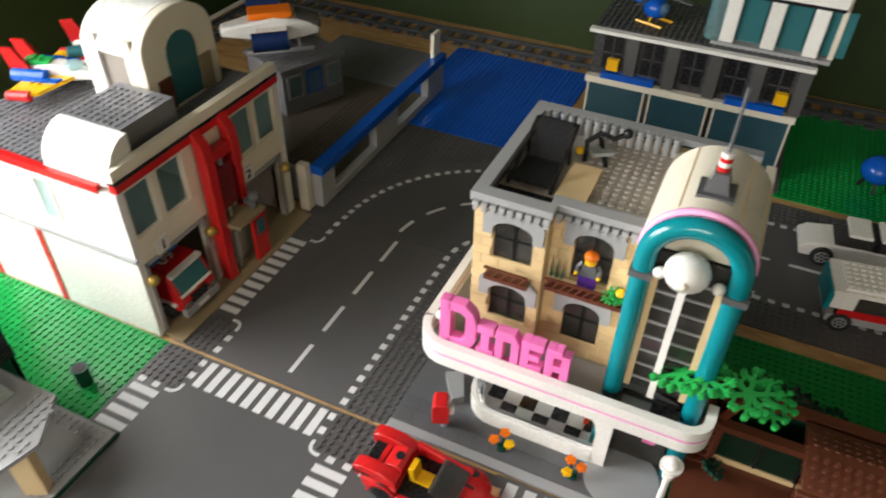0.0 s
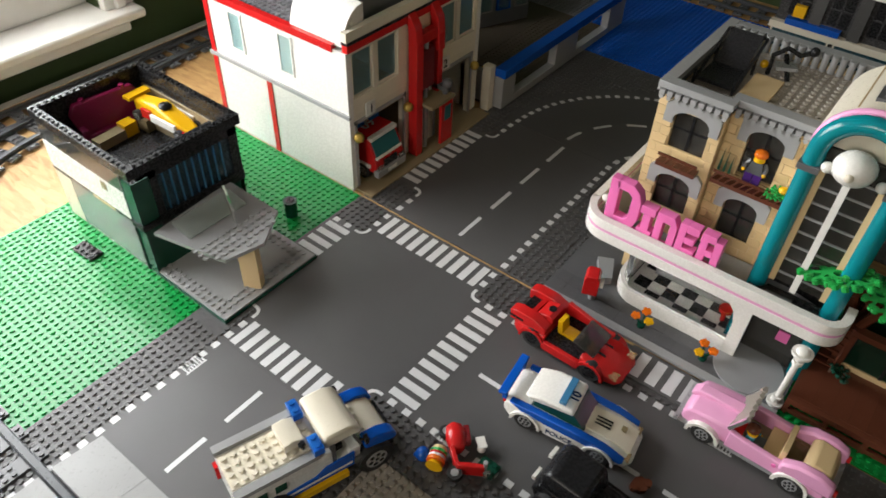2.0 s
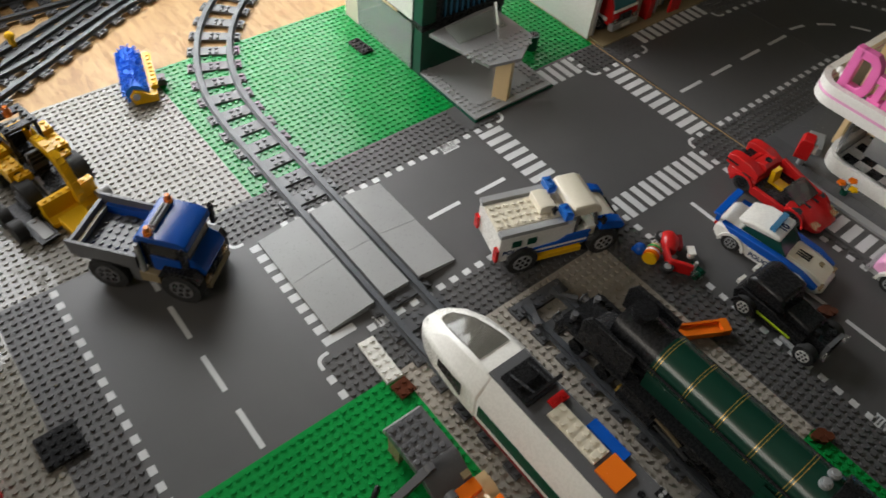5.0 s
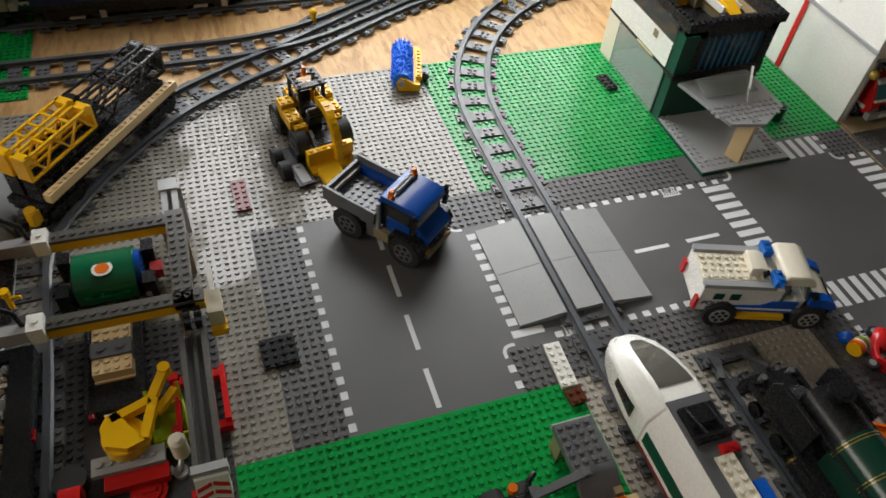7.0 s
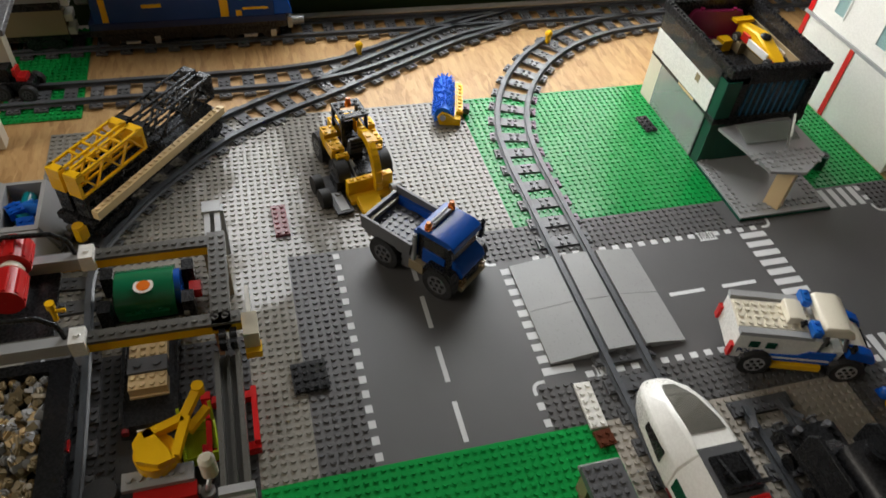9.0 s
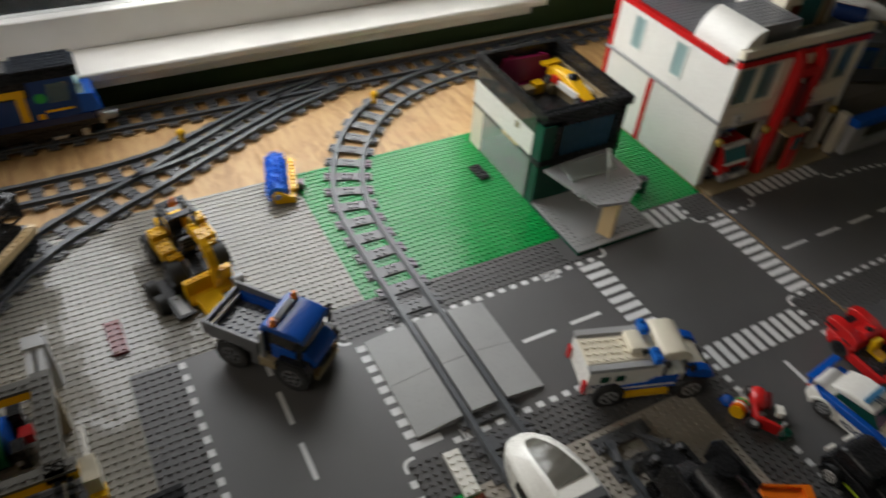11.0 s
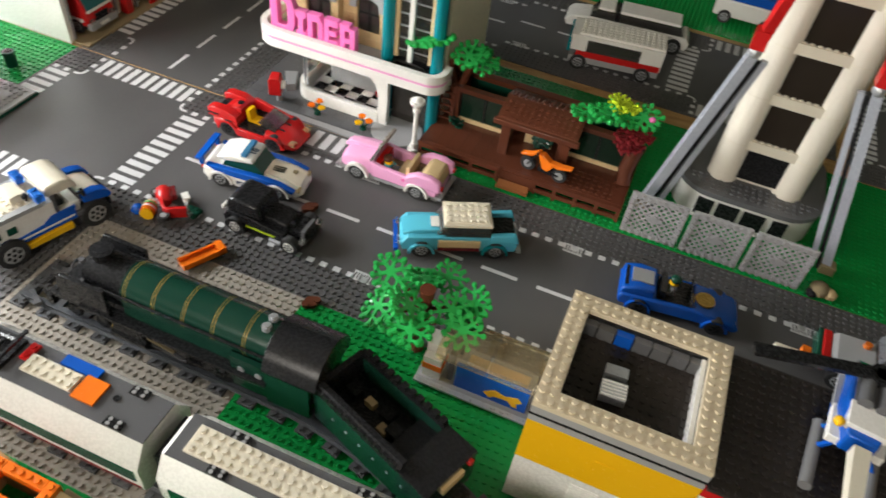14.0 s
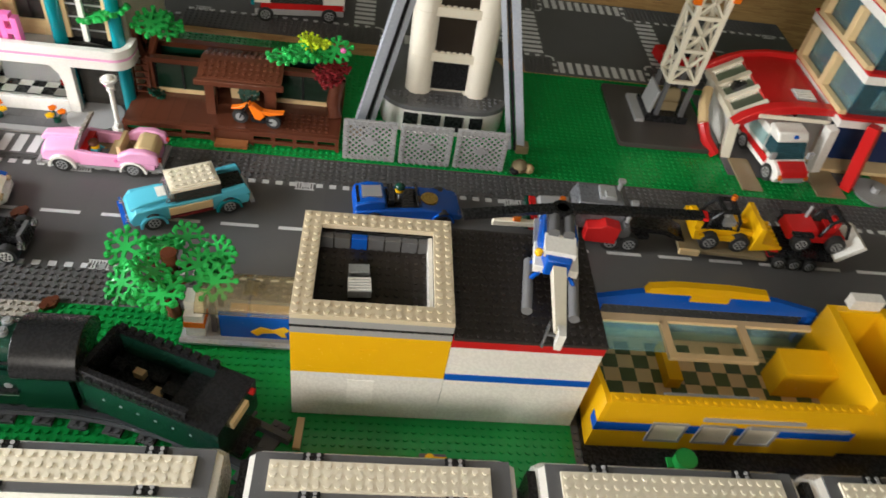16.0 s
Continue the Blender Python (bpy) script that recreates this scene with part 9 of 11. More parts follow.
part("windscreen", G().prism([(3.95, 7.0), (4.75, 4.95), (5.1, 4.95), (4.3, 7.1)], -2.75, 2.75, "y"), TBLUE, v, "clear blue windscreen")
part("bonnet", G().loft([[(x, -2.1, 2.6), (x, 2.1, 2.6), (x, 2.1, z), (x, -2.1, z)] for x, z in ((4.6, 5.2), (6.9, 5.0), (8.0, 4.5), (8.5, 3.6))]), CREAM, v, "cream bonnet", 0.1)
part("bonnet_studs", G().studs(5.0, -2.0, 1, 4, 5.15), CREAM, v)
part("driver_seat", G().box(2.0, 3.0, -2.2, 2.2, 4.0, 5.4), BLACK, v)
part("radiator", G().box(8.4, 8.75, -1.7, 1.7, 2.6, 3.9), BLACK, v)
for s in (-1, 1):
    part("blue_wing", G().prism([(5.0, 4.2), (8.4, 3.4), (8.8, 3.9), (8.2, 4.8), (7.0, 5.3), (5.0, 5.4)], s * 2.75 - 0.7, s * 2.75 + 0.7, "y"), BLUE, v, "blue wing", 0.15)
    part("blue_side", G().prism([(-3.8, 2.6), (3.6, 2.6), (3.8, 4.6), (0.6, 4.6), (-0.6, 3.8), (-3.8, 3.6)], s * 3.25 - 0.12, s * 3.25 + 0.12, "y"), BLUE, v, "blue side panel")
    part("yellow_step", G().box(-3.2, 2.8, s * 3.3 - 0.4, s * 3.3 + 0.4, 1.5, 2.3), YELLOW, v, "yellow side step")
    part("light_bar", G().box(-0.4, 0.7, s * 2.4 - 1.0, s * 2.4 + 1.0, 7.3, 8.3).studs(-0.35, s * 2.4 - 1.0, 1, 2, 8.3), TBRIGHTBLUE, v, "blue light block", 0.06)
    for wx in (-6.2, -4.2):
        part("side_window", G().box(wx - 0.6, wx + 0.6, s * 3.24 - 0.08, s * 3.24 + 0.08, 4.6, 5.6), DGREEN, v, "small dark window")
    part("mirror", G().box(4.9, 5.3, s * 3.5 - 0.3, s * 3.5 + 0.3, 5.6, 6.6).bar((4.6, s * 2.9, 5.8), (5.0, s * 3.4, 6.0), 0.2), BLACK, v)
    part("white_line", G().box(-3.6, 3.4, s * 3.4 - 0.03, s * 3.4 + 0.03, 3.1, 3.35), WHITE, v)
    part("wheel_arch", G().box(-7.2, -3.4, s * 3.0 - 0.6, s * 3.0 + 0.6, 2.6, 3.2), DGREY, v)
    part("wheel_arch", G().box(3.6, 7.4, s * 3.0 - 0.6, s * 3.0 + 0.6, 2.8, 3.4), DGREY, v)
    part("tail_light", G().box(-8.8, -8.4, s * 2.9 - 0.4, s * 2.9 + 0.4, 2.6, 4.6), TRED, v, "red tail light")
    part("headlight", G().box(8.0, 8.4, s * 1.7 - 0.4, s * 1.7 + 0.4, 3.2, 3.9), TYELLOW, v)
    letters("lettering", "POLICE", 1.0, 0.04, DBLUE, v, pose((-7.9 if s < 0 else -3.4) * U, s * 3.24 * U, 3.5 * U, 90, 0, 0 if s < 0 else 180), 0.02)
part("bumper", G().box(7.8, 8.6, -2.8, 2.8, 1.6, 2.6), BLACK, v)
axles(v, (-5.2, 6.0), 3.8, 2.0, 1.5, LGREY)

# blue tipper truck
v = thing("tipper_truck", 5.25, -45.4, 0.0, 40, "blue toy tipper truck with dark grey bed and black tyres", "truck")
TRUCKBLUE = plastic("truck_blue_plastic", (0.002, 0.058, 0.30), 0.2)
part("chassis", G().box(-8.0, 5.2, -1.8, 1.8, 2.2, 3.8), BLACK, v)
part("cab", G().prism([(-0.6, 3.8), (4.3, 3.8), (4.3, 6.4), (3.9, 8.4), (-0.6, 8.6)], -2.9, 2.9, "y"), BLACK, v, "dark cab shell with deep windows", 0.1)
part("bonnet", G().prism([(4.0, 4.2), (6.0, 3.8), (6.2, 4.6), (5.7, 5.5), (4.0, 6.5)], -2.6, 2.6, "y"), TRUCKBLUE, v, "short sloping blue bonnet", 0.12)
part("windscreen", G().prism([(4.3, 6.3), (4.6, 6.2), (4.2, 8.4), (3.9, 8.4)], -2.5, 2.5, "y"), SMOKE, v)
part("cab_roof", G().prism([(-0.9, 8.4), (4.3, 8.2), (4.9, 8.0), (4.7, 8.7), (3.9, 9.15), (-0.5, 9.3), (-0.9, 9.1)], -3.05, 3.05, "y"), TRUCKBLUE, v, "smooth blue cab roof", 0.1)
part("grille", G().box(5.6, 6.1, -1.5, 1.5, 2.6, 3.9).box(6.1, 6.2, -1.3, 1.3, 2.9, 3.1).box(6.1, 6.2, -1.3, 1.3, 3.4, 3.6), BLACK, v)
part("roof_rack", G().box(0.1, 0.9, -2.0, 2.0, 9.25, 9.5).cyl(0.3, -1.7, 9.7, 0.17, 3.4, "y", 8).cyl(0.75, -1.7, 9.7, 0.17, 3.4, "y", 8), LGREY, v, "light grey roof bar")
part("rear_wall", G().box(-1.2, -0.6, -3.0, 3.0, 4.6, 8.6), TRUCKBLUE, v, "blue cab back")
for s in (-1, 1):
    part("beacon", G().cyl(0.45, s * 2.5, 9.25, 0.5, 0.5, "z", 10).cyl(0.45, s * 2.5, 9.75, 0.42, 0.6, "z", 10, 0.3), TORANGE, v, "orange beacon")
    part("door", G().prism([(0.2, 3.9), (3.6, 3.9), (3.6, 6.1), (0.2, 6.3)], s * 2.95 - 0.1, s * 2.95 + 0.1, "y"), TRUCKBLUE, v, "blue cab door", 0.05)
    part("side_window", G().box(0.4, 3.4, s * 2.93 - 0.05, s * 2.93 + 0.05, 6.5, 8.1), SMOKE, v)
    part("bed_side", G().prism([(-9.0, 4.8), (-1.2, 4.6), (-1.0, 6.6), (-9.2, 6.9)], s * 3.75 - 0.2, s * 3.75 + 0.2, "y"), DGREY, v, "dark grey bed side", 0.05)
    part("bed_rib", G().box(-8.4, -1.4, s * 3.3 - 0.25, s * 3.3 + 0.25, 4.4, 5.7), TRUCKBLUE, v, "blue inner rib")
    part("mirror", G().prism([(4.3, 5.9), (4.9, 6.0), (4.9, 8.6), (4.4, 9.0)], s * 3.6 - 0.3, s * 3.6 + 0.3, "y").bar((4.0, s * 2.9, 7.4), (4.6, s * 3.6, 7.6), 0.25), BLACK, v, "tall black mirror", 0.08)
    part("headlight", G().box(5.8, 6.3, s * 2.2 - 0.45, s * 2.2 + 0.45, 2.7, 3.5), TYELLOW, v)
    part("mudguard", G().prism([(0.9, 3.8), (1.6, 5.0), (5.2, 5.0), (5.9, 3.9), (5.5, 3.7), (4.9, 4.5), (1.9, 4.5), (1.3, 3.7)], s * 3.3 - 0.6, s * 3.3 + 0.6, "y"), BLACK, v, "black mudguard")
    part("exhaust", G().cyl(-0.9, s * 3.3, 3.0, 0.36, 4.6, "z", 12).cyl(-0.9, s * 3.3, 7.6, 0.28, 0.5, "z", 12), LGREY, v, "light grey exhaust stack")
    part("fuel_tank", G().box(-1.4, 0.9, s * 3.1 - 0.6, s * 3.1 + 0.6, 2.2, 3.8), DTAN, v, "drab side tank", 0.08)
    part("spring_hanger", G().box(-2.8, -1.6, s * 2.9 - 0.4, s * 2.9 + 0.4, 1.5, 4.2), DGREY, v)
part("bed", G().box(-8.8, -1.2, -3.5, 3.5, 3.8, 4.4).studs(-8.4, -3, 7, 6, 4.4), DGREY, v, "dark studded bed floor")
part("tailboard", G().prism([(-9.0, 4.4), (-8.6, 4.4), (-8.9, 6.2), (-9.3, 6.2)], -3.4, 3.4, "y"), DGREY, v, "dark tailboard")
part("tail_ridge", G().box(-8.7, -8.3, -3.2, 3.2, 5.0, 5.6), DTAN, v)
part("bumper", G().prism([(5.4, 1.7), (6.3, 1.7), (6.5, 2.3), (6.2, 2.6), (5.4, 2.6)], -2.6, 2.6, "y"), DTAN, v, "drab bumper", 0.08)
axles(v, (-5.3, 3.4), 4.0, 2.3, 1.7, DGREY)

# yellow digger
v = thing("digger", -17.0, -52.2, 0.0, 12, "yellow toy digger with black cab frame and brick-built bent arm", "digger")
part("chassis", G().box(-5.4, 5.6, -1.6, 1.6, 1.7, 3.4).box(-5.4, 1.6, -2.4, 2.4, 3.0, 3.6), BLACK, v)
part("rear_cover", G().brick(-5.6, -3.6, -2.0, 2.0, 3.6, 6.0), YELLOW, v, "yellow rear brick cover", 0.05)
part("dash", G().brick(0.2, 1.2, -1.0, 1.0, 3.6, 5.6), DGREY, v)
part("seat", G().box(-2.6, -1.0, -0.9, 0.9, 3.6, 5.2).box(-3.0, -2.4, -0.9, 0.9, 5.2, 7.0), BLACK, v)
for s in (-1, 1):
    pod = part("side_pod", G().brick(-3.4, -1.4, s * 3.0 - 1.0, s * 3.0 + 1.0, 3.8, 6.2).brick(-1.4, 1.6, s * 3.0 - 1.0, s * 3.0 + 1.0, 3.8, 5.4), YELLOW, v, "stepped yellow side pod", 0.05)
    part("pin_hole", G().cyl(1.55, s * 3.0, 4.6, 0.45, 0.1, "x", 12), BLACK, pod)
    part("pod_front", G().brick(1.6, 2.6, s * 2.6 - 0.9, s * 2.6 + 0.9, 3.8, 4.8), YELLOW, pod, "", 0.05)
    part("cab_post", G().bar((-3.4, s * 1.8, 6.0), (-3.2, s * 1.8, 9.4), 0.45), BLACK, v)
    part("cab_post", G().bar((0.7, s * 1.8, 5.0), (0.3, s * 1.8, 9.4), 0.45), BLACK, v)
    part("cab_rail", G().bar((-3.3, s * 1.8, 7.6), (0.5, s * 1.8, 7.4), 0.3), BLACK, v)
    part("ram", G().bar((2.4, s * 1.5, 3.6), (5.8, s * 1.5, 2.4), 0.55), LGREY, v)
    part("lift_arm", G().bar((1.2, s * 2.6, 3.0), (6.2, s * 2.4, 2.0), 0.7), BLACK, v, "black lifting arm")
part("cab_roof", G().box(-3.6, 0.6, -2.1, -1.3, 9.4, 9.8).box(-3.6, 0.6, 1.3, 2.1, 9.4, 9.8).box(-3.6, -2.4, -1.3, 1.3, 9.4, 9.8).box(-0.4, 0.6, -1.3, 1.3, 9.4, 9.8).studs(-3.5, -2, 4, 1, 9.8).studs(-3.5, 1, 4, 1, 9.8).studs(-3.5, -1, 1, 2, 9.8), BLACK, v, "black open cab roof")
part("beacon", G().cyl(-2.2, 0.1, 9.8, 0.5, 0.5, "z", 10).cyl(-2.2, 0.1, 10.3, 0.42, 0.8, "z", 10, 0.3), TORANGE, v, "orange beacon")
grille_ = part("grille", G().box(1.2, 1.6, -1.1, 1.1, 4.6, 6.6), DGREY, v)
for k in range(3):
    part("grille_bar", G().box(1.6, 1.75, -1.1, 1.1, 4.9 + 0.6 * k, 5.2 + 0.6 * k), BLACK, grille_)
boom = [(0.9, 7.4), (2.6, 7.8), (4.4, 7.5), (5.8, 6.5), (6.7, 5.0), (7.2, 3.4), (7.4, 1.8)]
for k in range(6):
    (xa, za), (xb, zb) = boom[k], boom[k + 1]
    seg = part("arm_brick", G().bar((xa, 0.8, za), (xb + 0.12 * (xb - xa), 0.8, zb + 0.12 * (zb - za)), 1.1, 1.25), YELLOW, v, "yellow arm brick", 0.06)
    nx, nz = za - zb, xb - xa
    L = math.hypot(nx, nz)
    cx, cz = (xa + xb) / 2 + nx / L * 0.62, (za + zb) / 2 + nz / L * 0.62
    part("arm_stud", G().bar((cx, 0.8, cz), (cx + nx / L * 0.2, 0.8, cz + nz / L * 0.2), 0.6), YELLOW, seg)
part("blade", G().prism([(5.9, 0.4), (8.2, 0.3), (8.0, 0.8), (7.0, 1.2), (6.9, 3.4), (5.9, 3.4)], -3.6, 3.3, "y").studs(5.9, -3.4, 1, 6, 3.4), YELLOW, v, "wide yellow front blade", 0.06)
part("shovel", G().prism([(8.2, 0.3), (12.0, 0.2), (12.2, 0.9), (9.0, 1.5), (8.2, 1.9)], -2.8, 0.4, "y"), YELLOW, v, "low yellow shovel", 0.08)
part("side_plate", G().box(5.4, 9.4, -5.6, -4.2, 0.3, 1.0).studs(5.5, -5.4, 1, 1, 1.0), LGREY, v, "light grey side plate", 0.05)
part("side_frame", G().box(1.4, 9.8, -6.2, -3.8, 0.5, 0.9).box(2.0, 5.2, -4.6, -3.6, 0.9, 2.4), BLACK, v)
part("blade_lug", G().cyl(8.0, 2.6, 1.4, 0.8, 1.6, "y", 14), LGREY, v, "light grey round lug")
part("hitch", G().box(-7.4, -5.4, -1.6, 1.6, 1.4, 4.0), BLACK, v)
axles(v, (-3.8,), 4.4, 2.3, 1.9, DGREY)
axles(v, (2.9,), 4.2, 2.2, 1.8, DGREY)
for x0 in (3.2, 6.4):
    part("roller", G().cyl(x0, -7.6, 1.4, 1.4, 1.4, "y", 18), RUBBER, v, "black roller")

# sweeper
BRISTLE = plastic("bright_blue_bristle", (0.004, 0.16, 0.72), 0.5)
v = thing("road_sweeper_brush", -30.0, -33.8, 0.0, 164, "blue twin roller brush on a yellow toy frame", "sweeper brush")
for k in (-1, 1):
    g = G().cyl(k * 2.6 - 2.3, 1.0, 1.9, 1.35, 4.6, "x", 16)
    b = part("brush", g, BRISTLE, v, "blue roller brush")
    r = random.Random(5 + k)
    h = G()
    for q in range(280):
        a, x = r.uniform(0, 6.283), k * 2.6 + r.uniform(-2.3, 2.3)
        h.bar((x, 1.0 + 1.2 * math.cos(a), 1.9 + 1.2 * math.sin(a)), (x + r.uniform(-0.15, 0.15), 1.0 + 1.85 * math.cos(a), 1.9 + 1.85 * math.sin(a)), 0.12)
    part("bristles", h, BRISTLE, b)["kind"] = "stuff"
part("frame", G().box(-5.4, 5.4, -1.9, -0.9, 0.4, 1.6), YELLOW, v, "yellow frame")
for x0 in (-5.4, 4.9):
    part("end_plate", G().prism([(-1.0, 0.4), (1.4, 0.3), (1.9, 1.6), (1.2, 2.6), (0.2, 2.4), (-1.0, 1.6)], x0, x0 + 0.5, "x"), YELLOW, v, "yellow end plate")
part("hub", G().cyl(-5.7, 1.0, 1.8, 0.5, 0.3, "x", 12), LGREY, v)
part("top_plate", G().brick(-4, 4, -2.2, -1.2, 1.6, 2.2), YELLOW, v, "yellow studded plate")
part("hitch", G().box(-2.0, -0.4, -3.4, -1.9, 0.4, 1.4).studs(-2, -3.2, 1, 1, 1.4), DGREY, v)

# toppled red scooter with food
v = thing("scooter", 38.8, 5.6, 0.21, -38, "red toy scooter toppled on its side beside the stud strip", "scooter")
part("tail", G().loft([[(x, y + w * math.cos(a), max(0.05, z + h * math.sin(a))) for a in [2 * math.pi * q / 12 for q in range(12)]] for x, y, z, w, h in ((-3.4, 0.2, 0.9, 0.3, 0.35), (-2.9, 0.2, 1.0, 0.95, 0.8), (-1.8, 0.2, 1.05, 1.25, 1.0), (-0.6, 0.1, 1.0, 1.05, 0.9), (0.1, 0.0, 0.8, 0.6, 0.6))]), RED, v, "rounded red tail", 0.1)
part("seat", G().loft([[(-2.6, 1.1, 0.5), (-2.6, 1.9, 0.5), (-2.6, 1.9, 1.5), (-2.6, 1.1, 1.5)], [(-0.4, 1.0, 0.5), (-0.4, 1.6, 0.5), (-0.4, 1.6, 1.5), (-0.4, 1.0, 1.5)]]), DRED, v, "dark red seat", 0.15)
part("footboard", G().box(-0.3, 2.1, -0.9, -0.4, 0.3, 1.7), RED, v, "red footboard", 0.08)
part("front_shield", G().prism([(1.7, -0.9), (2.3, -0.8), (3.3, 1.9), (2.9, 2.2), (2.4, 1.2)], 0.2, 1.9), RED, v, "curved red front shield", 0.12)
part("handlebar", G().bar((3.0, 2.1, 0.1), (3.0, 2.1, 2.3), 0.28).cyl(3.0, 2.1, 2.2, 0.25, 0.4, "z", 8), LGREY, v)
part("headlight", G().cyl(3.3, 2.2, 1.0, 0.42, 0.3, "x", 12), CLEAR, v)
for wx, wy in ((-2.4, -0.7), (2.7, -1.1)):
    t = part("tyre", G().cyl(wx, wy, 0.7, 0.8, 0.6, "z", 18), RUBBER, v)
    part("rim", G().cyl(wx, wy, 1.3, 0.45, 0.06, "z", 12), SILVER, t)
part("tray", G().box(-1.0, 0.4, 2.2, 3.2, 0.9, 1.1).ball(0.2, 2.6, 0.6, 0.5, 8, 6), WHITE, v, "white tray")
food = thing("burger", 37.6, 3.4, 0.21, 20, "toy burger of orange, white, red and green layers on its edge", "toy food")
part("bun", G().cyl(0, -1.1, 0.95, 0.95, 0.5, "y", 18, 0.7), YELLOW, food, "round orange bun")
part("bun", G().cyl(0, 0.75, 0.95, 0.95, 0.5, "y", 18, 0.75), TAN, food, "tan bun")
part("filling", G().cyl(0, -0.6, 0.95, 1.0, 0.4, "y", 18), ORANGE, food)
part("filling", G().cyl(0, -0.2, 0.95, 0.98, 0.3, "y", 18), WHITE, food)
part("filling", G().cyl(0, 0.1, 0.95, 0.95, 0.3, "y", 18), RED, food)
part("lettuce", G().cyl(0, 0.4, 0.95, 0.98, 0.35, "y", 9), LEAF, food, "green lettuce layer")
ball = thing("blue_helmet", 36.0, 3.0, 0.0, 0, "blue round toy helmet on the stud strip", "helmet")
part("shell", G().ball(0, 0, 0.8, 0.85, 12, 8).box(-0.9, -0.3, -0.5, 0.5, 0.2, 0.6), BLUE, ball)
bush = thing("small_bush", 42.3, 6.3, 0.0, 0, "small dark green toy plant on the road edge", "plant")
part("leaf_block", G().box(-1.1, 1.1, -0.9, 0.9, 0, 0.6).studs(-1, -1, 2, 2, 0.6), DGREEN, bush)
orange = thing("orange_slide", 49.0, 0.1, 0.2, 62, "loose orange toy chute on the plates", "toy chute")
part("chute", G().box(-3.4, 2.2, -0.9, 0.9, 0.2, 0.7).box(-3.4, 2.2, -0.9, -0.6, 0.7, 1.1).box(-3.4, 2.2, 0.6, 0.9, 0.7, 1.1).box(1.6, 2.6, -0.9, 0.9, 0.2, 1.2), ORANGE, orange)
for bx, by, lab in ((65.0, -0.4, "brown round toy bush on the plate edge"), (56.0, 14.9, "brown loose toy part on the road")):
    b = thing("brown_piece", bx, by, 0.0, 20, lab, "toy part")
    part("piece", G().cyl(0, 0, 0, 0.9, 0.6, "z", 8).cyl(0.7, 0.3, 0.2, 0.5, 0.5, "z", 8).cyl(-0.6, -0.5, 0.1, 0.5, 0.6, "z", 8), BROWN, b)
wp = thing("loose_plate", 29.9, -32.9, 0.21, -2, "white studded plate on the road strip", "plate")
part("plate", G().brick(-3, 3, -1, 1, 0, 0.4), WHITE, wp)
bp = thing("loose_plate", 34.2, -32.9, 0.21, 5, "small brown plate beside the white plate", "plate")
part("plate", G().brick(-1, 1, -1, 1, 0, 0.4), BROWN, bp)
bp = thing("loose_plate", 19.6, -63.5, 0.21, 2, "black studded plate across two baseplates", "plate")
part("plate", G().brick(-2, 2, -2, 2, 0, 0.4), BLACK, bp)
bp = thing("loose_plate", -6.8, -64.2, 0.21, 2, "dark red studded plate on the grey baseplate", "plate")
part("plate", G().brick(-3, 3, -1, 1, 0, 0.4), DRED, bp)
tp = thing("tan_stick", 96.7, -16.6, 0.21, 88, "tan toy stick lying on the green plate", "toy part")
part("stick", G().box(-1.9, 1.9, -0.4, 0.4, 0, 0.5), TAN, tp)
yp = thing("yellow_piece", 111.6, -19.4, 0.21, 0, "yellow toy tap on a dark plate on the grass", "toy part")
part("plate", G().brick(-1.6, 1.4, -1, 1, 0, 0.3), DGREY, yp)
part("tap", G().cyl(-0.5, 0, 0.3, 0.6, 0.8, "z", 10).cyl(0.0, 0, 0.7, 0.4, 1.4, "x", 8), YELLOW, yp)

# back street vehicles
v = thing("bus", 85.8, 77.6, 0.0, 188, "white toy minibus with a red stripe and studded roof", "bus")
part("body", G().box(-8.8, 8.2, -3.4, 3.4, 1.4, 2.6), LGREY, v)
for s in (-1, 1):
    part("red_stripe", G().box(-8.8, 7.0, s * 3.3 - 0.15, s * 3.3 + 0.15, 2.6, 3.8), RED, v, "red stripe")
    part("window_band", G().box(-4.8, 5.2, s * 3.25 - 0.12, s * 3.25 + 0.12, 3.8, 6.0), SMOKE, v)
    part("side_wall", G().box(5.2, 8.2, s * 3.2 - 0.2, s * 3.2 + 0.2, 3.8, 6.4), WHITE, v)
    part("side_wall", G().box(-8.8, -4.8, s * 3.2 - 0.2, s * 3.2 + 0.2, 3.8, 6.4), WHITE, v)
part("roof", G().brick(-9, 7, -3, 3, 6.6, 7.2).box(-9.0, 8.4, -3.5, 3.5, 6.2, 6.8), WHITE, v, "white studded roof")
part("windscreen", G().box(8.2, 8.8, -3.2, 3.2, 3.2, 6.4), TEAL, v, "teal windscreen")
part("rear_wall", G().box(-9.0, -8.7, -3.2, 3.2, 2.6, 6.4), WHITE, v)
axles(v, (-6.0, 6.2), 3.6, 1.5, 1.2, SILVER)
v = thing("limousine", 86.0, 91.0, 0.0, 186, "long white toy limousine on the back street", "car")
part("body", G().prism([(-12.0, 1.2), (12.4, 1.2), (12.8, 2.4), (11.6, 3.4), (8.4, 3.8), (-11.6, 3.8), (-12.4, 2.6)], -2.8, 2.8, "y"), WHITE, v, "long white body", 0.2)
part("cabin", G().prism([(-10.8, 3.8), (8.0, 3.8), (6.6, 5.6), (-9.8, 5.6)], -2.4, 2.4, "y"), SMOKE, v, "dark windows")
part("roof", G().box(-9.8, 2.2, -2.5, 2.5, 5.6, 6.2).box(3.4, 6.6, -2.5, 2.5, 5.6, 6.1), WHITE, v, "white roof", 0.1)
part("cab_post", G().box(2.2, 3.0, -2.5, 2.5, 3.8, 5.7), BLACK, v)
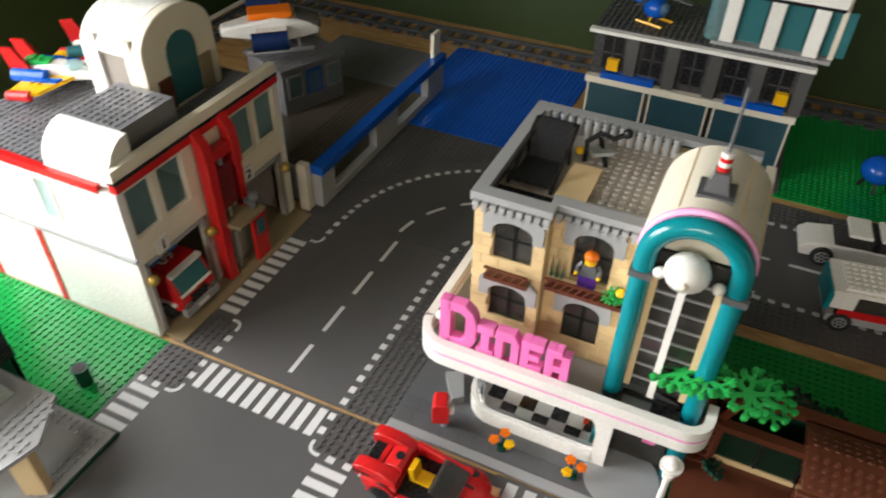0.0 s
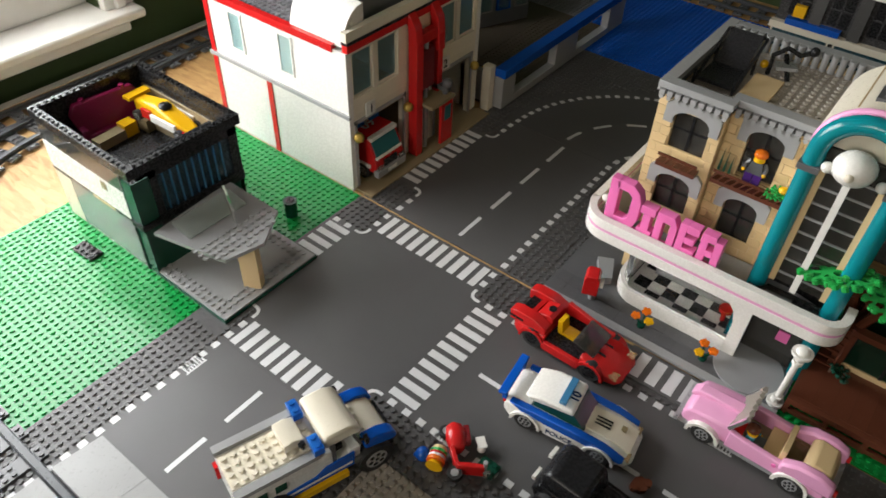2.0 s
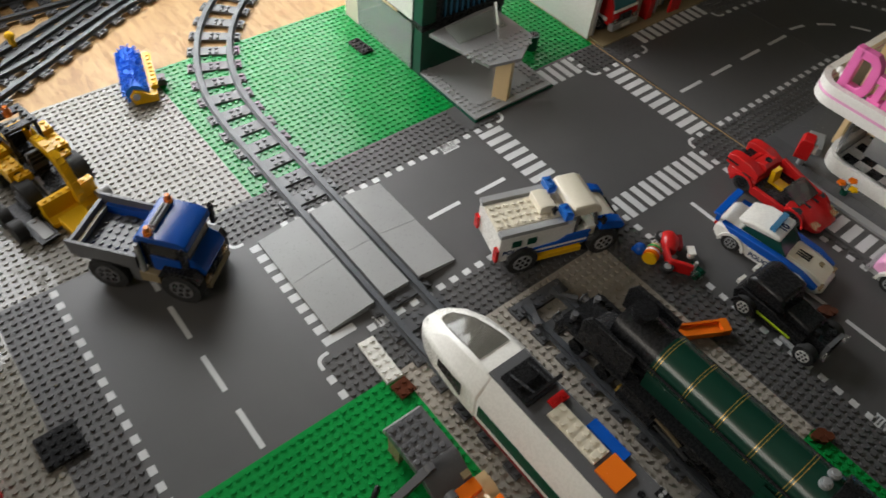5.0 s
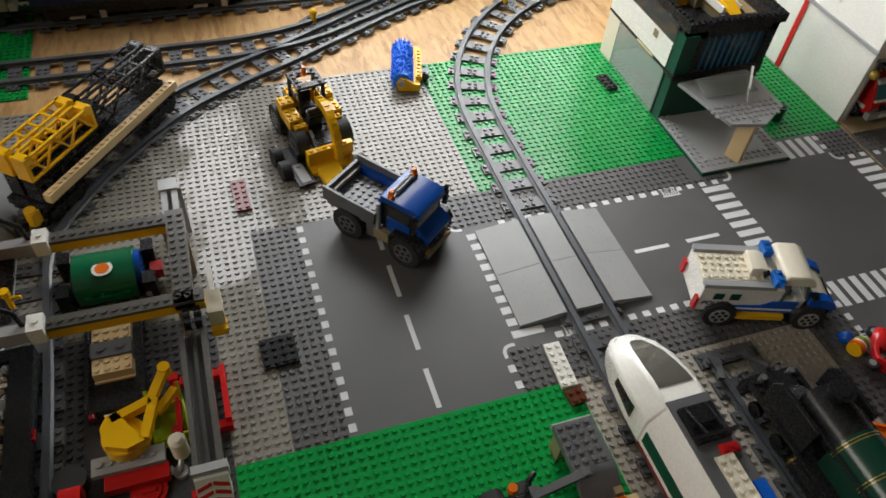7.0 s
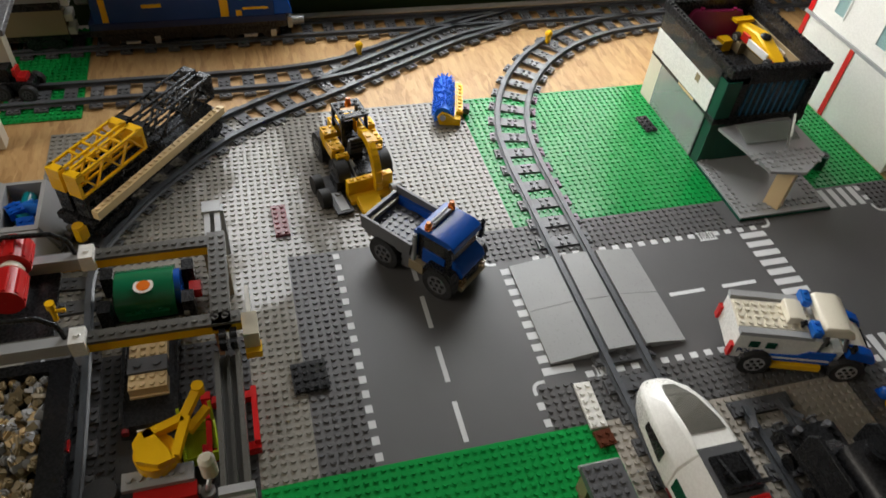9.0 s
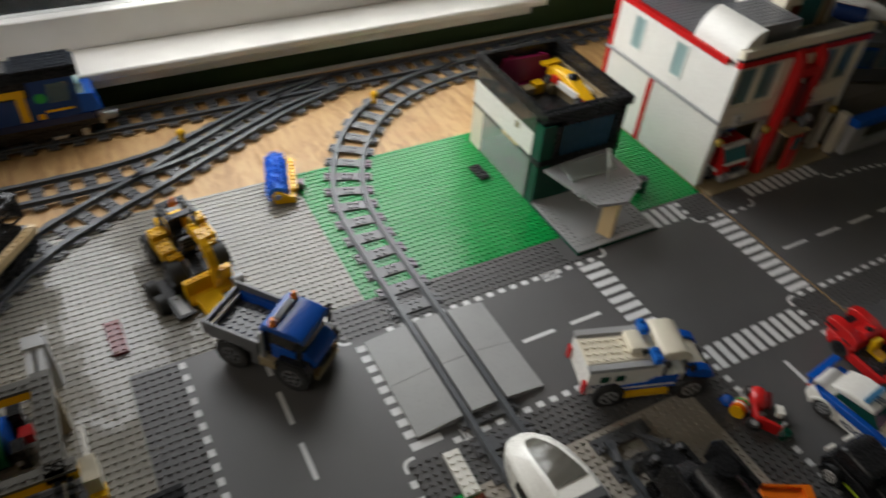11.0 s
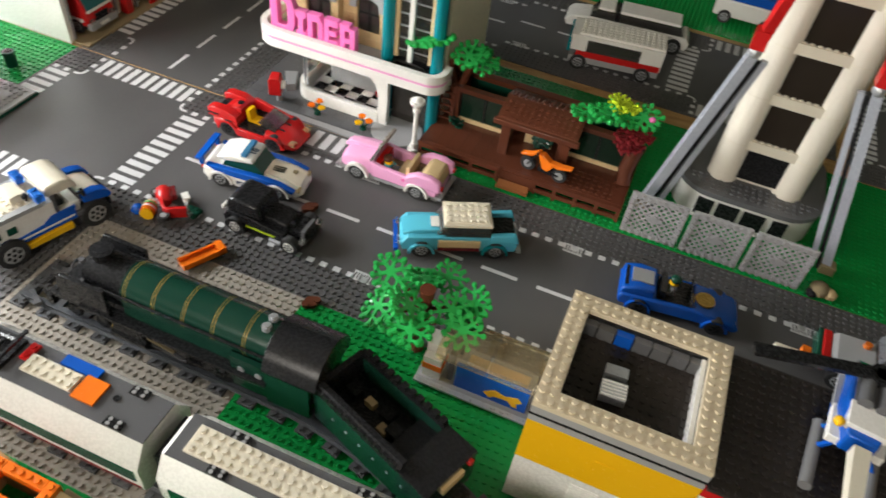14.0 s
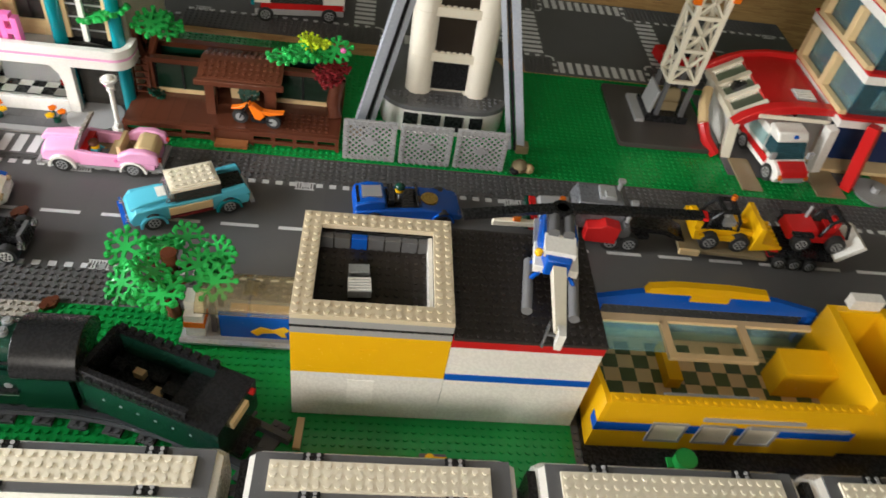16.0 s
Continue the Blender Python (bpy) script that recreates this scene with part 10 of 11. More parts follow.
axles(v, (-9.4, 9.2), 3.2, 1.6, 1.2, SILVER)
v = thing("quad_bike", 146.4, 115.6, 0.2, 205, "yellow and black toy buggy behind the tower", "buggy")
part("body", G().prism([(-5.4, 1.4), (4.0, 1.4), (2.0, 3.4), (-1.0, 4.4), (-5.2, 3.6)], -1.9, 1.9, "y"), BLACK, v, "black body", 0.15)
part("frame", G().box(-3.6, 3.6, -1.6, 1.6, 1.2, 2.0).bar((-2, -1.6, 2), (0, -1.4, 4.6), 0.4).bar((-2, 1.6, 2), (0, 1.4, 4.6), 0.4), BLACK, v)
part("panel", G().box(1.6, 4.6, 1.2, 2.4, 2.4, 3.2).box(1.6, 4.6, -2.4, -1.2, 2.4, 3.2).box(-4.6, 0.4, -2.4, -1.8, 2.6, 3.4).box(-4.6, 0.4, 1.8, 2.4, 2.6, 3.4), YELLOW, v, "yellow panel")
part("headlamp", G().box(4.2, 4.9, -1.0, 1.0, 1.6, 2.4), LGREY, v)
axles(v, (-3.6, 3.2), 3.1, 1.5, 1.3, BLACK)
v = thing("motorbike", 156.6, 113.0, 0.2, 20, "red toy motorbike behind the tower crane", "motorbike")
part("body", G().prism([(-3, 1.4), (2.6, 1.4), (3.2, 3.0), (0.4, 2.6), (-2.6, 3.2)], -0.8, 0.8, "y"), RED, v)
for wx in (-2.4, 2.6):
    part("tyre", G().cyl(wx, -0.5, 1.2, 1.2, 1.0, "y", 16), RUBBER, v)
v = thing("parked_van", 108.0, 112.0, 0.2, 0, "white and blue toy camper on the rear green plate", "van")
part("body", G().box(-7, 7, -3, 3, 1.4, 5.0), WHITE, v, "white body", 0.3)
part("roof", G().box(-6.4, 5.6, -2.8, 2.8, 5.0, 7.0), BLUE, v, "blue roof", 0.3)
axles(v, (-4.4, 4.4), 3.2, 1.4, 1.1, SILVER)
v = thing("red_car", 166.0, 74.0, 0.0, 10, "red and black toy car behind the rescue station", "car")
part("body", G().prism([(-7, 1.0), (7, 1.0), (7.2, 2.0), (3, 3.0), (-6.6, 3.0)], -2.8, 2.8, "y"), RED, v, "", 0.2)
part("cabin", G().prism([(-4.4, 3.0), (2.4, 3.0), (1.0, 4.6), (-3.6, 4.6)], -2.3, 2.3, "y"), BLACK, v)
axles(v, (-4.4, 4.4), 3.1, 1.3, 1.1, SILVER)

# low loader with its loads on the main street
v = thing("low_loader", 133.6, 20.3, 0.0, -3, "grey and red toy lorry pulling a low flat trailer", "lorry")
GUNMETAL = plastic("flat_silver_plastic", (0.16, 0.165, 0.18), 0.28, metal=0.25)
part("cab", G().prism([(-1.4, 2.2), (6.4, 2.2), (6.4, 5.8), (5.6, 7.2), (-0.8, 7.2), (-1.4, 5.4)], -1.6, 2.9, "y"), GUNMETAL, v, "dark silver cab", 0.15)
part("bonnet", G().prism([(-6.4, 1.8), (-1.4, 1.8), (-1.4, 4.6), (-5.8, 4.2), (-6.6, 3.4)], -2.4, 2.4, "y"), LGREY, v, "light grey bonnet", 0.2)
part("nose", G().box(-7.4, -6.4, -2.5, 2.5, 1.4, 3.8), RED, v, "red nose", 0.1)
part("green_trim", G().box(-8.0, -7.4, -2.7, 2.7, 1.6, 3.6), DGREEN, v, "dark green trim", 0.1)
part("ladder", G().prism([(-13.0, 2.2), (-3.0, 3.0), (-3.0, 3.8), (-12.8, 3.2)], -3.4, -2.5, "y"), CREAM, v, "cream side beam", 0.1)
part("ladder_lamp", G().box(-10.0, -9.0, -3.4, -2.5, 3.5, 4.5), ORANGE, v, "orange lamp block")
part("beacon", G().cyl(-2.6, 1.2, 4.5, 0.5, 0.6, "z", 10), TORANGE, v)
part("windscreen", G().prism([(-1.55, 4.7), (-1.3, 4.7), (-0.4, 6.8), (-0.65, 6.8)], -2.5, 2.5, "y"), SMOKE, v)
part("roof_unit", G().box(2.2, 4.6, -0.6, 2.2, 7.0, 7.7).box(2.8, 4.0, -1.0, 0.4, 7.7, 8.2), SILVER, v, "silver roof unit", 0.08)
for y0, x0 in ((-2.4, 6.6), (2.2, 5.4)):
    part("stack", G().cyl(x0, y0, 5.0, 0.35, 3.6, "z", 10).box(x0 - 0.5, x0 + 0.5, y0 - 0.3, y0 + 0.3, 8.4, 9.0), SILVER, v, "silver exhaust stack")
part("side_tank", G().prism([(0.8, 1.4), (5.6, 1.4), (5.8, 4.4), (3.4, 4.9), (2.8, 4.3), (0.8, 4.0)], -3.6, -1.6, "y"), RED, v, "red side body", 0.15)
part("side_steps", G().box(5.8, 7.4, -3.2, -1.8, 2.4, 4.0).box(6.2, 7.0, -3.4, -1.8, 4.0, 4.8), DGREY, v, "grey steps behind the red body", 0.05)
part("side_tank", G().prism([(0.2, 1.4), (5.2, 1.4), (5.0, 4.6), (3.2, 4.8), (2.8, 3.4), (0.4, 3.0)], 2.9, 3.5, "y"), RED, v, "red side panel", 0.08)
part("chassis", G().box(-6.0, 10.4, -1.6, 1.6, 1.2, 2.2), BLACK, v)
part("coupling_deck", G().box(6.4, 10.6, -2.6, 2.6, 2.2, 2.8), BLACK, v)
part("gooseneck", G().prism([(7.0, 2.8), (13.0, 2.8), (16.4, 1.6), (16.4, 2.2), (13.4, 3.6), (7.0, 3.6)], -1.8, 1.8, "y"), BLACK, v)
part("trailer_bed", G().box(15.4, 29.0, -3.4, 3.4, 1.3, 1.9), DTAN, v, "drab low trailer bed", 0.05)
part("trailer_edge", G().box(15.4, 18.4, -3.9, -3.4, 1.2, 2.1), TAN, v, "tan edge piece")
part("rear_bed", G().box(29.0, 39.0, -3.2, 3.2, 2.3, 2.9), BLACK, v)
part("ramp", G().prism([(39.0, 2.4), (40.0, 2.2), (43.2, 5.4), (42.4, 5.8)], -2.8, 2.8, "y"), WHITE, v, "raised white ramp", 0.06)
axles(v, (-4.4, 5.0, 7.8), 3.4, 1.45, 1.2, SILVER)
axles(v, (31.2, 33.6, 36.0), 3.4, 1.1, 1.2, SILVER)
w = thing("wheel_loader", 155.2, 19.2, 1.9, 0, "yellow toy wheel loader carried on the low trailer", "wheel loader")
part("body", G().prism([(-4.8, 1.4), (2.8, 1.4), (2.6, 2.8), (0.6, 3.2), (-2.6, 3.2), (-4.6, 3.0)], -1.8, 1.8, "y"), YELLOW, w, "yellow body", 0.12)
for s in (-1, 1):
    part("side_guard", G().prism([(-5.0, 1.8), (3.2, 1.8), (3.0, 2.5), (-4.4, 2.5), (-4.6, 3.6), (-5.2, 3.6)], s * 2.4 - 0.3, s * 2.4 + 0.3, "y"), YELLOW, w, "yellow side guard")
    part("cage_post", G().tube([(-3.0, s * 1.7, 3.2), (-2.8, s * 1.6, 5.0), (-1.6, s * 1.5, 6.4), (0.6, s * 1.5, 6.4), (1.6, s * 1.6, 4.8), (1.8, s * 1.7, 3.2)], 0.28, 8), BLACK, w, "black bent cage bar")
    part("rear_clip", G().box(-5.0, -4.0, s * 1.4 - 0.5, s * 1.4 + 0.5, 3.2, 4.4), YELLOW, w)
    part("arm", G().bar((1.0, s * 1.4, 3.2), (5.0, s * 1.4, 2.6), 0.7), YELLOW, w)
part("cage_top", G().box(-1.8, 0.8, -1.7, -1.2, 6.3, 6.7).box(-1.8, 0.8, 1.2, 1.7, 6.3, 6.7).box(-1.8, -1.2, -1.2, 1.2, 6.3, 6.7).box(0.2, 0.8, -1.2, 1.2, 6.3, 6.7), BLACK, w)
part("engine_block", G().box(-3.8, 1.8, -1.75, 1.75, 2.9, 3.35), BLACK, w, "black deck under the cage")
part("seat", G().box(-2.0, -0.6, -0.8, 0.8, 3.2, 4.8), BLACK, w)
part("engine", G().box(-0.4, 1.4, -1.2, 1.2, 3.2, 4.2).cyl(0.4, 0.4, 4.2, 0.4, 0.5, "z", 10), SILVER, w)
part("beacon", G().cyl(0.6, 1.2, 6.7, 0.4, 0.7, "z", 10), TORANGE, w)
part("bucket", G().prism([(4.2, 0.6), (8.4, 1.2), (8.2, 1.8), (5.6, 2.2), (5.2, 5.0), (4.4, 5.0)], -3.1, 3.1, "y"), YELLOW, w, "yellow bucket", 0.08)
for k in range(7):
    part("tooth", G().box(8.2, 9.0, -3.0 + 0.9 * k, -2.5 + 0.9 * k, 1.2, 1.6), YELLOW, w)
for k in range(6):
    part("bumper_block", G().box(7.4, 8.6, -3.3 + 1.1 * k, -2.2 + 1.1 * k, 0.0, 1.1), WHITE if k % 2 else RED, w, "red and white bumper block")
axles(w, (-2.3, 2.4), 2.9, 1.45, 1.2, LGREY)
w = thing("red_tractor", 169.6, 19.4, 2.9, 0, "red toy tractor with a black engine cage", "tractor")
part("bonnet", G().prism([(-4.6, 1.4), (-0.4, 1.4), (-0.4, 3.6), (-4.2, 3.0)], -1.9, 1.9, "y"), RED, w, "red bonnet", 0.12)
part("body", G().box(-0.4, 4.6, -1.9, 1.9, 1.0, 2.2), RED, w, "red rear body", 0.1)
part("seat", G().box(1.4, 3.0, -1.0, 1.0, 2.2, 3.4).box(2.6, 3.2, -1.0, 1.0, 3.4, 4.4), RED, w, "red seat")
for s in (-1, 1):
    part("cage_bar", G().tube([(0.4, s * 1.7, 2.2), (1.2, s * 1.6, 4.8), (2.4, s * 1.5, 5.6), (4.0, s * 1.6, 4.6), (4.8, s * 1.7, 2.2)], 0.28, 8), BLACK, w, "black cage bar")
    part("mudguard", G().box(-4.4, -1.2, s * 2.4 - 0.5, s * 2.4 + 0.5, 2.7, 3.1), BLACK, w)
part("cage_top", G().bar((2.4, -1.6, 5.6), (2.4, 1.6, 5.6), 0.5).bar((1.2, -1.7, 4.8), (1.2, 1.7, 4.8), 0.4), BLACK, w)
part("exhaust", G().cyl(-1.2, 1.2, 3.4, 0.25, 2.2, "z", 8), LGREY, w)
part("yellow_plate", G().box(4.6, 5.2, -2.2, -0.8, 0.6, 1.4), YELLOW, w)
axles(w, (-2.6, 3.0), 3.0, 1.4, 1.2, LGREY)

# ambulance at the rescue station
v = thing("ambulance", 172.5, 41.8, 0.3, -82, "white and red toy ambulance under the red roof", "ambulance")
part("body", G().prism([(-7.0, 1.4), (2.0, 1.4), (0.6, 4.2), (0.2, 7.8), (-6.4, 7.8), (-7.0, 7.2)], -3.2, 3.2, "y"), WHITE, v, "white box body", 0.2)
part("cab", G().prism([(2.0, 1.4), (6.8, 1.2), (7.2, 2.4), (6.6, 3.4), (4.8, 3.9), (4.4, 4.2), (2.0, 4.2)], -3.1, 3.1, "y"), WHITE, v, "white cab", 0.15)
part("cab_glass", G().prism([(0.6, 4.2), (4.4, 4.2), (3.0, 6.8), (0.6, 6.8)], -2.8, 2.8, "y"), TDARK, v, "dark teal cab glass")
part("cab_roof", G().prism([(-0.6, 6.6), (3.0, 6.6), (3.3, 7.1), (2.4, 8.3), (-0.6, 8.5)], -2.9, 2.9, "y"), WHITE, v, "rounded white cab roof", 0.4)
part("medical_mark", G().cyl(2.75, 0.4, 7.6, 0.5, 0.3, "x", 6), BLUE, v, "blue mark")
part("red_bonnet", G().prism([(4.8, 3.95), (6.9, 3.3), (7.3, 2.5), (7.5, 2.6), (7.1, 3.6), (4.9, 4.25)], -2.5, 2.5, "y"), RED, v, "red bonnet panel", 0.06)
part("grille", G().box(7.0, 7.5, -2.0, 2.0, 1.6, 2.4), LGREY, v)
for s in (-1, 1):
    part("red_stripe", G().box(-7.0, 3.0, s * 3.15 - 0.12, s * 3.15 + 0.12, 2.4, 3.6), RED, v, "red stripe")
    part("side_window", G().box(-4.6, 0.6, s * 3.22 - 0.06, s * 3.22 + 0.06, 4.4, 6.6), TBLUE, v, "pale blue side window")
    part("headlight", G().cyl(6.9, s * 2.4, 2.4, 0.5, 0.5, "x", 10), TORANGE, v, "orange headlight")
    part("mirror", G().box(4.2, 4.7, s * 3.6 - 0.5, s * 3.6 + 0.5, 4.4, 5.6), LGREY, v)
axles(v, (-4.4, 4.4), 3.3, 1.5, 1.2, SILVER)


# ---- container terminal ----
GANTRYGREY = plastic("old_dark_grey_plastic", (0.085, 0.08, 0.07), 0.3, 0.15)


def gantry_beam(t, x, y0, y1):
    part("beam", G().box(x - 0.5, x + 0.5, y0, y1, 8.6, 9.78), YELLOW, t, "yellow gantry beam")
    part("beam_cover", G().box(x - 1.0, x + 0.52, y0, y1, 9.78, 10.2).studs(x - 0.75, y0, 1, int(y1 - y0), 10.2), GANTRYGREY, t, "dark grey studded cover")


def trolley_rail(t, x):
    part("trolley_rail", G().box(x - 0.45, x + 0.75, -97, -86.4, 8.9, 10.6), LGREY, t, "light grey runner")
    part("end_stop", G().box(x - 1.05, x + 1.05, -86.4, -84.9, 8.9, 11.0).studs(x - 0.5, -86.1, 1, 1, 11.0), WHITE, t, "white end stop")
    part("grab_bar", G().tube([(x - 0.2, -86.8, 10.4), (x - 0.4, -87.2, 12.4), (x - 0.5, -88.6, 13.6), (x - 0.5, -93.0, 13.9), (x - 0.2, -95.5, 12.4), (x - 0.2, -96.2, 10.4)], 0.28, 8), BLACK, t, "black bent bar")


gantry = thing("container_gantry", 0, 0, 0, 0, "yellow and dark grey container gantry with a red winch", "gantry crane")
gantry_beam(gantry, 5.6, -98, -72.9)
gantry_beam(gantry, 17.4, -98, -69.9)
part("side_beam", G().box(4.1, 17.9, -72.9, -70.9, 9.0, 10.2).studs(4.5, -72.9, 13, 2, 10.2), GANTRYGREY, gantry, "dark grey studded side beam")
part("side_wall", G().box(6.1, 16.9, -72.9, -72.3, 3.4, 9.0), DTAN, gantry, "drab side panel")
for x0 in (-3.6, 3.6):
    part("post", G().box(x0, x0 + 1.9, -73.6, -71.4, 0.0, 8.2 if x0 < 0 else 9.0).box(x0 + 0.3, x0 + 1.6, -71.4, -71.1, 0, 7.8), LGREY if x0 < 0 else DTAN, gantry)
part("post_arm", G().box(-1.7, 4.1, -73.4, -72.7, 5.9, 7.9).box(-1.7, 4.1, -72.2, -71.5, 5.9, 7.9), LGREY, gantry)
part("bracket", G().prism([(16.4, 7.2), (18.9, 6.6), (18.9, 8.9), (16.4, 9.6)], -69.9, -68.3, "y"), CREAM, gantry, "cream slanted bracket")
part("bracket_foot", G().box(18.0, 19.6, -69.9, -68.2, 5.6, 6.6), YELLOW, gantry)
part("guide", G().prism([(12.2, 7.4), (16.4, 7.4), (16.4, 8.4), (12.2, 9.2)], -69.4, -68.9, "y"), WHITE, gantry, "white slanted guide")
for y0 in (-72.3, -71.2):
    part("clip", G().box(18.0, 20.0, y0, y0 + 0.7, 8.1, 9.4).cyl(19.0, y0, 9.2, 0.5, 0.7, "y", 10), BLACK, gantry)
# The long channel and its end leg.
part("channel", G().box(20.0, 35.2, -73.0, -70.4, 6.4, 6.9).box(20.0, 35.2, -73.0, -72.5, 6.9, 8.2).box(20.0, 35.2, -70.9, -70.4, 6.9, 8.2).box(20.0, 35.2, -71.9, -71.5, 6.9, 7.5), GANTRYGREY, gantry, "drab grey grooved channel")
part("channel_end", G().box(35.2, 36.0, -73.2, -70.0, 6.4, 8.4), LGREY, gantry)
sign = part("hazard_plate", G().prism([(36.0, 5.0), (37.5, 5.0), (36.3, 7.6), (36.0, 7.6)], -73.1, -70.1, "y"), WHITE, gantry, "white plate with red chevrons")
for k in range(3):
    for s in (-1, 1):
        a, b = (-71.6 + s * 0.08, -71.6 + s * 1.4)
        za, zb = 7.2 - k * 0.85, 6.75 - k * 0.85
        g = G()
        def on_plate(yy, zz):
            return (36.33 + (7.6 - zz) * 1.2 / 2.6, yy, zz)
        v = [on_plate(a, za), on_plate(b, zb), on_plate(b, zb - 0.38), on_plate(a, za - 0.38)]
        part("chevron", g.add([(p[0] - 0.03, p[1], p[2]) for p in v] + [(p[0] + 0.03, p[1], p[2]) for p in v], [(4, 5, 6, 7), (3, 2, 1, 0), (0, 1, 5, 4), (1, 2, 6, 5), (2, 3, 7, 6), (3, 0, 4, 7)]), RED, sign)
part("leg", G().prism([(36.2, 5.0), (37.6, 5.0), (40.6, 0.05), (38.6, 0.05)], -72.3, -70.3, "y"), YELLOW, gantry, "yellow sloping leg")
part("foot", G().box(34.0, 41.0, -74.2, -73.0, 0.02, 1.3).studs(34, -74.1, 7, 1, 1.3), RED, gantry, "red studded foot")
part("axle", G().cyl(38.4, -70.3, 1.8, 0.3, 1.6, "y", 8), BLACK, gantry)
# Trolley with a red winch.
trolley_rail(gantry, 5.6)
trolley_rail(gantry, 17.4)
part("trolley_deck", G().box(6.4, 16.6, -97, -88.6, 8.6, 9.0), BLACK, gantry)
for x0, x1 in ((4.2, 7.4), (9.0, 12.6)):
    drum = part("drum", G().cyl(x0, -92.4, 11.8, 1.7, x1 - x0, "x", 18), RED, gantry, "red ribbed drum")
    for k in range(9):
        a = 2 * math.pi * k / 9
        part("rib", G().cyl(x0 + 0.2, -92.4 + 1.62 * math.cos(a), 11.8 + 1.62 * math.sin(a), 0.24, x1 - x0 - 0.4, "x", 6), RED, drum)
part("spool", G().cyl(7.4, -92.4, 11.8, 0.9, 1.6, "x", 14).cyl(7.9, -92.4, 11.8, 1.25, 0.5, "x", 14), CREAM, gantry, "cream spool between the drums")
part("winch_stand", G().box(6.6, 10.4, -93.2, -91.6, 9.0, 10.8), DGREY, gantry)
part("tap", G().cyl(13.2, -88.4, 9.0, 0.3, 2.2, "z", 8).cyl(13.2, -88.4, 10.9, 0.5, 0.7, "z", 8).cyl(13.2, -88.4, 10.3, 0.22, 1.2, "y", 8), YELLOW, gantry, "yellow tap piece")

tank = thing("tank_container", 4.9, -80.8, 0.0, 0, "dark green barrel container with an orange emblem on black wheels", "container")
prof = [(-3.0, 0.9), (3.0, 0.9), (3.1, 2.6)] + [(3.1 * math.cos(radians(a)), 2.6 + 2.0 * math.sin(radians(a))) for a in range(15, 180, 15)] + [(-3.1, 2.6)]
TANKGREEN = plastic("glossy_green_plastic", (0.005, 0.13, 0.052), 0.16)
part("barrel", G().prism(prof, -3.6, 3.2, "y"), TANKGREEN, tank, bevel=0.12)
part("stud_row", G().box(2.7, 3.6, -2.6, 2.4, 1.6, 2.5).studs(2.6, -2.1, 1, 4, 2.5), TANKGREEN, tank)
part("emblem", G().cyl(1.0, -0.2, 4.52, 1.15, 0.06, "z", 20), WHITE, tank, "white ring of the emblem")
part("emblem_centre", G().cyl(1.0, -0.2, 4.58, 0.8, 0.04, "z", 16), ORANGE, tank, "orange middle of the emblem")
part("end_cap", G().cyl(0, 3.2, 2.6, 2.2, 0.7, "y", 18), BLUE, tank, "blue end cap")
part("valve", G().box(-0.8, 0.8, 4.6, 6.0, 1.0, 2.4), RED, tank, "red valve block")
part("frame", G().box(-2.6, 2.6, -4.6, 4.6, 0.3, 0.9), BLACK, tank)
for sx in (-1, 1):
    for y0 in (-5.4, 3.9):
        part("corner_post", G().box(sx * 2.6 - 0.9, sx * 2.6 + 0.9, y0, y0 + 1.4, 0.3, 3.6), BLACK, tank)
part("coupling_plate", G().cyl(2.2, 3.9, 1.5, 1.4, 0.6, "y", 14), LGREY, tank)

wagon = thing("loaded_wagon", 16.4, -80.6, 0.22, 0, "black wagon with a stack of tan and grey bricks", "wagon")
part("bed", G().box(-6.5, 6.2, -3.0, 3.0, 0.4, 1.3).box(-6.5, 6.2, -3.0, -2.6, 1.3, 1.6).box(-6.5, 6.2, 2.6, 3.0, 1.3, 1.6), BLACK, wagon, bevel=0.06)
part("end_board", G().prism([(6.2, 0.3), (7.4, 0.3), (6.6, 1.5), (6.2, 1.5)], -2.9, 2.9, "y"), BLACK, wagon)
plate = part("name_plate", G().box(6.95, 7.15, -1.3, 1.1, 0.55, 1.15), WHITE, wagon, "white plate with unreadable dark lines")
for k in range(4):
    part("line", G().box(7.15, 7.18, -1.1 + 0.52 * k, -0.78 + 0.52 * k, 0.68, 1.02), BLACK, plate)
for y0 in (-2.4, 1.5):
    part("tail_lamp", G().cyl(6.7, y0, 1.1, 0.4, 0.5, "x", 10), DRED, wagon)
for x0, x1, m, nm in ((-4.0, -1.0, TAN, "brick"), (1.0, 3.0, TAN, "brick")):
    part(nm, G().brick(x0, x1, -2.0, 2.0, 1.6, 2.8), m, wagon, "tan brick", 0.05)
part("brick", G().brick(0.8, 3.2, -2.02, 2.02, 1.3, 1.6), TAN, wagon, "tan brick")
g = G().box(-1.0, 1.0, -2.05, 2.05, 1.6, 3.1)
for y0 in (-1.0, 1.0):
    g.cyl(0, y0, 3.1, 0.42, 0.22, "z", 14).cyl(0, y0, 3.32, 0.2, 0.02, "z", 10)
part("strap", g, DGREY, wagon, "dark grey strap with two pins", 0.04)
for x0 in (-4.4, 4.0):
    for y0 in (-3.2, 2.6):
        part("axle_box", G().box(x0 - 1.0, x0 + 1.0, y0, y0 + 0.6, 0.0, 1.0), BLACK, wagon)

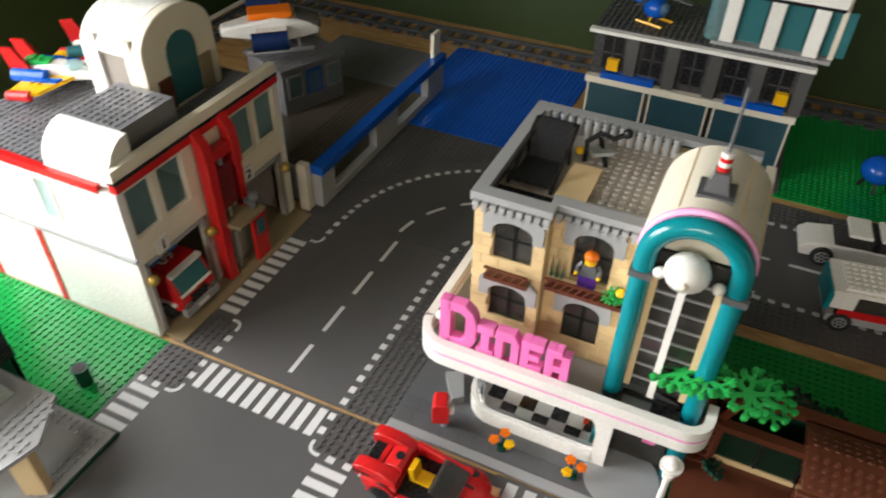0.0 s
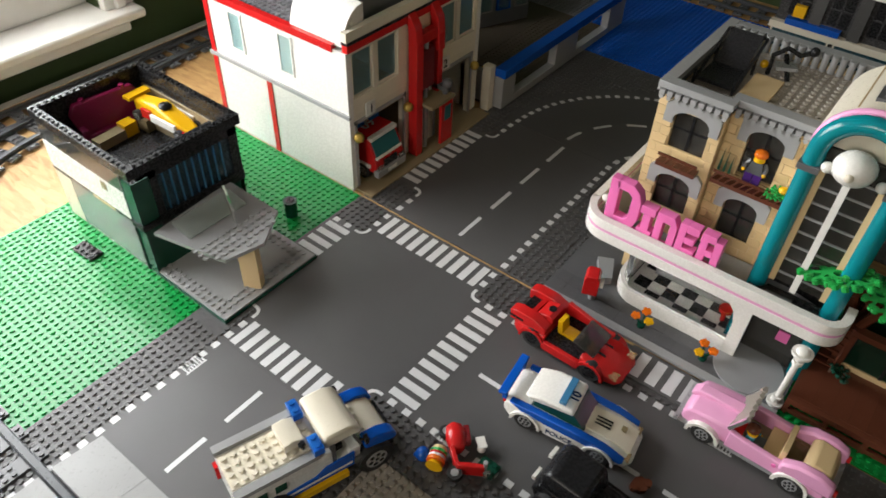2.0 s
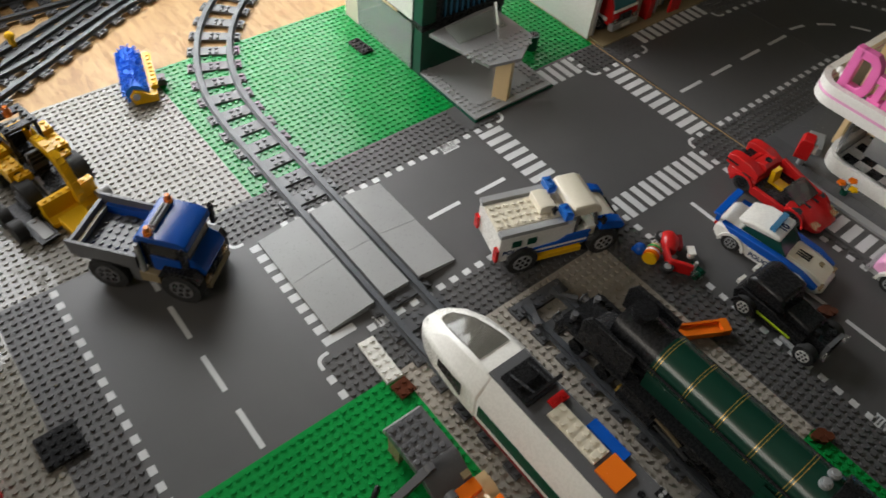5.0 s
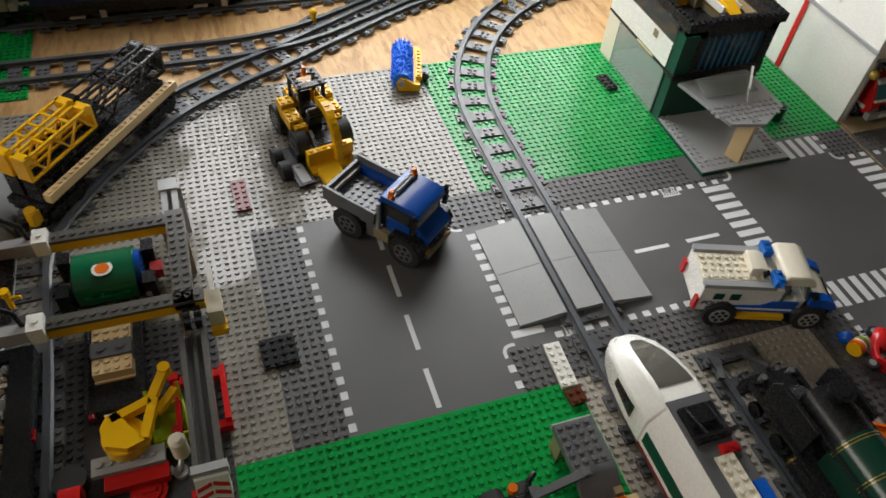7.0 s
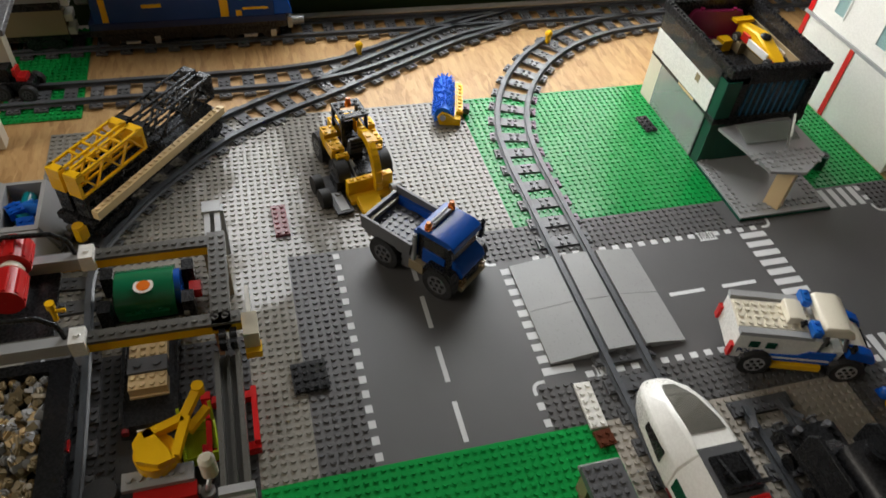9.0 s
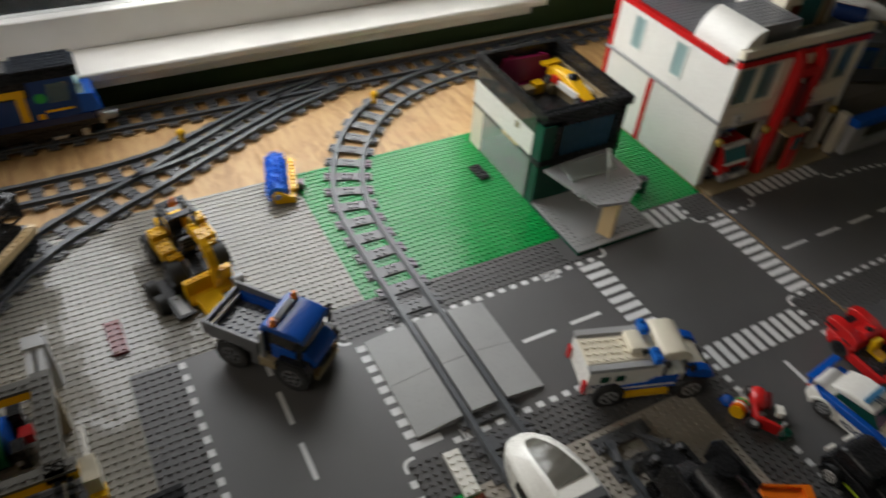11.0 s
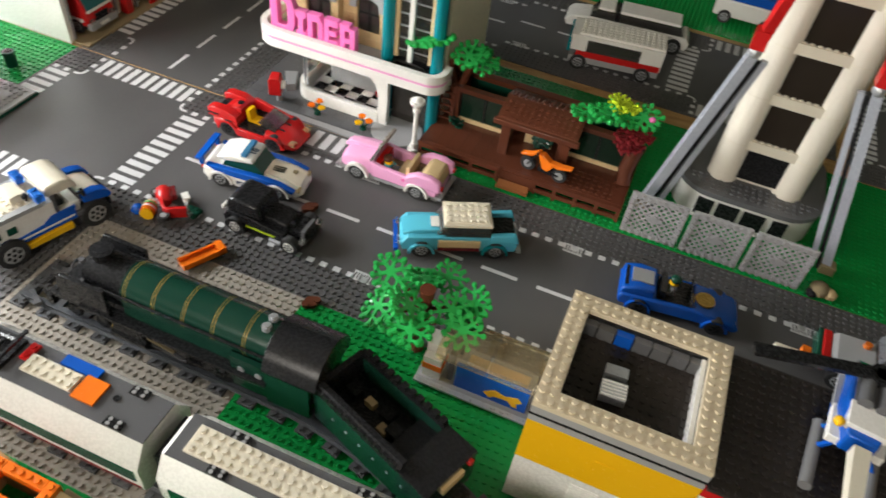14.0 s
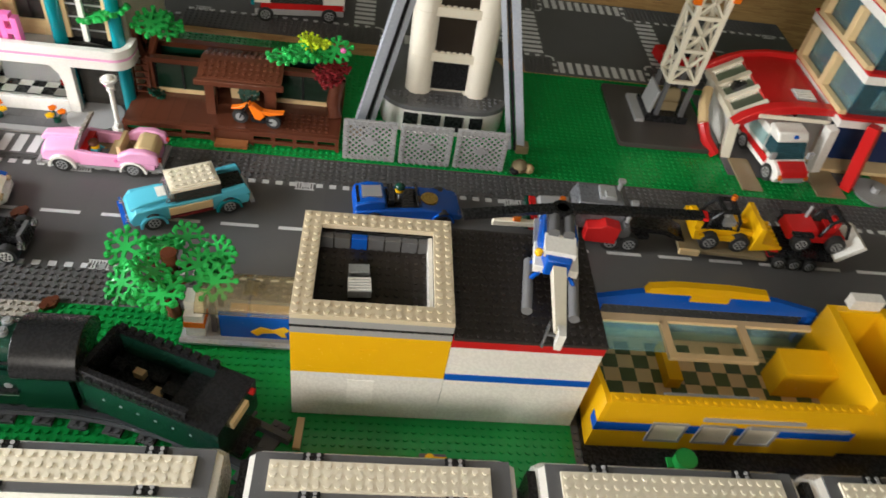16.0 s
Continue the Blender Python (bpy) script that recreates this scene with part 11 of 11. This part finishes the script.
crane = thing("loader_crane", 27.2, -79.4, 0, 0, "yellow rounded loader crane with an open triangle in its arm", "crane")
part("cab", G().prism([(0.4 + 2.1 * math.cos(radians(a)), -0.2 + 2.1 * math.sin(radians(a))) for a in range(0, 360, 15)], 0.4, 3.6), YELLOW, crane)
part("arm_side", G().bar((-2.6, 2.6, 4.0), (-1.2, -1.2, 4.0), 0.9, 1.0), YELLOW, crane)
part("arm_side", G().bar((-2.6, 2.9, 4.0), (1.6, 1.8, 4.0), 0.9, 1.0), YELLOW, crane)
part("arm_top", G().prism([(-1.9, -0.6), (1.9, 1.9), (2.4, 0.2), (1.6, -1.8), (-0.4, -2.2), (-1.6, -1.6)], 3.6, 4.5), YELLOW, crane)
part("tip", G().bar((-2.6, 2.6, 4.0), (-5.6, 4.2, 4.6), 0.9, 0.9).cyl(-5.6, 4.2, 4.0, 0.65, 1.2, "z", 12), YELLOW, crane)
part("tip_stay", G().bar((-1.4, 3.0, 3.4), (-3.8, 4.9, 3.4), 0.8, 0.8), YELLOW, crane)
hook = thing("sand_bin", 26.0, -75.6, 0, 6, "lime green open bin with two upright lugs", "bin")
part("bin_tray", G().box(-2.1, 2.1, -1.8, 1.8, 0.3, 0.6).box(-2.1, -1.85, -1.8, 1.8, 0.6, 2.0).box(1.85, 2.1, -1.8, 1.8, 0.6, 2.0).box(-1.85, 1.85, -1.8, -1.55, 0.6, 2.0).box(-1.85, 1.85, 1.55, 1.8, 0.6, 2.0), LIME, hook, bevel=0.06)
for y0 in (-1.6, 1.6):
    part("lug", G().bar((-2.0, y0, 1.8), (-3.4, y0, 3.2), 0.35), LIME, hook)
t = thing("bottle", 29.8, -74.7, 0, 0, "cream plastic bottle standing on a grey tap", "bottle")
part("bottle_body", G().cyl(0, 0, 1.6, 0.85, 2.6, "z", 16).cyl(0, 0, 4.2, 0.85, 0.4, "z", 16, 0.45), CREAM, t)
part("nozzle", G().cyl(1.4, -0.4, 0.1, 0.75, 0.5, "z", 14).tube([(1.4, -0.4, 0.5), (1.2, -0.2, 1.4), (0.4, 0, 1.7)], 0.3, 8), LGREY, t, "light grey nozzle")
part("cone", G().cyl(0.8, -1.8, 0.05, 0.75, 1.3, "z", 12, 0.2), WHITE, t, "small white cone")
t = thing("forklift", 30.4, -79.2, 0, 0, "red forklift chassis with a light grey plate and a black wheel", "forklift")
part("chassis", G().box(-0.2, 1.5, -2.8, 3.2, 0.3, 1.5), RED, t, bevel=0.06)
part("plate", G().box(-1.9, 0.0, -3.8, 3.0, 1.5, 2.1).studs(-1.5, -3.6, 1, 6, 2.1), LGREY, t, "light grey studded plate")
part("wheel", G().cyl(-0.6, -5.9, 0.05, 1.6, 1.6, "z", 18), RUBBER, t, "black wheel lying flat")
t = thing("disc", 32.4, -78.2, 0.02, 0, "red round dish lying on the dark plate", "dish")
part("dish", G().cyl(0, 0, 0, 1.75, 0.35, "z", 20).cyl(0, 0, 0.35, 1.2, 0.12, "z", 16).box(-0.2, 0.2, -0.7, 0.7, 0.47, 0.62), RED, t)
t = thing("red_post", 34.3, -84.9, 0.0, 0, "red rounded brick post on the dark terminal plate", "post")
part("post", G().box(-2.6, 3.5, -1.0, 1.0, 0, 2.4).cyl(-2.6, -1.0, 1.2, 1.2, 2.0, "y", 16).studs(-2, -0.5, 5, 1, 2.4), RED, t)
t = thing("barrier", 24, -72.2, 0, 0, "red barrier frame beneath the drab channel", "barrier")
for y0 in (-2.4, 2.4):
    part("rail", G().box(-3.4, 3.4, y0 - 0.3, y0 + 0.3, 1.2, 2.0), RED, t)
for x0 in (-3.4, 3.0):
    part("post", G().box(x0, x0 + 0.9, -2.7, 2.7, 0.02, 1.2).box(x0, x0 + 0.9, -3.1, -2.1, 1.2, 2.3), RED, t)

# Open wagon full of loose grey and tan pieces.
t = thing("gravel_wagon", 36, -92.6, 0, 0, "black open wagon heaped with small grey and tan pieces", "wagon")
pieces("tub_wall", G().box(-22, 24, -5.0, 4.4, 1.3, 1.8).box(-22, 24, 2.1, 4.4, 1.8, 3.4).box(-22, 24, -5.0, -4.4, 1.8, 3.4).box(-22, -20.6, -4.4, 2.1, 1.8, 3.4), BLACK, t)
part("side_lamp", G().box(-12.2, -10.9, 4.4, 4.6, 2.2, 2.6), RED, t, "small red lamp")
rng = random.Random(31)
gs = {0: G(), 1: G(), 2: G()}
for k in range(900):
    x, y = rng.uniform(-20.3, 23.5), rng.uniform(-4.1, 1.8)
    z = 1.7 + rng.random() * 1.3
    m = Matrix.Translation((x, y, z)) @ Matrix.Rotation(rng.uniform(0, 6.28), 4, "Z") @ Matrix.Rotation(rng.uniform(-0.9, 0.9), 4, "X") @ Matrix.Rotation(rng.uniform(-0.9, 0.9), 4, "Y")
    r = rng.random()
    if r < 0.55:
        q = G().cyl(0, 0, 0, 0.5, 0.4, "z", 8).cyl(0, 0, 0.4, 0.3, 0.2, "z", 8)
    elif r < 0.8:
        q = G().box(-0.5, 0.5, -0.5, 0.5, 0, 0.4).cyl(0, 0, 0.4, 0.3, 0.2, "z", 8)
    else:
        q = G().prism([(-0.5, 0), (0.5, 0), (0.5, 0.25), (-0.5, 0.8)], -0.5, 0.5, "y")
    gs[rng.choice((0, 0, 1, 1, 2))].join(q, m)
for k, m in ((0, LGREY), (1, DTAN), (2, TAN)):
    ob = part("loose_piece", gs[k], m, t)
    ob["kind"] = "stuff"


def hopper(x0, x1, filler, word):
    t = thing("hopper_container", (x0 + x1) / 2, -96, 0, 0, "light grey open hopper container filled with %s pieces" % word, "container", "hopper containers")
    h = (x1 - x0) / 2
    part("shell", G().box(-h, h, -2.8, -2.3, 0.3, 5.0).box(-h, -h + 0.5, -2.3, 2.0, 0.3, 5.0).box(h - 0.5, h, -2.3, 2.0, 0.3, 5.0).prism([(2.0, 5.0), (2.5, 5.0), (4.4, 0.4), (2.0, 0.4)], -h, h, "x").box(-h + 0.5, h - 0.5, -2.3, 2.0, 0.3, 0.7), LGREY, t)
    part("rim", G().box(-h - 0.2, h + 0.2, -3.2, -2.8, 4.4, 5.05).box(h, h + 0.4, -2.8, 2.5, 4.4, 5.05), LGREY, t)
    r = random.Random(len(word))
    for k in range(9):
        m = Matrix.Translation((r.uniform(-h + 1.6, h - 1.6), r.uniform(-1.2, 0.9), 2.2 + r.random() * 1.6)) @ Matrix.Rotation(r.uniform(0, 6), 4, "Z") @ Matrix.Rotation(r.uniform(-0.6, 0.6), 4, "X")
        q = G().cyl(-1, 0, 0, 0.9, 2.0, "x", 12) if k % 3 else G().brick(-1, 1, -1, 1, -0.5, 0.7)
        part("load_piece", q.turned(m), filler[k % len(filler)], t)
    return t


hopper(-15.2, -6.0, (BLUE, TBRIGHTBLUE, TEAL), "blue")
hopper(-5.4, 4.0, (RED, TRED), "red")
t = thing("wheel_loader", -10.5, -105.6, 0, 20, "yellow wheel loader with a toothed bucket on green plates", "loader")
part("bucket", G().prism([(-2.6, 0.2), (1.8, 0.2), (1.8, 0.6), (-1.8, 0.8), (-2.4, 3.4), (-3.0, 3.4)], -3.6, 3.6, "y"), YELLOW, t)
for k in range(7):
    part("tooth", G().box(1.8, 2.6, -3.5 + k * 1.05, -2.9 + k * 1.05, 0.2, 0.5), YELLOW, t)
for y0 in (-2.4, 2.0):
    part("arm", G().tube([(-2.4, y0, 2.0), (-5.0, y0, 3.6), (-9.6, y0, 2.8)], 0.45, 8), YELLOW, t)
part("body", G().box(-14, -9.4, -2.4, 2.4, 1.8, 3.4), YELLOW, t, bevel=0.1)
for x0 in (-9.4, -13.0):
    for s in (-1, 1):
        wheel(t, x0, s * 3.2, 1.5, 1.5, 1.2, YELLOW, s)

# ---- crane wagon on the siding ----
cw = thing("crane_wagon", -18.6, -81.2, 0, 142, "black railway wagon carrying yellow and black lattice booms", "wagon")
part("underframe", G().box(-14, 14, -2.6, 2.6, 3.3, 4.3).box(-13, 13, -1.0, 1.0, 2.4, 3.3), BLACK, cw)
for x0 in (-10, 10):
    b = part("bogie", G().box(x0 - 3.4, x0 + 3.4, -2.9, 2.9, 1.9, 3.0), BLACK, cw)
    for dx in (-1.9, 1.9):
        for s in (-1, 1):
            part("wheel", G().cyl(x0 + dx, s * 2.5 - 0.3, 2.15, 1.1, 0.6, "y", 16), BLACK, b)
for x0 in (-15.6, 14.0):
    part("coupling", G().cyl(x0 + 0.8, 0, 2.2, 0.5, 1.4, "z", 10).box(x0, x0 + 1.6, -0.5, 0.5, 2.3, 3.0), DGREY, cw)
for x0, x1 in ((-12, -11), (-1.4, 1.4), (11, 12)):
    part("cradle", G().box(x0, x1, -2.6, 2.6, 4.3, 6.8), BLACK, cw)


def lattice_boom(parent, x0, x1, y, z0, z1, mat):
    """Two thin side trusses between moulded end blocks, open at the top and in the middle."""
    b = part("boom", G().box(x0, x0 + 1.2, y - 1.05, y + 1.05, z1 - 1.1, z1).box(x0, x0 + 0.5, y - 1.05, y + 1.05, z0, z1 - 1.1), mat, parent, "open lattice boom", 0.05)
    part("boom_end", G().box(x1 - 1.2, x1, y - 1.05, y + 1.05, z1 - 1.1, z1).box(x1 - 0.5, x1, y - 1.05, y + 1.05, z0, z1 - 1.1), mat, b, "", 0.05)
    n = 5
    s = (x1 - x0 - 1.0) / n
    for yy in (y - 0.9, y + 0.9):
        for zz in (z0 + 0.15, z1 - 0.15):
            part("chord", G().box(x0 + 0.4, x1 - 0.4, yy - 0.15, yy + 0.15, zz - 0.15, zz + 0.15), mat, b)
        for k in range(n):
            a, c = x0 + 0.5 + k * s, x0 + 0.5 + (k + 1) * s
            u, v = (z0 + 0.15, z1 - 0.15) if k % 2 else (z1 - 0.15, z0 + 0.15)
            part("brace", G().bar((a, yy, u), (c, yy, v), 0.26), mat, b)
    for k in (1, 2, 3):
        a = x0 + 0.5 + (k + 0.5) * s
        part("tie", G().box(a - 0.15, a + 0.15, y - 0.9, y + 0.9, z1 - 0.3, z1), mat, b)


for y0 in (-1.35, 1.35):
    lattice_boom(cw, -13.4, -1.4, y0, 8.0, 11.4, YELLOW)
    lattice_boom(cw, -1.4, 13.4, y0, 7.4, 11.2, BLACK)
    lattice_boom(cw, -13.2, 0.5, y0, 4.6, 7.9, BLACK)
part("spar", G().box(-13.6, 12.6, -4.4, -3.4, 5.6, 6.8).studs(-13.5, -4.4, 26, 1, 6.8), TAN, cw, "cream studded spar along the side")
for x0 in (-10, 9):
    part("bracket", G().box(x0, x0 + 1, -3.4, -2.4, 4.0, 5.8), BLACK, cw)
part("end_lamp", G().cyl(-15.0, -1.8, 2.4, 0.75, 2.4, "z", 14).box(-15.7, -14.3, -2.6, -1.9, 2.6, 4.6), YELLOW, cw, "yellow rounded end block", 0.1)

# ---- blue locomotive by the window ----
loco = thing("blue_locomotive", -58, 0, 0, 0, "dark blue diesel locomotive with yellow stripes and a black roof", "locomotive")
part("underframe", G().box(-2.9, 2.9, -91, -58, 3.0, 4.2).box(-2.4, 2.4, -84, -64, 1.6, 3.0), BLACK, loco)
for y0 in (-84.5, -64.5):
    b = part("bogie", G().box(-3.0, 3.0, y0 - 5, y0 + 5, 2.0, 3.2), BLACK, loco)
    for dy in (-3.2, 0, 3.2):
        for s in (-1, 1):
            part("wheel", G().cyl(s * 2.6 - 0.3, y0 + dy, 2.2, 1.15, 0.6, "x", 16), BLACK, b)
    part("step", G().box(2.9, 3.2, y0 - 1.2, y0 + 1.2, 1.5, 2.0).box(2.9, 3.1, y0 + 3.6, y0 + 4.6, 1.3, 2.6), SILVER, loco, "silver step")
part("side_sill", G().box(-3.0, 3.0, -91, -58, 4.2, 5.4), DBLUE, loco)
LOCOBLUE = plastic("locomotive_blue_plastic", (0.006, 0.04, 0.17), 0.2)
part("body", G().box(-2.9, 2.9, -90, -67, 5.4, 9.8), LOCOBLUE, loco)
part("vent_band", G().box(-2.8, 2.8, -90, -67, 9.8, 12.6), BLACK, loco, "black louvre band")
part("roof", G().prism([(-3.0, 12.6), (3.0, 12.6), (2.2, 14.2), (-2.2, 14.2)], -90.5, -59, "y"), BLACK, loco)
for y0 in (-86, -82, -77.5, -73.5):
    part("roof_fan", G().cyl(0.4, y0, 14.2, 1.1, 0.6, "z", 14).cyl(0.4, y0, 14.8, 0.45, 0.25, "z", 10), DGREY, loco)
for y0, y1 in ((-90.3, -88.4), (-84.6, -83.4), (-72.4, -69.2)):
    part("roof_tile", G().box(-1.6, 2.1, y0, y1, 14.2, 14.45), GANTRYGREY, loco)
part("cab_roof", G().box(-2.6, 2.9, -68.4, -59.6, 14.2, 14.6).studs(-2.4, -68, 5, 8, 14.6), BLACK, loco)
part("cab", G().box(-2.9, 2.9, -67, -60, 5.4, 12.6), LOCOBLUE, loco)
part("cab_window", G().box(2.9, 3.0, -64.4, -61.2, 8.4, 11.8), TBLUE, loco, "light blue side window")
part("windscreen", G().prism([(-60.0, 9.0), (-58.8, 9.0), (-59.6, 12.4), (-60.0, 12.4)], -2.6, 2.6, "x"), TBLUE, loco, "light blue windscreen")
part("nose", G().prism([(-60.0, 5.4), (-56.8, 5.4), (-57.6, 8.8), (-60.0, 9.0)], -2.8, 2.8, "x"), BLUE, loco, "bright blue nose", 0.1)
part("coupler", G().cyl(0, -57.0, 2.6, 0.8, 2.4, "y", 12).box(-1.6, 1.6, -57.6, -56.8, 2.0, 4.0), SILVER, loco, "silver coupler")
for a, b, c, d in ((-88.6, -87.6, 5.6, 11.0), (-78.6, -67.6, 10.2, 11.4), (-69.2, -67.8, 5.6, 10.2), (-66.6, -65.6, 5.6, 6.6), (-65.4, -61.0, 6.7, 7.1), (-82.0, -78.8, 7.9, 8.5)):
    part("stripe", G().box(2.9, 3.02, a, b, c, d), YELLOW, loco, "orange-yellow stripe")
part("badge", G().cyl(2.9, -65.6, 9.4, 0.9, 0.1, "x", 16), LEAF, loco, "round green badge")

def side_wagon(y0, y1):
    t = thing("covered_wagon", -58, (y0 + y1) / 2, 0, 0, "drab grey covered railway wagon with a maroon band", "wagon")
    h = (y1 - y0) / 2
    part("underframe", G().box(-2.6, 2.6, -h, h, 2.6, 3.8), BLACK, t)
    part("body", G().box(-2.9, 2.9, -h, h, 3.8, 8.2), DTAN, t, bevel=0.08)
    part("band", G().box(-2.85, 2.85, -h + 0.2, h - 0.2, 8.2, 9.6), BLACK, t, "black vent band")
    part("panel", G().box(2.85, 2.95, -3, 1.2, 8.3, 9.5), DRED, t, "maroon panel")
    part("roof", G().box(-2.9, 2.9, -h, h, 9.6, 11.2), LGREY, t, bevel=0.1)
    for z0 in (3.4, 5.8, 8.6):
        part("end_block", G().box(-0.6, 2.2, h, h + 1.2, z0, z0 + 1.3), WHITE, t, "white end block")
    part("end_mast", G().box(0.2, 1.8, h - 1.4, h - 0.2, 11.2, 14.6), LGREY, t)
    part("lamp", G().box(0.4, 1.6, h - 2.8, h - 1.6, 13.4, 14.4), LIME, t, "lime lamp")
    for yy in (-h + 4, h - 4):
        b = part("bogie", G().box(-2.8, 2.8, yy - 3, yy + 3, 1.6, 2.6), BLACK, t)
        for dy in (-1.8, 1.8):
            part("wheel", G().cyl(2.3, yy + dy, 2.2, 1.1, 0.6, "x", 16), BLACK, b)


side_wagon(-113.5, -94.4)
SLATE = plastic("slate_grey_plastic", (0.15, 0.15, 0.155), 0.25)
t = thing("platform_shelter", -34, -106, 0, 0, "tall platform shelter with a ribbed slate grey roof", "shelter")
for x0 in (2.0, -14.0):
    part("post", G().box(x0, x0 + 2.6, 1.6, 4.2, 0.0, 18.0), CREAM, t, "cream post", 0.1)
for k in range(5):
    part("roof_plank", G().box(-28, 4.5, -10 + 3.95 * k, -6.1 + 3.95 * k, 18.0 + 0.25 * (k % 2), 19.0 + 0.25 * (k % 2)), SLATE, t, "", 0.12)
part("roof_frame", G().box(-27, 4.2, 1.6, 4.2, 17.3, 18.0), CREAM, t)
t = thing("small_tractor", -44.2, -101.4, 0.0, 80, "small black toy tractor with a red seat", "tractor")
part("body", G().box(-2.8, 2.6, -1.5, 1.5, 1.0, 2.8).box(-2.8, -0.6, -1.2, 1.2, 2.8, 5.0), BLACK, t, "", 0.08)
part("seat", G().box(0.2, 1.8, -1.0, 1.0, 2.8, 3.6).box(0.0, 0.5, -1.0, 1.0, 3.6, 4.8), RED, t, "red seat", 0.06)
axles(t, (-1.9, 1.9), 2.6, 1.3, 1.1, DGREY)

# ---- machine shed by the level crossing ----
shed = thing("rock_shed", 0, 0, 0, 0, "tan and dark grey shed base with an orange studded frame", "building")
part("roof", G().brick(38.5, 43.6, -38.4, -34.0, 3.2, 4.2), DGREY, shed, "dark grey studded roof", 0.05)
part("roof_slope", G().prism([(43.6, 3.2), (46.8, 2.2), (46.8, 2.6), (44.4, 4.2), (43.6, 4.2)], -38.4, -34.0, "y"), DGREY, shed, "dark grey roof slope", 0.05)
part("eave", G().prism([(38.5, 3.2), (38.5, 4.2), (38.1, 3.6), (38.1, 3.2)], -38.4, -34.0, "y"), LGREY, shed)
part("wall", G().box(38.8, 40.6, -38.2, -36.6, 0, 3.2), DTAN, shed)
part("wall", G().box(38.8, 46.6, -35.0, -34.1, 0, 3.2), DTAN, shed)
part("wall", G().box(45.4, 46.8, -36.4, -35.0, 0, 2.2), DTAN, shed)
part("orange_brick", G().box(46.8, 48.2, -36.6, -34.0, 0, 2.9), ORANGE, shed, "orange brick", 0.06)
part("ledge", G().prism([(46.8, 0), (50.2, 0), (50.2, 1.2), (48.4, 2.4), (46.8, 2.4)], -34.0, -32.6, "y"), TAN, shed, "tan slope")
part("ledge", G().prism([(48.2, 0), (50.0, 0), (50.0, 2.9), (48.2, 2.0)], -37.4, -33.9, "y"), TAN, shed, "tan slope")
part("pillar", G().box(48.6, 50.0, -38.8, -37.2, 0, 2.8), DTAN, shed)
for nm, a in (("frame_bar", (49.8, 51.0, -37.4, -33.4)), ("frame_bar", (55.9, 57.1, -37.4, -33.4)), ("frame_bar", (51.0, 55.9, -34.5, -33.4)), ("frame_bar", (51.0, 55.9, -37.4, -36.3))):
    g = G().box(*a, 2.8, 4.0)
    nx, ny = int(a[1] - a[0]), int(a[3] - a[2])
    g.studs(a[0] + (a[1] - a[0] - nx) / 2, a[2] + (a[3] - a[2] - ny) / 2, nx, ny, 4.0)
    part(nm, g, ORANGE, shed, "orange studded bar", 0.05)
part("base_wall", G().box(50.2, 56.9, -34.4, -33.6, 0, 2.8), DTAN, shed)
part("base_wall", G().box(50.2, 56.9, -37.3, -36.4, 0, 2.8), DTAN, shed)
part("step", G().brick(50.0, 56.0, -39.4, -37.4, 0.02, 1.2), DGREY, shed, "dark grey studded step")
part("end_slope", G().prism([(57.1, 0.02), (61.6, 0.02), (61.0, 1.4), (57.1, 2.8)], -37.2, -33.0, "y"), DTAN, shed, "drab slope", 0.08)
part("end_slope", G().prism([(57.1, 2.8), (58.6, 2.35), (58.6, 2.6), (57.1, 3.3)], -35.8, -33.6, "y"), TAN, shed, "tan slope")
skid = thing("skid_loader", 46.0, -43.6, 0, 0, "black skid loader with two raised dark grey arms", "loader")
for x0 in (-1.8, 1.5):
    part("arm", G().bar((x0, 6.2, 4.4), (x0 + 0.1, 1.2, 2.6), 0.8, 0.7).cyl(x0 - 0.4, 6.2, 4.4, 0.55, 0.8, "x", 10), DGREY, skid, "dark grey arm")
part("crossbar", G().box(-2.6, 2.4, 0.6, 1.6, 2.0, 2.9), DGREY, skid)
part("body", G().box(-2.2, 2.2, -3.6, 0.6, 0.8, 2.6).box(-1.6, 1.6, -3.2, -0.6, 2.6, 3.6), BLACK, skid, bevel=0.1)
part("engine", G().cyl(-1.4, -1.4, 3.4, 0.8, 2.8, "x", 12), BROWN, skid, "dark red-brown engine")
part("lamp", G().cyl(-2.8, -1.0, 2.6, 0.5, 0.8, "z", 10), TORANGE, skid, "orange lamp")
part("exhaust", G().tube([(-2.2, 0.4, 2.4), (-3.2, 0.9, 2.8), (-3.8, 1.8, 2.8)], 0.3, 8), BLACK, skid)
for x0, s in ((-2.9, -1), (2.9, 1)):
    for y0 in (-2.9, 0.2):
        part("tyre", G().cyl(x0 - 0.6, y0, 1.3, 1.3, 1.2, "x", 18), RUBBER, skid)
